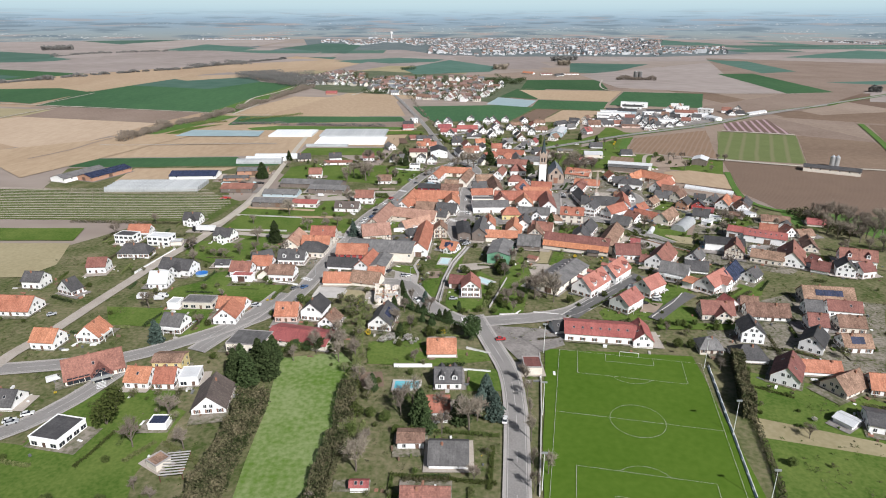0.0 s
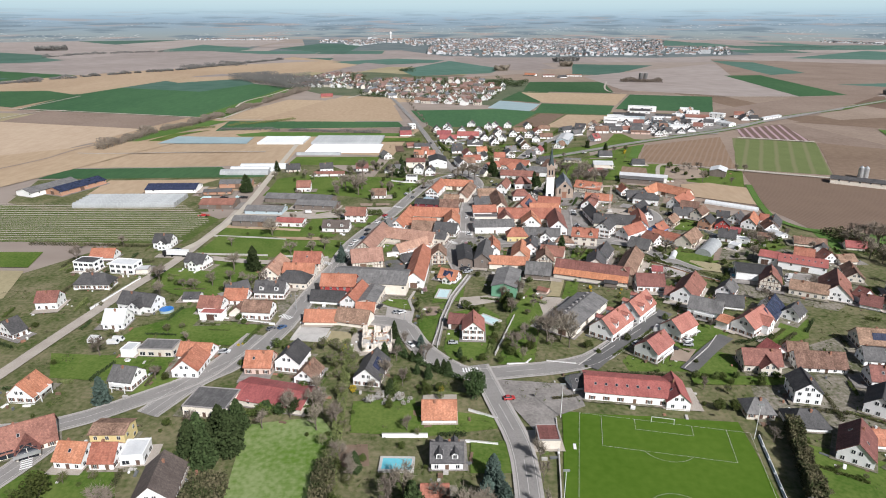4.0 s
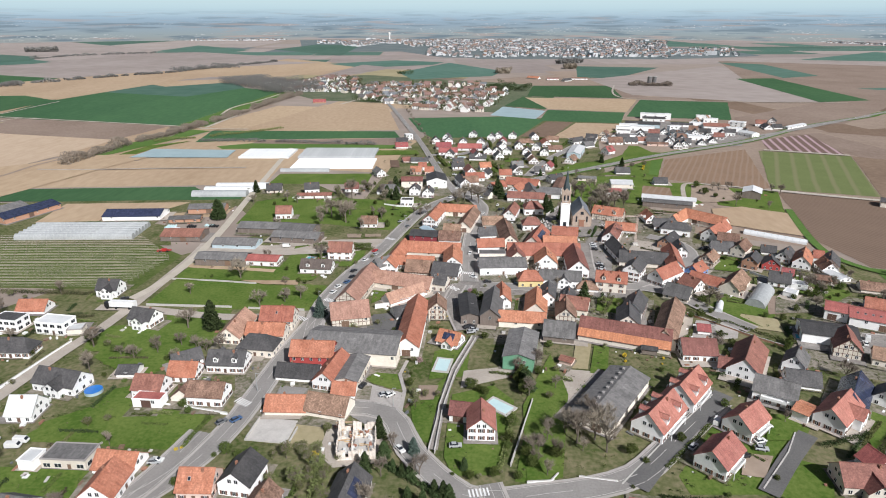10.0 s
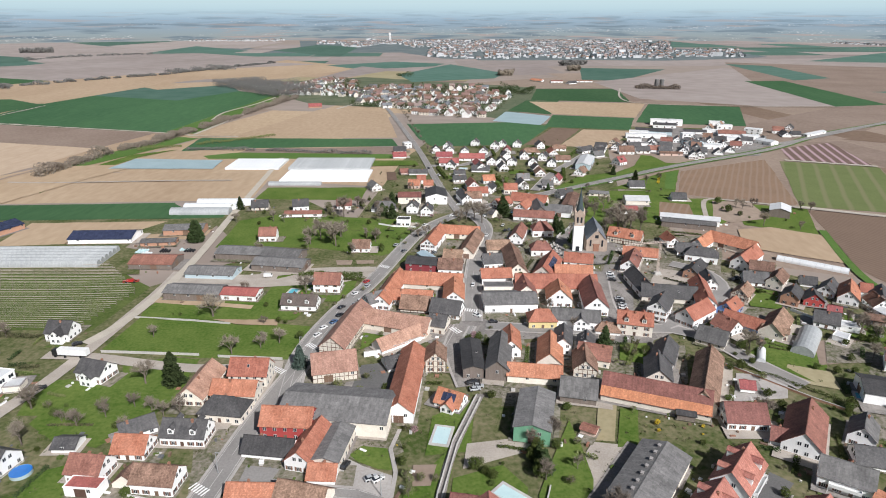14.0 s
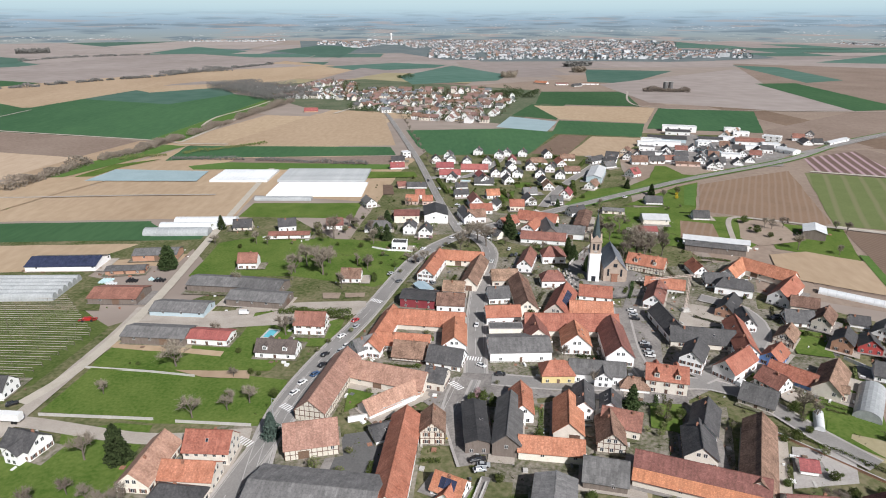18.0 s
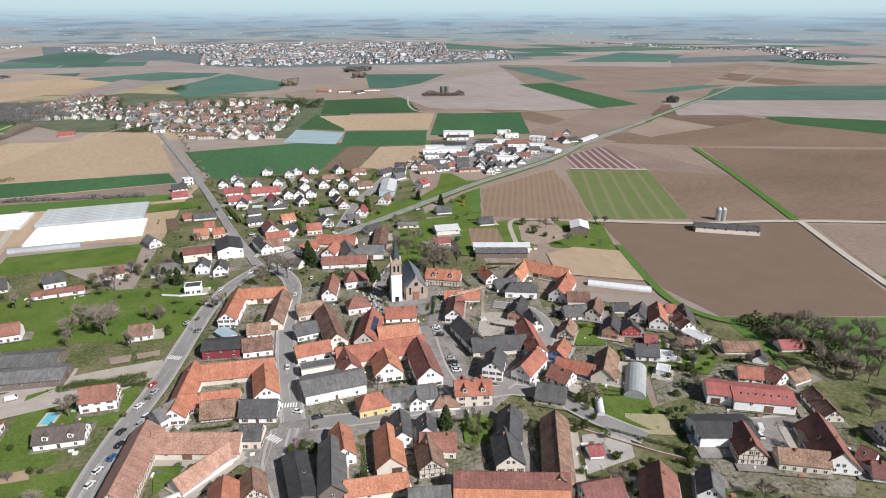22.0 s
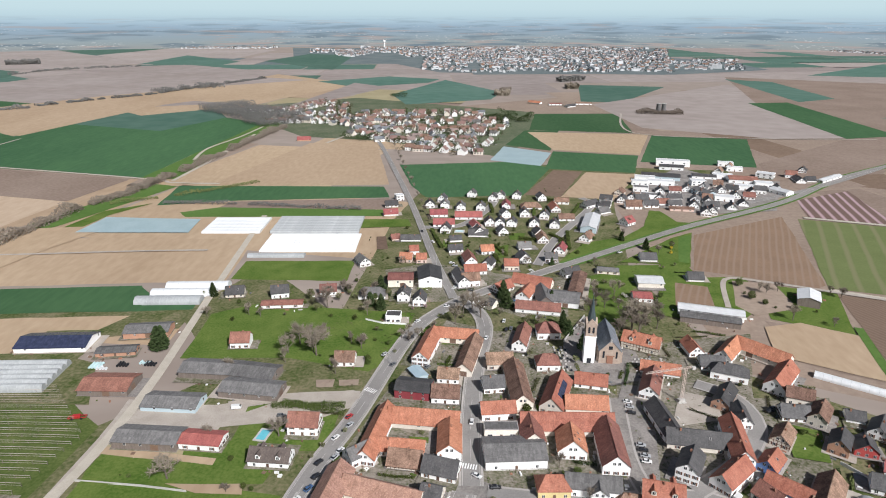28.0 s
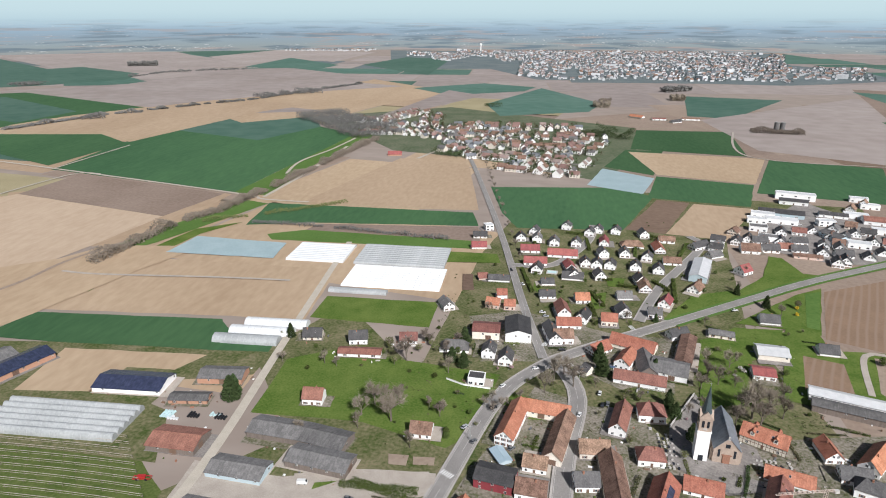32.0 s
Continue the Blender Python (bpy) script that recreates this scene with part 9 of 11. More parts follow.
tree("shrub", -30.8, 189.3, 6.0)
tree("shrub", -28.1, 181.2, 6.0)
tree("shrub", -28.4, 171.2, 6.0)
tree("shrub", -66.2, 224.8, 6.0)
tree("shrub", -61.4, 223.0, 6.0)
tree("shrub", -71.1, 226.6, 4.8)
tree("shrub", -20.8, 176.3, 4.8)
tree("shrub", -17.7, 178.9, 4.8)
tree("shrub", -23.2, 181.3, 4.8)
tree("shrub", 3.2, 174.5, 4.8)
tree("shrub", -5.1, 238.8, 4.8)
tree("shrub", -0.7, 241.1, 4.8)
tree("shrub", -8.7, 243.1, 4.8)
tree("shrub", -17.4, 238.5, 4.8)
tree("shrub", -91.6, 218.3, 3.6)
tree("shrub", -92.1, 214.7, 3.6)
tree("shrub", -13.5, 172.8, 3.6)
tree("shrub", -8.5, 173.0, 3.6)
tree("shrub", 8.2, 173.5, 3.6)
tree("shrub", -50.3, 239.7, 4.8)
tree("shrub", -45.1, 231.4, 4.8)
tree("shrub", -43.5, 239.9, 4.8)
tree("budtree", -31.0, 176.0, 6.0)
tree("budtree", -39.9, 258.6, 7.2)
tree("budtree", -45.1, 274.3, 6.0)
tree("budtree", -32.2, 240.2, 4.8)
tree("budtree", -34.2, 231.7, 6.0)
tree("budtree", -42.9, 248.9, 6.0)
tree("budtree", -109.6, 189.8, 7.2)
tree("budtree", -101.2, 191.6, 6.0)
tree("budtree", -32.9, 269.2, 4.8)
tree("bare", -30.1, 201.3, 8.4)
tree("bare", -34.1, 218.2, 8.4)
tree("bare", -12.9, 183.0, 11.2)
tree("bare", 1.1, 184.7, 8.4)
tree("bare", -14.6, 245.1, 7.0)
tree("bare", -22.0, 249.5, 7.0)
tree("bare", -25.5, 240.4, 5.6)
tree("bare", -44.3, 227.4, 9.8)
tree("bare", -25.1, 193.8, 7.0)
tree("bare", 1.5, 173.3, 7.0)
tree("bare", 10.0, 181.0, 8.4)
tree("pine", -6.6, 181.8, 8.4)
tree("pine", -3.6, 174.3, 7.2)
tree("pine", -18.5, 238.4, 6.0)
tree("pine", -23.6, 264.2, 6.0)
tree("blossom", -20.1, 232.1, 4.8)
tree("blossom", -13.1, 232.3, 4.8)
tree("blossom", -17.0, 234.3, 4.8)
tree("yellow", 173.9, 683.6, 10.8)
tree("shrub", -137.3, 575.2, 3.6)
tree("shrub", -130.8, 572.6, 3.6)
tree("shrub", -112.3, 572.3, 3.6)
tree("shrub", -95.1, 575.5, 3.6)
tree("shrub", -70.4, 595.3, 6.0)
tree("shrub", -61.9, 589.1, 4.8)
tree("shrub", -50.3, 583.7, 4.8)
tree("shrub", -45.7, 616.2, 4.8)
tree("shrub", -77.8, 578.6, 3.6)
tree("shrub", -36.5, 586.2, 3.6)
tree("shrub", -21.0, 589.1, 3.6)
tree("shrub", -83.1, 570.4, 3.6)
tree("shrub", -59.1, 554.6, 3.6)
tree("shrub", -133.5, 550.8, 3.6)
tree("shrub", -43.3, 527.8, 4.8)
tree("shrub", -50.3, 523.8, 4.8)
tree("shrub", -35.1, 523.8, 3.6)
tree("shrub", -51.9, 500.7, 3.6)
tree("shrub", -43.6, 502.2, 3.6)
tree("shrub", 87.2, 698.4, 3.6)
tree("shrub", 68.7, 717.7, 3.6)
tree("shrub", 52.2, 726.7, 3.6)
tree("shrub", 37.0, 689.1, 3.6)
tree("shrub", 72.1, 674.7, 3.6)
tree("shrub", 116.5, 703.7, 3.6)
tree("shrub", 11.9, 684.5, 3.6)
tree("shrub", -4.2, 660.8, 3.6)
tree("shrub", 132.7, 741.5, 3.6)
tree("shrub", 143.1, 731.3, 3.6)
tree("shrub", 169.7, 631.5, 3.6)
tree("shrub", 142.8, 619.1, 4.8)
tree("shrub", 137.3, 590.6, 4.8)
tree("budtree", -89.9, 576.4, 8.4)
tree("budtree", -7.2, 557.7, 6.0)
tree("budtree", 7.0, 557.3, 6.0)
tree("budtree", 164.7, 646.4, 6.0)
tree("budtree", 154.2, 640.5, 6.0)
tree("budtree", 104.8, 612.1, 7.2)
tree("budtree", 105.1, 584.7, 7.2)
tree("budtree", 116.8, 607.1, 7.2)
tree("budtree", 108.2, 644.5, 6.0)
tree("budtree", 111.4, 561.7, 7.2)
tree("budtree", -30.9, 514.3, 4.8)
tree("bare", -57.1, 582.4, 9.8)
tree("bare", -51.9, 594.7, 8.4)
tree("bare", 95.0, 596.1, 8.4)
tree("bare", 105.3, 572.2, 8.4)
tree("bare", 109.9, 555.8, 9.8)
tree("bare", 118.8, 557.5, 9.8)
tree("bare", 128.0, 564.7, 8.4)
tree("bare", -75.5, 513.8, 11.2)
tree("bare", -72.8, 527.9, 8.4)
tree("bare", -56.7, 525.3, 7.0)
tree("bare", -125.9, 559.1, 7.0)
tree("bare", -118.1, 557.0, 7.0)
tree("bare", 155.0, 745.6, 8.4)
tree("bare", 141.6, 708.3, 8.4)
tree("bare", 160.2, 671.7, 7.0)
tree("blossom", 113.2, 592.7, 7.2)
tree("blossom", 36.1, 529.1, 4.8)
tree("shrub", 195.4, 597.7, 6.0)
tree("shrub", 196.5, 590.4, 6.0)
tree("shrub", 201.5, 581.7, 4.8)
tree("shrub", 205.6, 576.1, 4.8)
tree("shrub", 197.0, 611.5, 6.0)
tree("shrub", 217.0, 575.6, 4.8)
tree("shrub", 228.5, 571.0, 4.8)
tree("bare", 206.2, 600.6, 8.4)
tree("bare", 219.4, 602.7, 8.4)
tree("bare", 251.5, 597.6, 7.0)
tree("bare", 256.1, 592.8, 7.0)
tree("shrub", -170.7, 309.7, 2.4)
tree("shrub", -170.7, 329.4, 3.6)
tree("shrub", -156.6, 328.4, 2.4)
tree("shrub", -138.7, 333.9, 3.6)
tree("shrub", -150.0, 338.7, 3.6)
tree("shrub", -137.6, 339.1, 4.8)
tree("shrub", -155.4, 343.9, 3.6)
tree("shrub", -132.6, 315.2, 2.4)
tree("shrub", -128.0, 315.3, 2.4)
tree("shrub", -93.6, 296.0, 3.6)
tree("shrub", -90.0, 292.4, 3.6)
tree("shrub", -142.4, 280.3, 3.6)
tree("shrub", -104.6, 246.0, 3.6)
tree("shrub", -79.3, 256.9, 3.6)
tree("shrub", -72.4, 269.8, 4.8)
tree("shrub", -69.1, 271.4, 4.8)
tree("shrub", -64.8, 270.0, 3.6)
tree("shrub", -60.1, 273.2, 3.6)
tree("budtree", -44.2, 270.7, 7.2)
tree("budtree", -40.7, 272.3, 7.2)
tree("budtree", -40.4, 262.2, 7.2)
tree("budtree", -46.8, 273.6, 6.0)
tree("budtree", -35.0, 262.3, 6.0)
tree("budtree", -45.8, 262.0, 6.0)
tree("budtree", -36.0, 254.3, 6.0)
tree("budtree", -39.2, 249.2, 7.2)
tree("pine", -18.8, 271.4, 4.8)
tree("pine", -15.4, 265.7, 3.6)
tree("pine", -12.4, 263.0, 3.6)
tree("pine", -9.7, 263.1, 3.6)
tree("pine", -2.2, 255.3, 4.8)
tree("pine", 0.5, 254.2, 4.8)
tree("pine", 2.2, 252.9, 4.8)
tree("pine", -9.9, 253.8, 3.6)
tree("pine", -5.3, 250.3, 4.8)
tree("shrub", -13.6, 247.6, 4.8)
tree("shrub", -16.6, 245.2, 4.8)
tree("shrub", -6.7, 245.5, 6.0)
tree("shrub", 8.8, 310.9, 4.8)
tree("shrub", 12.0, 309.0, 3.6)
tree("shrub", 17.7, 313.3, 3.6)
tree("shrub", 26.8, 315.7, 4.8)
tree("shrub", 29.4, 320.1, 6.0)
tree("shrub", 31.2, 315.8, 4.8)
tree("shrub", 22.7, 288.7, 4.8)
tree("shrub", 21.1, 280.4, 4.8)
tree("shrub", 19.7, 272.6, 4.8)
tree("shrub", 15.6, 263.8, 3.6)
tree("shrub", 8.3, 262.3, 3.6)
tree("shrub", 2.9, 263.5, 3.6)
tree("shrub", 26.3, 272.8, 4.8)
tree("shrub", 27.7, 268.4, 4.8)
tree("shrub", 33.0, 274.5, 4.8)
tree("shrub", 35.7, 273.1, 4.8)
tree("shrub", 22.7, 262.7, 3.6)
tree("bare", 29.8, 324.6, 7.0)
tree("bare", 33.7, 329.4, 7.0)
tree("bare", 40.8, 311.9, 5.6)
tree("bare", 44.3, 286.0, 7.0)
tree("bare", 44.6, 276.4, 5.6)
tree("bare", 28.8, 269.9, 5.6)
tree("bare", 31.8, 264.3, 5.6)
tree("shrub", 115.3, 341.6, 3.6)
tree("shrub", 119.7, 346.9, 3.6)
tree("shrub", 122.4, 344.3, 3.6)
tree("shrub", 76.1, 286.9, 3.6)
tree("shrub", 77.5, 282.1, 3.6)
tree("shrub", 59.5, 275.3, 4.8)
tree("shrub", 61.8, 276.9, 3.6)
tree("shrub", 63.1, 271.0, 2.4)
tree("shrub", 111.6, 296.7, 3.6)
tree("shrub", 140.9, 342.4, 4.8)
tree("shrub", 144.6, 347.6, 4.8)
tree("shrub", 144.6, 340.0, 3.6)
tree("shrub", 169.5, 365.0, 4.8)
tree("shrub", 180.1, 390.6, 4.8)
tree("shrub", 177.9, 397.6, 4.8)
tree("shrub", 192.4, 398.0, 6.0)
tree("shrub", 96.3, 253.3, 3.6)
tree("shrub", 99.2, 252.2, 3.6)
tree("shrub", 103.1, 253.5, 3.6)
tree("shrub", 105.9, 252.4, 3.6)
tree("shrub", 111.6, 253.8, 3.6)
tree("shrub", 116.0, 252.7, 3.6)
tree("shrub", 121.1, 252.9, 3.6)
tree("shrub", 126.8, 254.2, 3.6)
tree("shrub", 102.6, 269.3, 2.4)
tree("shrub", 99.3, 301.8, 3.6)
tree("shrub", 156.2, 447.3, 3.6)
tree("shrub", 156.2, 439.0, 3.6)
tree("shrub", 122.6, 389.3, 4.8)
tree("shrub", 111.4, 372.5, 3.6)
tree("shrub", 131.9, 360.9, 3.6)
tree("shrub", 200.7, 430.8, 3.6)
tree("shrub", 185.3, 413.4, 4.8)
tree("shrub", 187.3, 408.3, 4.8)
tree("shrub", 189.3, 403.4, 4.8)
tree("shrub", 198.5, 406.3, 6.0)
tree("shrub", 199.1, 401.6, 6.0)
tree("shrub", 181.2, 396.3, 4.8)
tree("shrub", 169.1, 394.4, 3.6)
tree("shrub", 165.3, 426.9, 3.6)
tree("shrub", 11.7, 392.5, 4.8)
tree("shrub", 7.4, 391.7, 4.8)
tree("shrub", 16.0, 393.3, 4.8)
tree("shrub", 36.2, 461.1, 4.8)
tree("shrub", 81.4, 384.6, 4.8)
tree("bare", 184.8, 408.8, 7.0)
tree("bare", 194.8, 407.0, 8.4)
tree("bare", 209.7, 418.7, 7.0)
tree("budtree", 124.1, 385.4, 4.8)
tree("budtree", 73.4, 384.4, 6.0)
tree("budtree", -12.0, 442.9, 4.8)
tree("pinkb", 9.9, 397.8, 4.8)
tree("pinkb", 60.6, 378.7, 4.8)
tree("yellow", 72.2, 335.9, 5.4)
tree("yellow", 87.5, 334.7, 4.4)
tree("yellow", 47.0, 296.6, 3.6)
tree("yellow", -85.8, 272.4, 3.6)
tree("shrub", 98.3, 249.1, 3.6)
tree("shrub", 103.5, 252.5, 3.6)
tree("shrub", 108.0, 249.4, 3.6)
tree("shrub", 115.7, 249.6, 3.6)
tree("shrub", 119.1, 248.8, 3.6)
tree("shrub", 100.3, 264.5, 2.4)
tree("shrub", 92.9, 235.4, 4.8)
tree("shrub", 97.2, 232.8, 4.8)
tree("shrub", 102.5, 232.9, 4.8)
tree("shrub", 56.2, 259.6, 3.6)

# hedges
hedge("hedge", "wide overgrown brown and green hedge beside the meadow", M_WILD, 9.5, 7.5, (-65.5, 189.3), (-64.6, 170.7), (-65.2, 156.8), (-64.8, 140.2), (-65.9, 127.9), density=330, size=0.42)
hedge("hedge", "dark conifers beside the meadow", M_PINE, 8, 8.5, (-76.8, 206.5), (-64.7, 213.9), density=330, size=0.42)
hedge("hedge", "tall dark clipped hedge beside the football pitch", M_WILD, 4.0, 8.0, (116.7, 222.9), (111.0, 202.6), (105.6, 183.6), density=300, size=0.36)
hedge("hedge", "green clipped garden hedge beside the road", M_LEAF, 1.6, 2.0, (-84.2, 273.1), (-81.7, 289.8), density=60)
hedge("hedge", "clipped green hedge round a garden", M_LEAF, 1.2, 1.8, (-14.0, 175.2), (20.6, 171.8), density=60)
hedge("hedge", "clipped green hedge round a garden", M_LEAF, 1.4, 1.8, (17.9, 166.1), (16.1, 147.2), density=60)
hedge("hedge", "clipped green hedge round a garden", M_LEAF, 1.2, 1.8, (-13.3, 152.7), (18.5, 149.6), density=60)
hedge("hedge", "row of low dark conifers beside the street", M_PINE, 2.2, 2.6, (-19.4, 268.5), (-2.2, 255.3), (8.2, 248.3), density=50, size=0.3)
hedge("hedge", "brown and green hedge between gardens", M_BUD, 1.4, 1.8, (17.5, 266.7), (24.2, 295.9), density=50)
hedge("hedge", "green hedge in front of new houses", M_LEAF, 1.3, 1.6, (68.7, 268.3), (90.2, 290.8), density=50)
hedge("hedge", "thicket of evergreen shrubs beside the farm lane", M_LEAF, 4.0, 3.0, (-84.4, 462.4), (-49.4, 463.3), density=60, size=0.3)
hedge("hedge", "green thicket along the farm yard", M_LEAF, 4.0, 2.4, (-80.0, 465.4), (-48.6, 457.1), density=50, size=0.3)
hedge("hedge", "long row of shrubs along the vineyard", M_WILD, 3.0, 2.2, (-254.4, 391.8), (-178.2, 390.4), density=30, size=0.3)
hedge("hedge", "wild hedge between gardens", M_BUD, 3.0, 3.6, (-38.6, 270.2), (-31.4, 194.6), (-28.0, 168.9), density=60, size=0.3)
hedge("hedge", "dark hedge along the meadow", M_LEAF, 3.0, 4.0, (-65.3, 224.0), (-43.1, 229.3), density=60, size=0.32)
hedge("hedge", "wild hedge along the tan strip", M_WILD, 2.0, 2.0, (107.5, 183.6), (101.2, 152.1), (95.1, 132.9), density=40, size=0.25)
hedge("hedge", "clipped green hedge along a garden", M_LEAF, 1.3, 1.6, (112.3, 380.8), (145.0, 350.4), density=30)

hedge("hedge", "wild brown and green thicket along the meadow", M_WILD, 6.0, 5.5, (-33.5, 200.0), (-31.5, 175.0), (-33.0, 150.0), (-34.0, 126.0), density=150, size=0.34)

# distant tree belts, too fine to count
BELT = dict(size=0.7, gaps=True, kind="stuff", category="woods")
hedge("tree_belt", "belt of scrub beside the long green strip", M_WOODS, 6, 4, (-290.4, 805.1), (-215.6, 802.9), (-89.3, 786.5), density=10, **BELT)
hedge("tree_belt", "dark grove at the edge of the next village", M_PINE, 16, 12, (-176.1, 1167.6), (-125.1, 1145.2), density=20, **BELT)
hedge("tree_belt", "dark conifers behind the next village", M_PINE, 20, 12, (77.3, 1411.8), (145.5, 1398.9), density=20, **BELT)
hedge("tree_belt", "dark conifers on the hill", M_PINE, 18, 16, (-174.0, 1728.4), (-118.2, 1706.9), density=23, **BELT)
hedge("tree_belt", "leafless copse round the silo towers", M_TWIG, 34, 9, (352.1, 1456.0), (436.5, 1443.2), density=80, **BELT)
hedge("tree_belt", "lone leafless copse in the fields", M_TWIG, 22, 12, (103.2, 1860.0), (139.6, 1860.9), density=51, **BELT)
hedge("tree_belt", "far wood on the plain", M_WOODS, 60, 22, (-1807.6, 2754.7), (-1709.5, 2823.6), density=24, size=3, kind="stuff", category="woods")
hedge("tree_belt", "far wood beyond the brown fields", M_WOODS, 30, 16, (298.2, 2094.0), (374.2, 2149.3), density=20, size=2.4, kind="stuff", category="woods")
hedge("tree_belt", "clump of leafless trees beside the country road", M_WOODS, 14, 14, (764.0, 1213.9), (782.3, 1206.7), density=40, size=1.6, kind="stuff", category="woods")


hedge("tree_belt", "belt of leafless trees along the stream", M_TWIG, 11, 9, (-370.7, 676.7), (-367.3, 723.2), (-360.4, 792.7), (-340.9, 835.4), (-330.0, 913.1), (-319.7, 1002.4), (-308.5, 1126.3), (-289.7, 1263.2), density=40, **BELT)
hedge("tree_belt", "grassy scrub beside the stream", M_BUD, 10, 3, (-342.3, 799.7), (-277.0, 843.0), (-221.3, 892.8), density=10, **BELT)
hedge("tree_belt", "dark leafless wood at the edge of the next village", M_WOODS, 90, 17, (-485.3, 1506.9), (-387.8, 1408.4), (-293.4, 1292.4), density=153, **BELT)
hedge("tree_belt", "thicket beside the brown fields", M_WILD, 16, 5, (243.1, 431.6), (248.1, 408.7), (251.1, 377.2), density=30, size=0.7, kind="stuff", category="woods")
hedge("tree_belt", "leafless copse beside the far fields", M_TWIG, 34, 14, (90.0, 1751.9), (127.0, 1751.6), density=40, size=1.8, kind="stuff", category="woods")
hedge("tree_belt", "leafless copse beside the far fields", M_TWIG, 40, 15, (287.2, 1913.0), (320.4, 1912.7), density=40, size=1.8, kind="stuff", category="woods")
hedge("tree_belt", "dark conifers behind the next village", M_PINE, 26, 15, (55.9, 1369.7), (130.5, 1335.8), density=37, **BELT)
hedge("tree_belt", "line of leafless trees between far fields", M_WOODS, 14, 7, (-987, 1240), (-946, 1392), (-931, 1451), (-879, 1494), density=7, size=1.8, gaps=True, kind="stuff", category="woods")
hedge("tree_belt", "line of leafless trees along a ditch", M_WOODS, 14, 7, (-884, 1522), (-813, 1641), (-751, 1724), (-680, 1945), (-593, 2179), density=7, size=1.8, gaps=True, kind="stuff", category="woods")
hedge("tree_belt", "far line of hedgerow trees", M_WOODS, 16, 9, (-1458, 2272), (-1450, 2485), (-1220, 2679), density=5, size=1.8, gaps=True, kind="stuff", category="woods")
hedge("tree_belt", "far strip of leafless wood", M_WOODS, 46, 13, (-764, 1799), (-643, 1936), density=9, size=1.8, gaps=True, kind="stuff", category="woods")
hedge("tree_belt", "far strip of leafless wood", M_WOODS, 40, 12, (-943, 1384), (-908, 1411), density=9, size=1.8, gaps=True, kind="stuff", category="woods")
hedge("tree_belt", "far wood beside the green fields", M_WOODS, 70, 14, (-1653, 1987), (-1547, 1959), density=8, size=1.8, gaps=True, kind="stuff", category="woods")

# thickets in the gardens of the new houses
for ends in (((32.8, 688.4), (41.6, 664.2)), ((40.3, 712.4), (51.2, 714.5)), ((54.7, 703.5), (75.3, 701.7)), ((74.1, 767.9), (77.3, 793.6)), ((35.3, 810.0), (36.6, 778.5)), ((-19.2, 726.4), (-9.1, 680.7)), ((11.9, 716.9), (31.5, 708.5)), ((81.5, 717.6), (91.4, 699.1)), ((97.6, 723.0), (92.1, 678.4)), ((-13.9, 800.9), (-8.0, 778.0)), ((17.3, 823.8), (38.3, 818.9)), ((90.8, 828.6), (104.8, 819.4)), ((124.1, 810.0), (107.1, 762.8)), ((34.7, 644.2), (31.9, 667.4))):
    hedge("hedge", "loose dark green shrubs between new houses", M_LEAF, 2.6, 3.2, *ends, density=60, size=0.34)

# young trees along the straight road
for k in range(15):
    tree("bare", -22 - (k * 0.25) * 0 - 0.1885 * (k * 29), 750 + k * 29, 6.5)

# garden shrubs between the houses
FOOT += [(-57.2, 283.6, 17, 13, -6), (-46, 280.5, 11, 15, 0), (-28, 275.6, 14, 14, 6), (-24, 304, 17, 19, -20), (-30, 293, 22, 10, -30), (-55, 306, 16, 6, 0)]
rnd_s = random.Random(9)


def clear(x, y, r):
    for hx, hy, hl, hw, ht in FOOT:
        dx, dy = x - hx, y - hy
        if abs(dx) + abs(dy) > 60:
            continue
        c, s = math.cos(radians(ht)), math.sin(radians(ht))
        if abs(dx * c + dy * s) < hl / 2 + r and abs(-dx * s + dy * c) < hw / 2 + r:
            return False
    return all(abs(x - px) > w + r or abs(y - py) > w + r for px, py, w in LINES)


made = 0
while made < 245:
    x, y = rnd_s.uniform(-230, 240), 120 + 620 * rnd_s.random() ** 1.2
    lim = 230 if y < 420 else (150 if y < 620 else 110)
    if abs(x) > lim or (x < -75 and y > 430) or (35 < x < 102 and y < 232) or (x < -75 and 330 < y) or (15 < x < 45 and y < 245):
        continue
    if -75 < x < -45 and y < 235 or not clear(x, y, 1.6):
        continue
    tree("shrub" if made % 3 else "budshrub", x, y, rnd_s.uniform(1.5, 4.2), 1.1)
    made += 1
made = 0
while made < 90:
    x, y = rnd_s.uniform(-220, 235), 125 + 560 * rnd_s.random()
    if abs(x) > (220 if y < 420 else 130) or (x < -75 and y > 400) or (35 < x < 104 and y < 235) or (-78 < x < -40 and y < 235) or (x < -90 and y < 190) or not clear(x, y, 2.6):
        continue
    tree(("bare", "budtree", "budtree", "bare")[made % 4], x, y, rnd_s.uniform(4.5, 9.0))
    made += 1

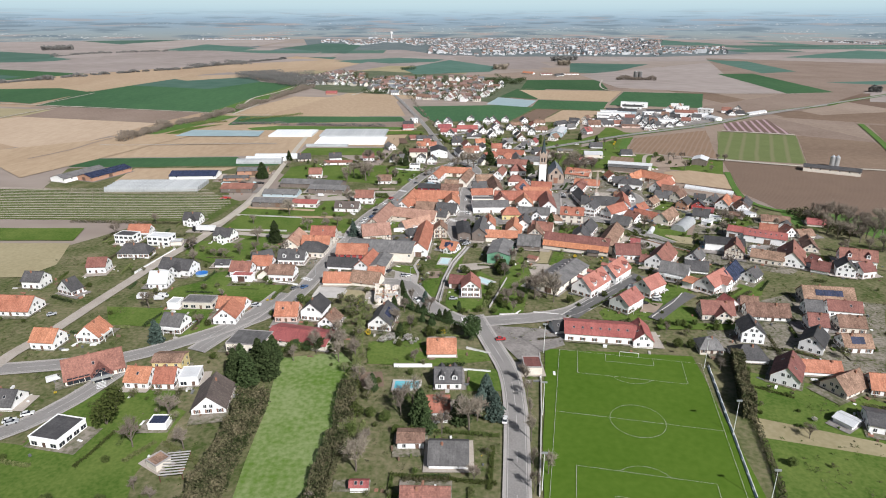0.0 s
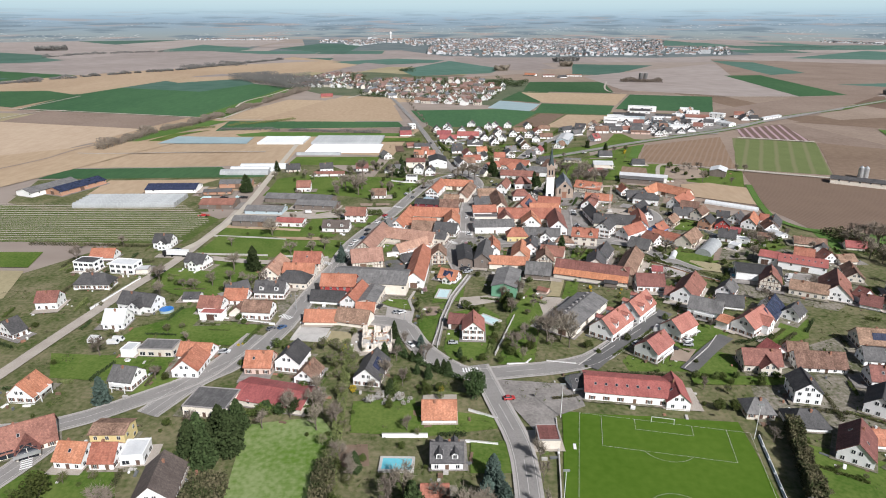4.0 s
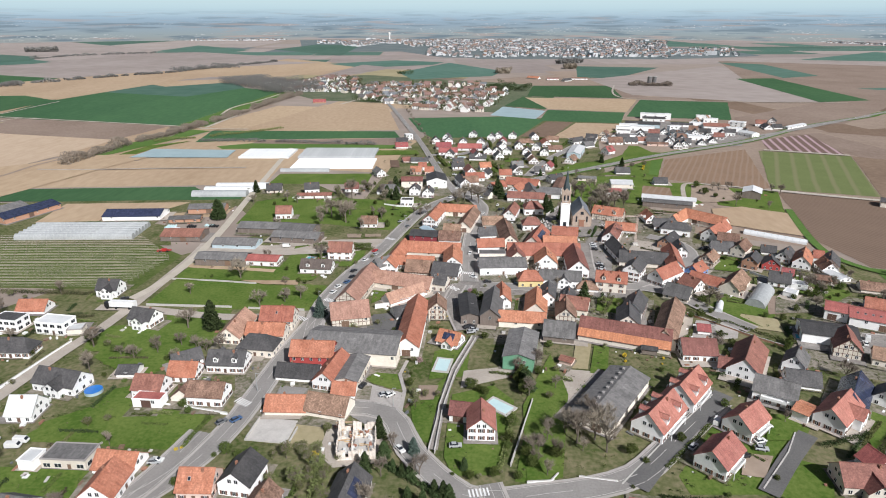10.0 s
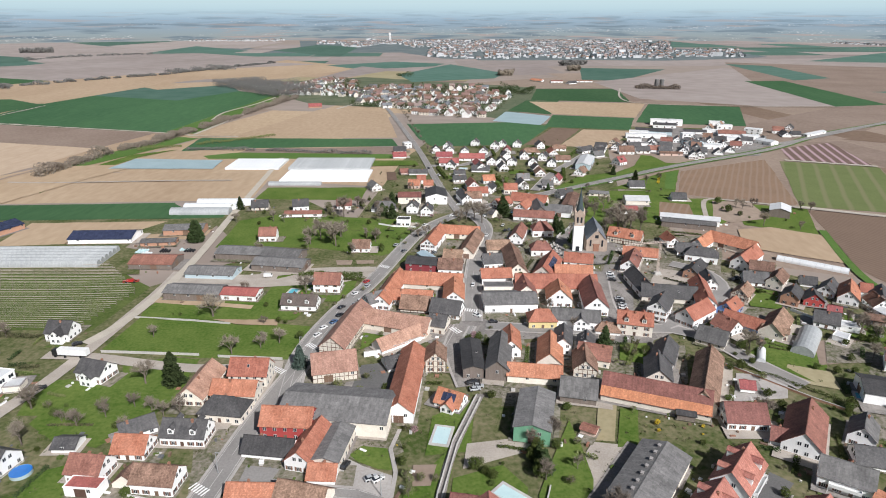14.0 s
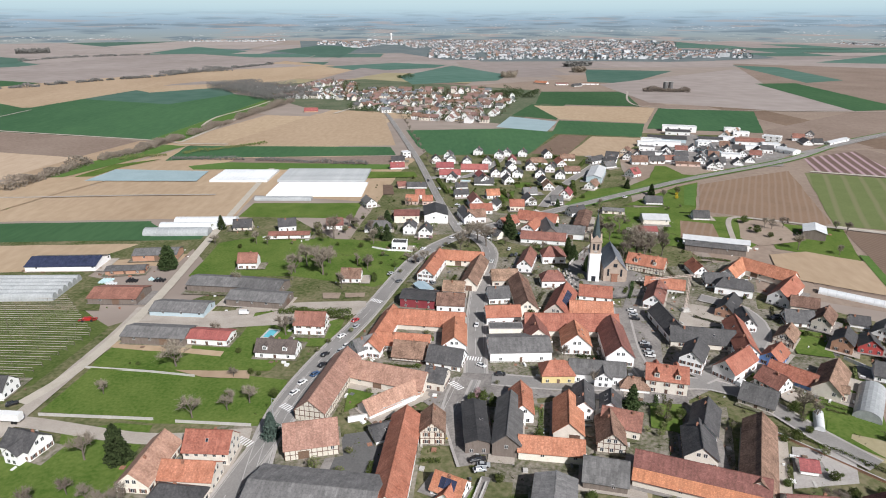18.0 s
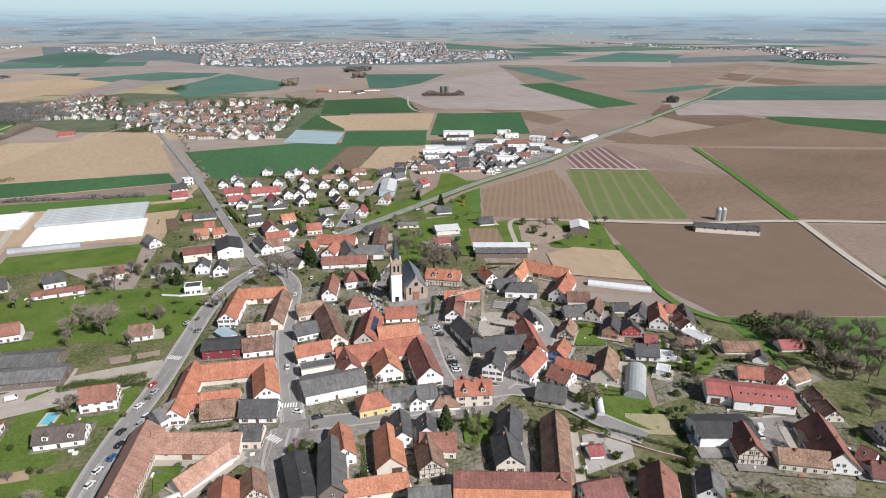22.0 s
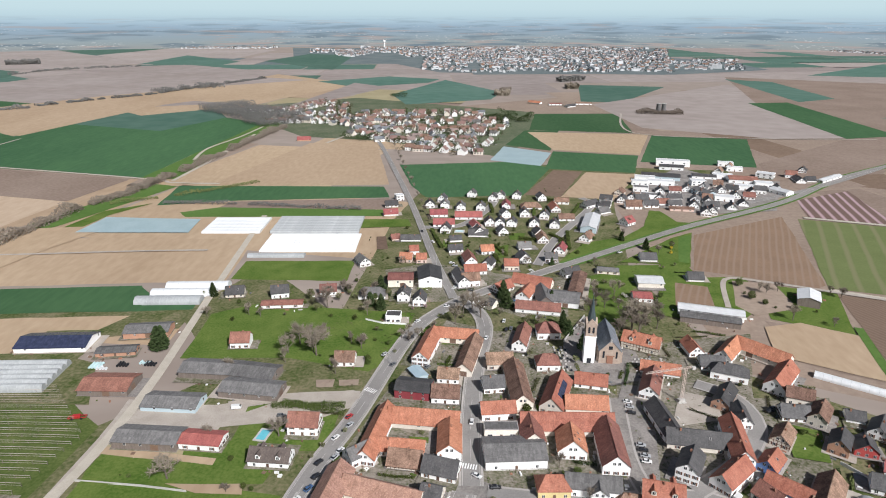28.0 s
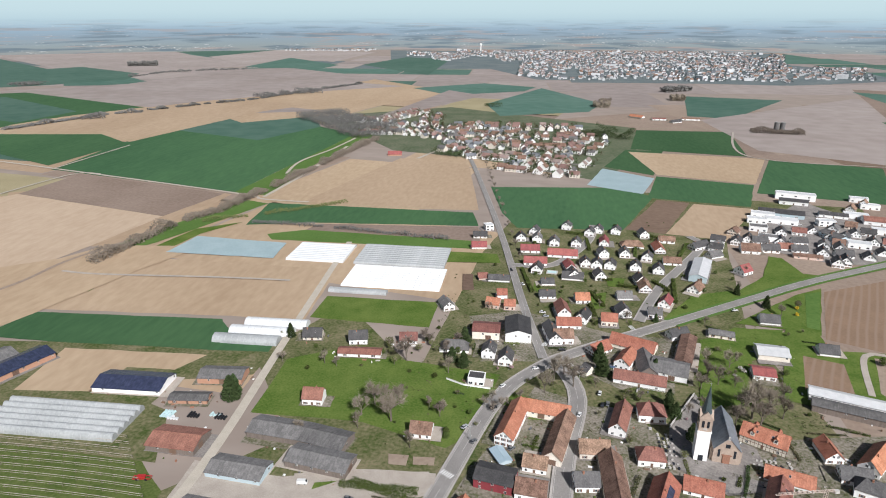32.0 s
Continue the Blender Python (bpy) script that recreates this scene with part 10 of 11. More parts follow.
def undergrowth(label, material, count, seed, tall):
    """Low plants, tufts and twigs scattered thickly over the gardens, in drifts with gaps between."""
    rnd = random.Random(seed)
    v, f = [], []
    made = 0
    while made < count:
        x, y = rnd.uniform(-225, 240), 122 + 560 * rnd.random() ** 1.15
        if abs(x) > (232 if y < 420 else 150) or (x < -70 and y > 330) or (28 < x < 112 and y < 236) or (-65 < x < -32 and y < 225) or (x < -85 and y < 195):
            continue
        if noise.noise((x * 0.07 + seed, y * 0.07, 3)) < 0.02 or not clear(x, y, 0.7):
            continue
        made += 1
        r = rnd.uniform(0.35, 1.1)
        for _ in range(int(7 + r * 9)):
            c = Vector((x + rnd.gauss(0, r * 0.6), y + rnd.gauss(0, r * 0.6), 0.1 + tall * r * rnd.random()))
            a = Vector((rnd.gauss(0, 1), rnd.gauss(0, 1), rnd.gauss(0, 0.6))).normalized() * rnd.uniform(0.14, 0.3)
            b = a.cross(Vector((rnd.gauss(0, 1), rnd.gauss(0, 1), rnd.gauss(0, 1)))).normalized() * rnd.uniform(0.1, 0.2)
            n = len(v)
            v += [tuple(c - a), tuple(c + b), tuple(c + a), tuple(c - b)]
            f.append((n, n + 1, n + 2, n + 3))
    tagged(new("undergrowth", mesh_from("undergrowth", v, f, [material])), label, "plants", "", "stuff")


undergrowth("low green plants and tufts in the village gardens", M_LEAF, 1500, 3, 0.9)
undergrowth("brown winter perennials and twigs in the gardens", M_WILD, 1500, 8, 0.8)
undergrowth("fresh pale green tufts in the village gardens", M_BUD, 900, 12, 0.7)

# clipped and wild hedges along the plots
words = ("clipped green hedge between two gardens", "loose budding hedge between two gardens", "bare twiggy hedge between two gardens", "dark evergreen hedge between two gardens")
mats = (M_LEAF, M_BUD, M_WILD, M_PINE)
made = 0
while made < 150:
    hx, hy, hl, hw, ht = rnd_s.choice(FOOT)
    if hy > 640 or abs(hx) > 230:
        continue
    ang, off, ln = ht + rnd_s.choice((0, 90)), rnd_s.uniform(8, 17), rnd_s.uniform(6, 20)
    c, s = math.cos(radians(ang)), math.sin(radians(ang))
    side = rnd_s.choice((-1, 1))
    cx, cy = hx - s * off * side + c * rnd_s.uniform(-8, 8), hy + c * off * side + s * rnd_s.uniform(-8, 8)
    if (35 < cx < 104 and cy < 235) or (cx < -75 and cy > 400) or (-75 < cx < -40 and cy < 235):
        continue
    if all(clear(cx + c * ln * q, cy + s * ln * q, 1.0) for q in (-0.5, -0.25, 0, 0.25, 0.5)):
        k = made % 4
        hedge("hedge", words[k], mats[k], rnd_s.uniform(0.8, 1.8), rnd_s.uniform(1.0, 2.4), (cx - c * ln / 2, cy - s * ln / 2), (cx + c * ln / 2, cy + s * ln / 2), density=42, size=0.24)
        made += 1
made = 0
while made < 50:
    x, y = rnd_s.uniform(20, 120), rnd_s.uniform(640, 880)
    if clear(x, y, 1.5):
        tree("budshrub" if made % 2 else "shrub", x, y, rnd_s.uniform(1.6, 4.0), 1.1)
        made += 1


# ---- cars ----
def car_mesh(prof, half):
    """A body from a side profile with rounded shoulders."""
    v, f = [], []
    n = len(prof)
    for s, k in ((-1, 1.0), (-0.86, 0.0), (0.86, 0.0), (1, 1.0)):
        for x, z in prof:
            v.append((x, s * half, z - (0.12 if k and z > 0.9 else 0)))
    for j in range(3):
        for i in range(n):
            a, b = j * n + i, j * n + (i + 1) % n
            f.append((a, b, b + n, a + n))
    f += [tuple(reversed(range(n))), tuple(range(3 * n, 4 * n))]
    return v, f


def car(kind, paint):
    van = kind == "van"
    ob = tagged(new("van" if van else "car"), f"parked {paint.name.split('_')[-1]} {'van' if van else 'car'} on the paving", "van" if van else "car")
    prof = ((-2.3, 0.35), (2.3, 0.35), (2.35, 0.75), (2.1, 1.15), (1.5, 1.95), (-2.25, 2.05)) if van else ((-2.05, 0.3), (2.05, 0.3), (2.1, 0.7), (1.95, 0.85), (0.95, 0.95), (-1.95, 1.0), (-2.1, 0.75))
    v, f = car_mesh(prof, 0.95 if van else 0.88)
    part("body", mesh_from("body", v, f, [paint]), ob)
    if van:
        part("windscreen", mesh_from("windscreen", [(2.12, -0.8, 1.18), (2.12, 0.8, 1.18), (1.58, 0.75, 1.9), (1.58, -0.75, 1.9)], [(0, 1, 2, 3)], [M_GLASS]), ob)
    else:
        v, f = car_mesh(((-1.85, 0.98), (0.95, 0.93), (0.25, 1.42), (-1.3, 1.45)), 0.74)
        part("cabin_glass", mesh_from("cabin_glass", v, f, [M_GLASS]), ob)
        part("roof_panel", boxes("roof_panel", [(-1.25, 0.2, -0.62, 0.62, 1.44, 1.49)], paint), ob)
    wv = [(0.32 * math.cos(k * math.tau / 10), y, 0.32 + 0.32 * math.sin(k * math.tau / 10)) for y in (-0.1, 0.1) for k in range(10)]
    wm = mesh_from("wheel", wv, [(k, (k + 1) % 10, 10 + (k + 1) % 10, 10 + k) for k in range(10)] + [tuple(range(10)), tuple(reversed(range(10, 20)))], [M_TYRE])
    for x in (-1.3, 1.3):
        for y in (-0.82, 0.82):
            part("wheel", wm, ob, "", pose(x, y, 0))
    return ob


CARS = {}


def park(x, y, turn, colour, kind="car"):
    m = pose(x, y, ROAD_Z - 0.05, 0, 0, turn)
    if (colour, kind) in CARS:
        return copy_thing(CARS[colour, kind], m)
    CARS[colour, kind] = ob = car(kind, PAINT[colour])
    ob.matrix_basis = m
    return ob


park(24.4, 236.7, 10, 5)
for q in ((-144.5, 174.6, 25, 0), (-140.9, 178.5, 25, 0), (-89.2, 266.8, 0, 0), (-76.3, 286.9, 50, 3), (22.6, 180.1, 85, 0), (-180.2, 253.9, 40, 1), (-143.1, 173.7, 30, 1), (-175.8, 332.5, 35, 3),
          (-154.1, 350.0, 40, 2), (-89.7, 266.1, 5, 1), (-71.8, 288.3, 50, 4), (-31.5, 310.6, 70, 2), (-22.7, 305.1, 30, 1), (-20.5, 304.8, 40, 0), (-14.0, 274.3, -50, 0), (3.7, 276.7, 5, 1),
          (8.2, 358.9, 20, 2), (9.7, 354.4, 15, 1), (80.2, 278.4, 45, 1), (108.6, 289.6, 20, 0), (103.0, 281.9, 20, 0), (101.8, 278.1, -10, 1), (94.6, 274.3, 20, 2), (-169.4, 350.1, 30, 2),
          (-57.8, 401.7, 58, 0), (-54.2, 407.7, 58, 4), (-52.8, 414.7, 58, 2), (-53.5, 423.0, 58, 2), (-49.5, 439.3, 58, 0), (-46.1, 454.7, 58, 5), (11.7, 416.5, -35, 0), (10.3, 452.2, 85, 0), (12.8, 528.1, 80, 0),
          (85.3, 469.6, -12, 0), (85.1, 465.5, -12, 1), (84.7, 460.9, -12, 2), (82.8, 437.4, -12, 1), (82.9, 434.1, -12, 2), (82.8, 430.4, -12, 1), (82.3, 426.8, -12, 0), (-23.6, 530.3, 40, 2), (-30.4, 501.3, 58, 3),
          (152.2, 466.0, 30, 3), (149.9, 463.7, 20, 2), (123.2, 425.1, 80, 3), (9.7, 359.6, 0, 2), (11.0, 356.6, 0, 1), (-36.1, 511.8, 58, 1), (18.9, 410.2, 5, 2), (-3.3, 573.0, 20, 0),
          (19.4, 573.8, -60, 0), (20.3, 531.7, 75, 0), (31.8, 553.3, 80, 0), (32.5, 542.3, 80, 2), (35.3, 543.8, 80, 3), (-20.6, 551.5, 50, 0), (-12.1, 499.1, 55, 3), (130.5, 673.5, 18, 0), (47.8, 539.9, 60, 2),
          (-0.9, 648.0, 0, 0), (1.5, 642.3, 0, 1), (-9.6, 625.3, -60, 3), (12.2, 597.5, 10, 2), (-27.3, 721.4, -75, 2), (-16.9, 694.4, -60, 0), (40.3, 582.4, 5, 4), (258.6, 923.1, 60, 0), (241.3, 895.2, 10, 2), (243.6, 886.5, 10, 0), (270.7, 919.3, 80, 1), (274.0, 906.4, 0, 0), (231.1, 887.9, 0, 5), (224.5, 883.1, 0, 0)):
    park(*q)
for q in ((-160.2, 383.9, 40, 2), (-92.9, 344.1, 10, 0), (-77.6, 454.7, 0, 3), (-44.7, 448.6, 62, 1), (-45.9, 430.8, 62, 0), (-47.4, 426.4, 62, 1), (-59.0, 394.7, 62, 0), (176.7, 348.9, 70, 0)):
    park(*q)
for q in ((-147.8, 275.2, 0, 0), (-137.8, 274.9, 0, 0), (-145.5, 200.0, 40, 0), (92.8, 291.9, 60, 0), (-147.5, 273.1, 10, 0), (-138.6, 272.1, 5, 0), (-91.5, 475.3, 5, 0), (-100.4, 460.4, 10, 0), (179.9, 352.7, 60, 0), (111.1, 406.6, 40, 0)):
    park(*q, "van")
truck = tagged(new("truck"), "long white box truck standing on the lane", "truck")
truck.matrix_basis = pose(-155.6, 373.8, ROAD_Z, 0, 0, -3)
part("box_body", boxes("box_body", [(-6, 6.5, -1.25, 1.25, 1.2, 3.9)], M_WHITE), truck, "plain white box body")
part("cab", boxes("cab", [(-8.4, -6.2, -1.2, 1.2, 0.7, 3.3)], PAINT[2]), truck, "black driver cab")
for x in (-7.3, -3.0, 3.6, 4.8):
    for y in (-1.05, 1.05):
        part("wheel", boxes("wheel", [(-0.45, 0.45, -0.15, 0.15, 0.0, 0.9), (-0.3, 0.3, -0.16, 0.16, -0.0, 1.0)], M_TYRE), truck, "", pose(x, y, 0))


# ---- walls, fences, kerbs ----
def wall_run(name, label, material, h, th, *line):
    ob = tagged(new(name), label, "wall")
    for k, ((ax, ay), (bx, by)) in enumerate(zip(line, line[1:])):
        d = math.hypot(bx - ax, by - ay)
        m = pose((ax + bx) / 2, (ay + by) / 2, 0, 0, 0, math.degrees(math.atan2(by - ay, bx - ax)))
        part("wall_length", boxes("wall_length", [(-d / 2, d / 2, -th / 2, th / 2, 0, h)], material), ob, "", m)
        part("coping", boxes("coping", [(-d / 2 - 0.02, d / 2 + 0.02, -th / 2 - 0.06, th / 2 + 0.06, h, h + 0.1)], M_CONC), ob, "", m)
    return ob


wall_run("garden_wall", "low white garden wall beside the lane", WALL["w"], 1.2, 0.3, (-167.3, 304.8), (-161.3, 341.6))
wall_run("garden_wall", "white wall behind the pool garden", WALL["w"], 1.6, 0.3, (-18.6, 214.4), (-3.6, 214.9))
wall_run("garden_wall", "grey wall of the narrow footpath", M_CONC, 1.3, 0.3, (10.1, 350.5), (1.9, 323.8), (-2.3, 298.8), (-2.8, 290.7), (-4.9, 274.3))
wall_run("garden_wall", "grey wall of the narrow footpath", M_CONC, 1.3, 0.3, (11.6, 348.9), (3.3, 322.0), (-1.0, 297.3), (-1.6, 289.4), (-2.9, 273.7))
wall_run("garden_wall", "low white wall along the street corner", WALL["w"], 0.9, 0.3, (41.1, 263.8), (52.4, 262.0))
wall_run("garden_wall", "low white wall along the street corner", WALL["w"], 0.9, 0.3, (25.2, 260.9), (32.4, 261.6), (35.1, 265.0))
wall_run("garden_wall", "pale stone wall between two lawns", M_CONC, 1.2, 0.3, (20.9, 268.2), (31.4, 303.6))
wall_run("garden_wall", "low white wall in front of a garden", WALL["w"], 1.1, 0.3, (-93.6, 296.0), (-76.2, 292.1))
wall_run("garden_wall", "long white farm wall beside the street", WALL["w"], 2.4, 0.4, (-35.9, 378.3), (-27.1, 381.1), (-13.1, 392.3))
wall_run("garden_wall", "pale wall along the meadow lane", M_CONC, 1.0, 0.3, (-146.9, 378.6), (-104.7, 377.2))
wall_run("garden_wall", "pale wall along the meadow lane", M_CONC, 1.0, 0.3, (-96.3, 376.2), (-69.1, 375.0))
wall_run("garden_wall", "low pale wall across the meadow", M_CONC, 0.8, 0.3, (-148.6, 410.6), (-120.9, 408.3), (-101.7, 405.7))
wall_run("garden_wall", "white garden wall beside the road", WALL["w"], 1.3, 0.3, (-52.4, 554.1), (-42.1, 549.5), (-26.9, 548.2))
wall_run("garden_wall", "white kerb wall of the cul-de-sac", WALL["w"], 0.7, 0.3, (53.4, 260.9), (70.1, 279.6), (97.6, 308.8))
wall_run("garden_wall", "white wall beside the paved lane", WALL["w"], 0.8, 0.3, (94.6, 260.3), (109.6, 276.8), (116.9, 287.2))
wall_run("garden_wall", "brick retaining wall along the village street", WALL["q"], 1.0, 0.3, (111.2, 376.5), (134.1, 352.9), (141.9, 346.4))
wall_run("garden_wall", "churchyard wall of pale stone", M_CONC, 1.5, 0.4, (64.3, 529.4), (82.0, 561.5))
wall_run("garden_wall", "concrete wall of the car park", M_CONC, 0.8, 0.3, (39.6, 225.8), (38.5, 212.0), (35.5, 184.6), (30.4, 145.3))
wall_run("garden_wall", "low white wall in front of the bungalow", WALL["w"], 0.9, 0.3, (9.8, 230.0), (19.6, 225.2))
wall_run("garden_wall", "pale wall between two gardens", WALL["w"], 1.0, 0.3, (8.6, 212.8), (19.1, 211.4))
wall_run("garden_wall", "long pale wall along the farm field", WALL["w"], 1.4, 0.3, (162.3, 428.4), (176.4, 406.6))


# ---- painted road marks ----
def zebra(x, y, turn, n=6, length=3.2):
    ob = tagged(new("crosswalk", boxes("crosswalk", [(-length / 2, length / 2, (k - n / 2) * 1.1, (k - n / 2) * 1.1 + 0.55, 0, 0.012) for k in range(n)], M_WHITE)), "white zebra crossing painted on the road", "", "", "structure")
    ob.matrix_basis = pose(x, y, ROAD_Z + 0.04, 0, 0, turn)


zebra(8.6, 422.5, 80)
zebra(1.5, 402.2, 40)
zebra(-59.3, 385.6, 55)
zebra(-68.5, 366.1, 60)
zebra(10.5, 256.0, 100)
zebra(-73.3, 299.3, 60)
zebra(-39.4, 477.1, 60)
zebra(1.8, 604.3, -20)
zebra(15.4, 580.7, -60)
zebra(57.4, 635.3, 20)
zebra(-126.2, 198.3, 30)


def clutter():
    """Bins, pots, crates, wood stacks and garden furniture, too small and many to count, beside the houses."""
    rnd = random.Random(15)
    v, f, idx = [], [], []
    near = [q for q in FOOT if q[1] < 620 and abs(q[0]) < 235]
    made = 0
    while made < 1500:
        hx, hy, hl, hw, ht = rnd.choice(near)
        c, s = math.cos(radians(ht)), math.sin(radians(ht))
        side = rnd.choice((-1, 1))
        lx, ly = (rnd.uniform(-0.5, 0.5) * hl, side * (hw / 2 + rnd.uniform(0.8, 5))) if rnd.random() < 0.6 else (side * (hl / 2 + rnd.uniform(0.8, 5)), rnd.uniform(-0.5, 0.5) * hw)
        x, y = hx + c * lx - s * ly, hy + s * lx + c * ly
        if not clear(x, y, 0.5):
            continue
        made += 1
        n, m = len(v), len(f)
        a, b, h = rnd.choice(((0.3, 0.3, 0.5), (0.35, 0.3, 1.1), (0.9, 0.35, 0.9), (0.5, 0.5, 0.4), (0.8, 0.8, 0.72), (1.3, 0.45, 0.5), (0.25, 0.25, 0.3)))
        box(-a, a, -b, b, 0.02, h, v, f)
        turn = pose(x, y, 0, 0, 0, ht + rnd.choice((0, 90)) + rnd.uniform(-12, 12))
        v[n:] = [tuple(turn @ Vector(q)) for q in v[n:]]
        idx += [rnd.choice((0, 0, 1, 2, 2, 3, 4, 5))] * (len(f) - m)
    return mesh_from("yard_clutter", v, f, [M_WHITE, M_CONC, M_DOOR, PAINT[3], M_BRICK, M_LEAF], idx)


tagged(new("yard_clutter", clutter()), "small bins, pots, crates and garden furniture beside the houses", "clutter", "", "stuff")

# ---- building sites ----
slab = tagged(new("concrete_slab", boxes("concrete_slab", [(-8, 8, -6, 6, 0, 0.5), (-7.6, -7.2, -5.6, 5.6, 0.5, 1.3), (7.2, 7.6, -5.6, 2.0, 0.5, 1.3)], M_CONC)), "pale concrete base of a new building", "building site")
slab.matrix_basis = pose(-57.2, 283.6, 0, 0, 0, -6)
shell = tagged(new("unfinished_house"), "roofless house shell of pale blocks with timbers and rubble", "building site")
shell.matrix_basis = pose(-28.0, 275.6, 0, 0, 0, 6)
M_BLOCK = mat("pale_building_blocks", (0.62, 0.54, 0.46), (0.82, 0.77, 0.71), 0.9, 0.9, 0.3, 5, contrast=0.7, tiles=(0.5, 0.25))
M_PLANK = mat("fresh_sawn_timber", (0.42, 0.29, 0.17), (0.58, 0.43, 0.28), 0.9, 0.8, 0.2, 6, vary=0.2)
part("floor_slab", boxes("floor_slab", [(-6.2, 6.2, -6.2, 6.2, 0.0, 0.3), (-5.7, 5.7, -5.7, 5.7, 2.6, 2.85)], M_CONC), shell)


def broken_wall(name, x0, y0, x1, y1, low, high, seed, gaps):
    """A block wall whose top steps up and down, notched where windows will be."""
    rnd = random.Random(seed)
    d = math.hypot(x1 - x0, y1 - y0)
    n = max(3, int(d / 0.9))
    line = [(0, 0.3)]
    for k in range(n):
        top = 1.5 if k in gaps else low + (high - low) * rnd.random()
        line += [(k / n, top), ((k + 1) / n, top)]
    line.append((1, 0.3))
    ox, oy = -(y1 - y0) / d * 0.17, (x1 - x0) / d * 0.17
    m = len(line)
    v = [(x0 + (x1 - x0) * u + ox * side, y0 + (y1 - y0) * u + oy * side, z) for side in (-1, 1) for u, z in line]
    f = [tuple(range(m)), tuple(range(2 * m - 1, m - 1, -1))] + [(k, m + k, m + (k + 1) % m, (k + 1) % m) for k in range(m)]
    return mesh_from(name, v, f, [M_BLOCK])


for nm, q in (("front_wall", (-6, -6, 6, -6, 3.4, 4.4, 1, (3, 9))), ("back_wall", (-6, 6, 6, 6, 4.0, 6.6, 2, (4, 8))), ("side_wall", (-6, -5.8, -6, 5.8, 3.4, 5.4, 3, (5,))), ("side_wall", (6, -5.8, 6, 5.8, 3.6, 5.6, 4, (3, 8))),
              ("inner_wall", (-1.2, -5.6, -1.2, 5.6, 3.2, 4.8, 5, ())), ("inner_wall", (-5.8, 0.8, -1.5, 0.8, 3.2, 4.6, 6, ())), ("inner_wall", (-0.9, 2.0, 5.8, 2.0, 3.2, 4.8, 7, ()))):
    part(nm, broken_wall(nm, *q), shell)
rnd_b = random.Random(77)
for k in range(16):
    x, y, ln = rnd_b.uniform(-5, 4), rnd_b.uniform(-5, 5), rnd_b.uniform(2.0, 4.5)
    part("timber", boxes("timber", [(-ln / 2, ln / 2, -0.12, 0.12, 0, 0.2)], M_PLANK), shell, "", pose(x, y, 2.9 + 0.22 * (k % 4), 0, 0, rnd_b.choice((4, 88, 93, -6)) + rnd_b.uniform(-9, 9)))
for k in range(22):
    a, b, h = rnd_b.uniform(0.3, 0.8), rnd_b.uniform(0.3, 0.7), rnd_b.uniform(0.4, 1.3)
    part("rubble_block", boxes("rubble_block", [(-a, a, -b, b, 0, h)], rnd_b.choice((M_BLOCK, M_WHITE, M_BRICK, M_CONC))), shell, "", pose(rnd_b.uniform(-5.2, 5.2), rnd_b.uniform(-5.2, 5.2), 2.85, 0, 0, rnd_b.uniform(0, 90)))
for x in (-6.9, -4.2, -1.5):
    part("scaffold_pole", boxes("scaffold_pole", [(x, x + 0.1, 6.9, 7.0, 0, 6.8)], M_METAL), shell)
part("scaffold_deck", boxes("scaffold_deck", [(-7.0, -1.2, 6.3, 7.1, 3.6, 3.7), (-7.0, -1.2, 6.3, 7.1, 5.4, 5.5)], M_PLANK), shell)
crane = tagged(new("tower_crane"), "small pale tower crane on the building site", "crane")
crane.matrix_basis = pose(111.3, 471.5, 0, 0, 0, 15)
M_CRANE = mat("crane_paint", (0.50, 0.40, 0.35), (0.62, 0.52, 0.46), 1, 0.5)
part("base_frame", boxes("base_frame", [(-2, 2, -2, 2, 0, 0.5), (-1.6, 1.6, -1, 1, 0.5, 1.8)], M_CONC), crane)
mast = []
for sx in (-0.45, 0.45):
    for sy in (-0.45, 0.45):
        mast.append((sx - 0.07, sx + 0.07, sy - 0.07, sy + 0.07, 0.5, 19))
for k in range(13):
    mast += [(-0.45, 0.45, s - 0.04, s + 0.04, 1.5 + k * 1.35, 1.62 + k * 1.35) for s in (-0.45, 0.45)]
part("mast", boxes("mast", mast, M_CRANE), crane)
part("jib", boxes("jib", [(-21, 4, -0.35, -0.25, 18.6, 18.8), (-21, 4, 0.25, 0.35, 18.6, 18.8), (-20, 3, -0.06, 0.06, 19.4, 19.55)] + [(-20 + k * 2, -19.9 + k * 2, -0.3, 0.3, 18.65, 19.5) for k in range(12)], M_CRANE), crane)
part("counterweight", boxes("counterweight", [(3.2, 5, -0.6, 0.6, 17.6, 18.9)], M_CONC), crane)

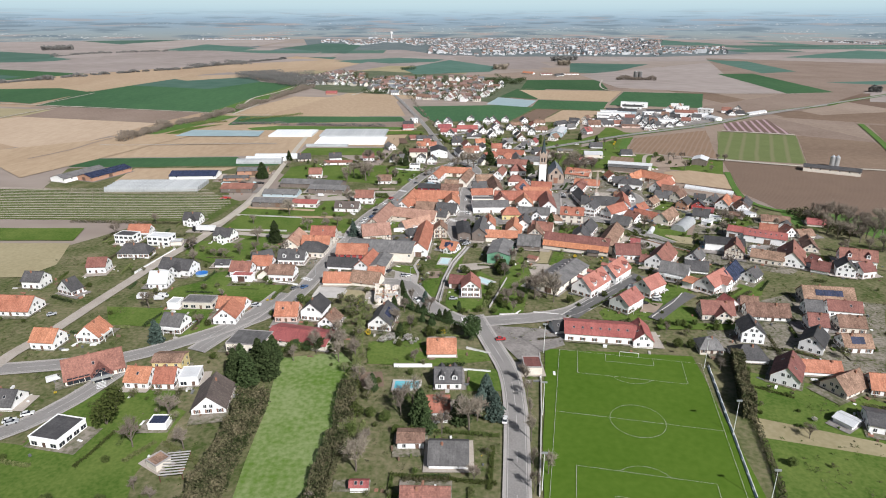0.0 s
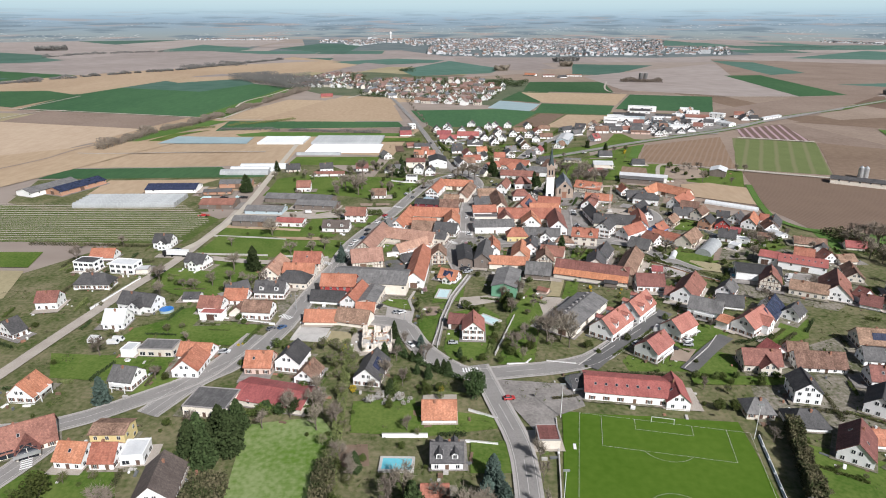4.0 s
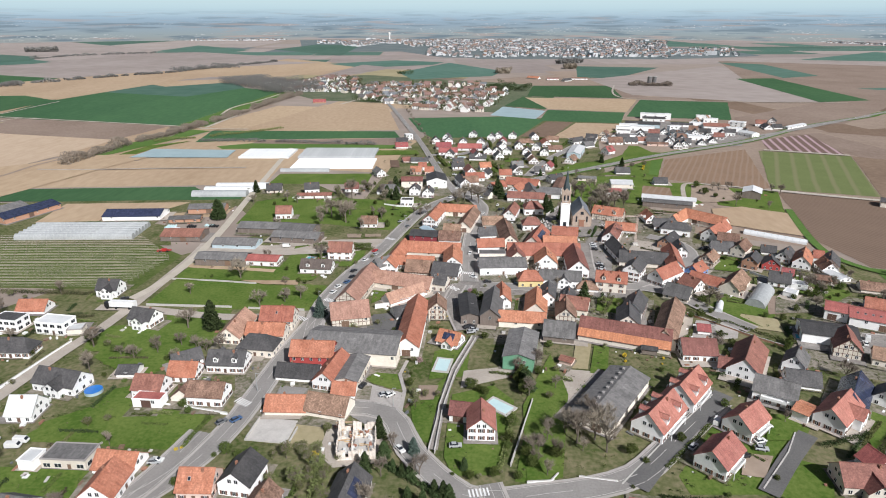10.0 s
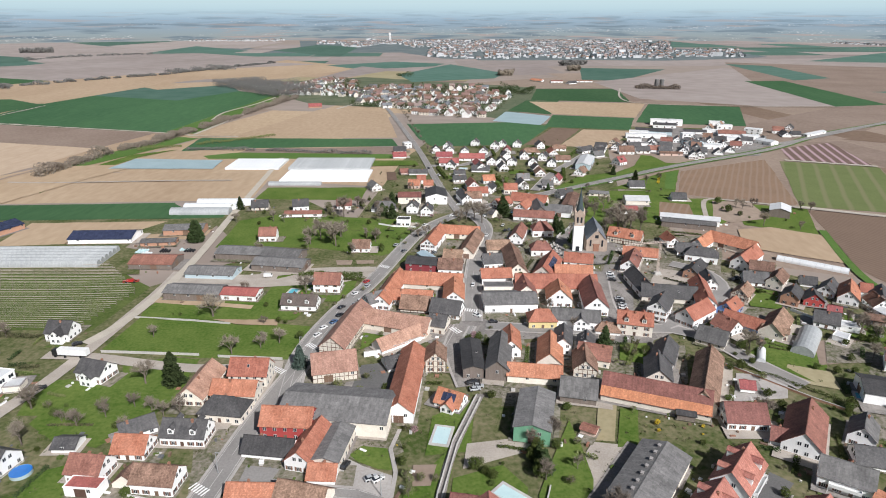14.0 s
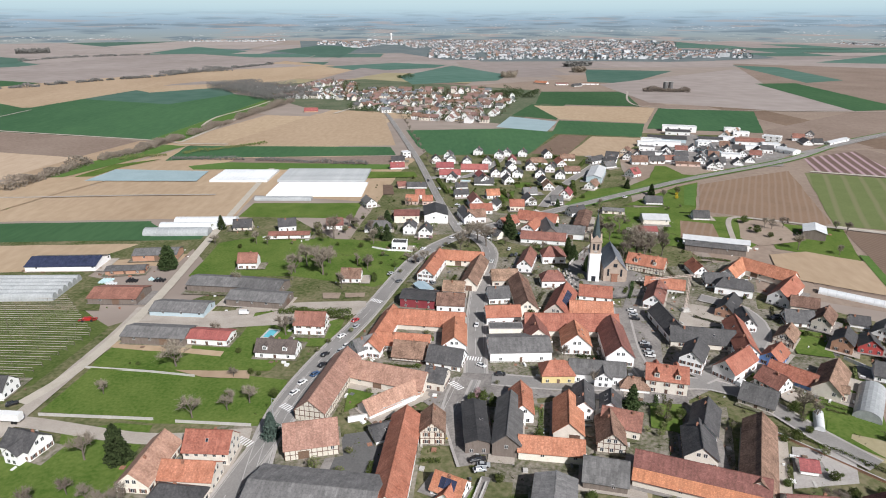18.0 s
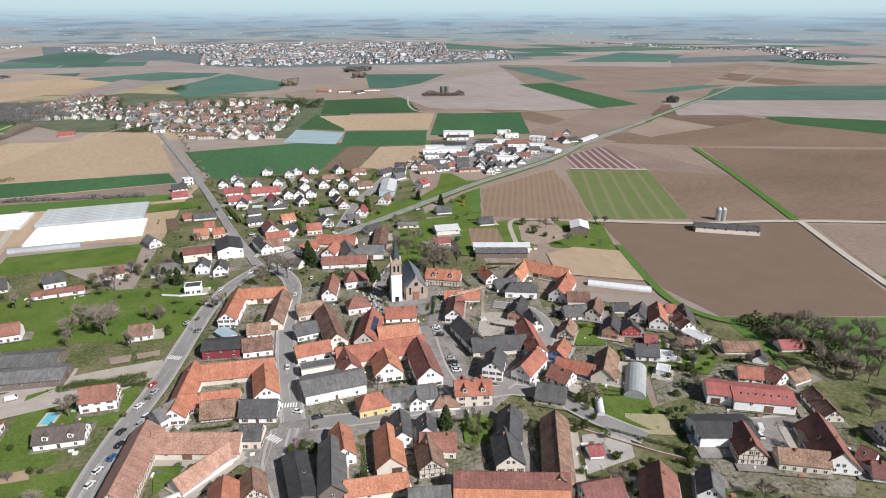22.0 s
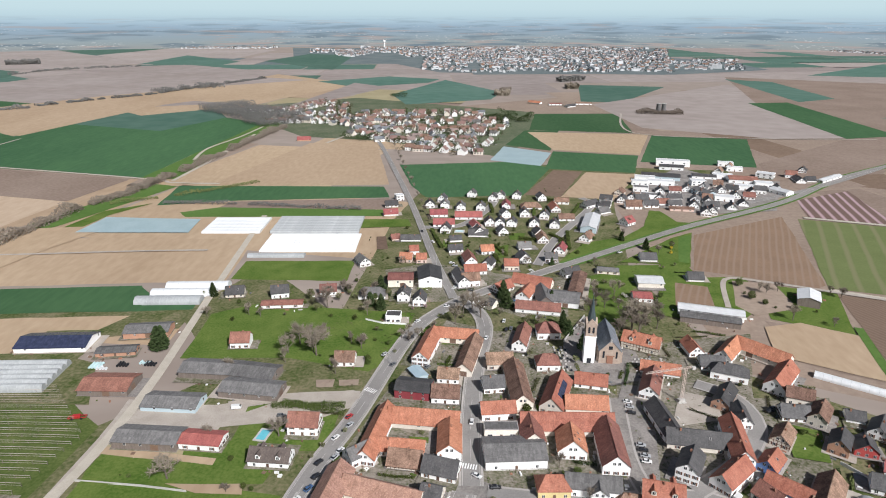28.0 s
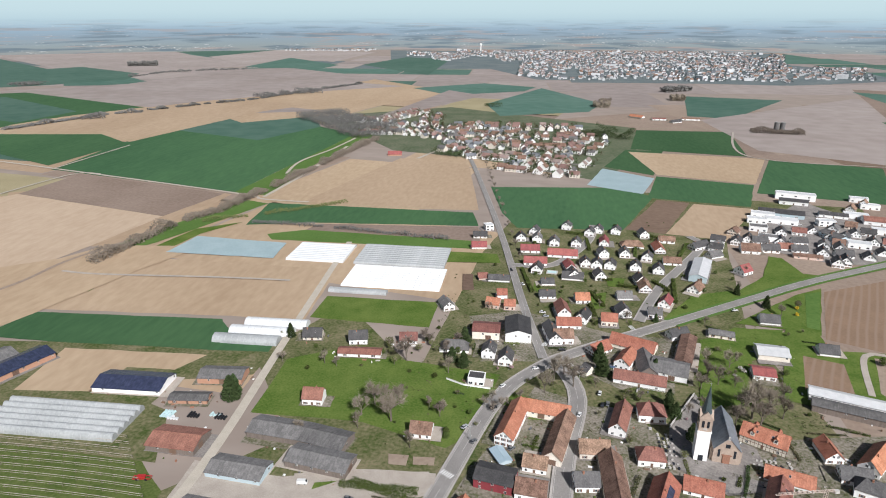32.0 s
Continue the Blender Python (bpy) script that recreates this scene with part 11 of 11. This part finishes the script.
# ---- farm yard clutter ----
rnd_b = random.Random(3)
for q, m_, n, lab in (((-187.7, 496.7), M_COVER, 16, "pale green wrapped silage bale"), ((-183.2, 496.0), M_FOIL, 6, "white wrapped silage bale"), ((-174.0, 499.1), PAINT[2], 10, "black wrapped silage bale"), ((-159.5, 500.1), PAINT[2], 10, "black wrapped silage bale"), ((-163.0, 501.9), M_COVER, 5, "pale green wrapped silage bale")):
    for k in range(n):
        v = [(0.65 * math.cos(a * math.tau / 10), y, 0.65 + 0.65 * math.sin(a * math.tau / 10)) for y in (-0.6, 0.6) for a in range(10)]
        bl = new("silage_bale", mesh_from("silage_bale", v, [(a, (a + 1) % 10, 10 + (a + 1) % 10, 10 + a) for a in range(10)] + [tuple(range(10)), tuple(reversed(range(10, 20)))], [m_]))
        bl.matrix_basis = pose(q[0] + (k % 4) * 1.6 - 2.4, q[1] + (k // 4) * 1.5 - 2, 0.02, 0, 0, rnd_b.uniform(-20, 20))
        tagged(bl, lab + " on the farm grass", "bale", "silage bales on the farm")
tr = tagged(new("farm_trailer"), "red farm implement parked beside the vineyard", "trailer")
tr.matrix_basis = pose(-171.4, 451.7, 0.02, 0, 0, 10)
part("frame", boxes("frame", [(-4, 4, -1.2, -0.9, 0.7, 1.0), (-4, 4, 0.9, 1.2, 0.7, 1.0), (-4, -3.7, -1.2, 1.2, 0.7, 1.0), (3.7, 4, -1.2, 1.2, 0.7, 1.0)], PAINT[5]), tr)
part("hopper", boxes("hopper", [(-2, 1.5, -0.8, 0.8, 1.0, 1.9)], PAINT[5]), tr)
for x in (-2, 2):
    part("wheel", boxes("wheel", [(x - 0.5, x + 0.5, -1.4, -1.15, 0, 1.0)], M_TYRE), tr)
    part("wheel", boxes("wheel", [(x - 0.5, x + 0.5, 1.15, 1.4, 0, 1.0)], M_TYRE), tr)
pergola = tagged(new("pergola"), "wooden slatted pergola beside a tall hedge", "pergola")
pergola.matrix_basis = pose(-78.3, 153.4, 0.02, 0, 0, 10)
for k in range(9):
    part("slat", boxes("slat", [(-3.4, 3.4, -0.18, 0.18, 2.5, 2.7)], M_CONC), pergola, "", pose(0, -5 + k * 1.25, 0))
for x in (-3.2, 3.2):
    for y in (-5, 5):
        part("post", boxes("post", [(x - 0.1, x + 0.1, y - 0.1, y + 0.1, 0, 2.5)], M_TIMBER), pergola)
for q in ((-70.1, 306.5), (-8.4, 402.7), (-62.7, 379.9), (-32.7, 502.7), (-18.7, 298.3), (21.5, 568.1), (-32.1, 502.8), (-12.2, 641.7)):
    lamp_post(q[0], q[1], 8.0, "grey metal street lamp beside the road")
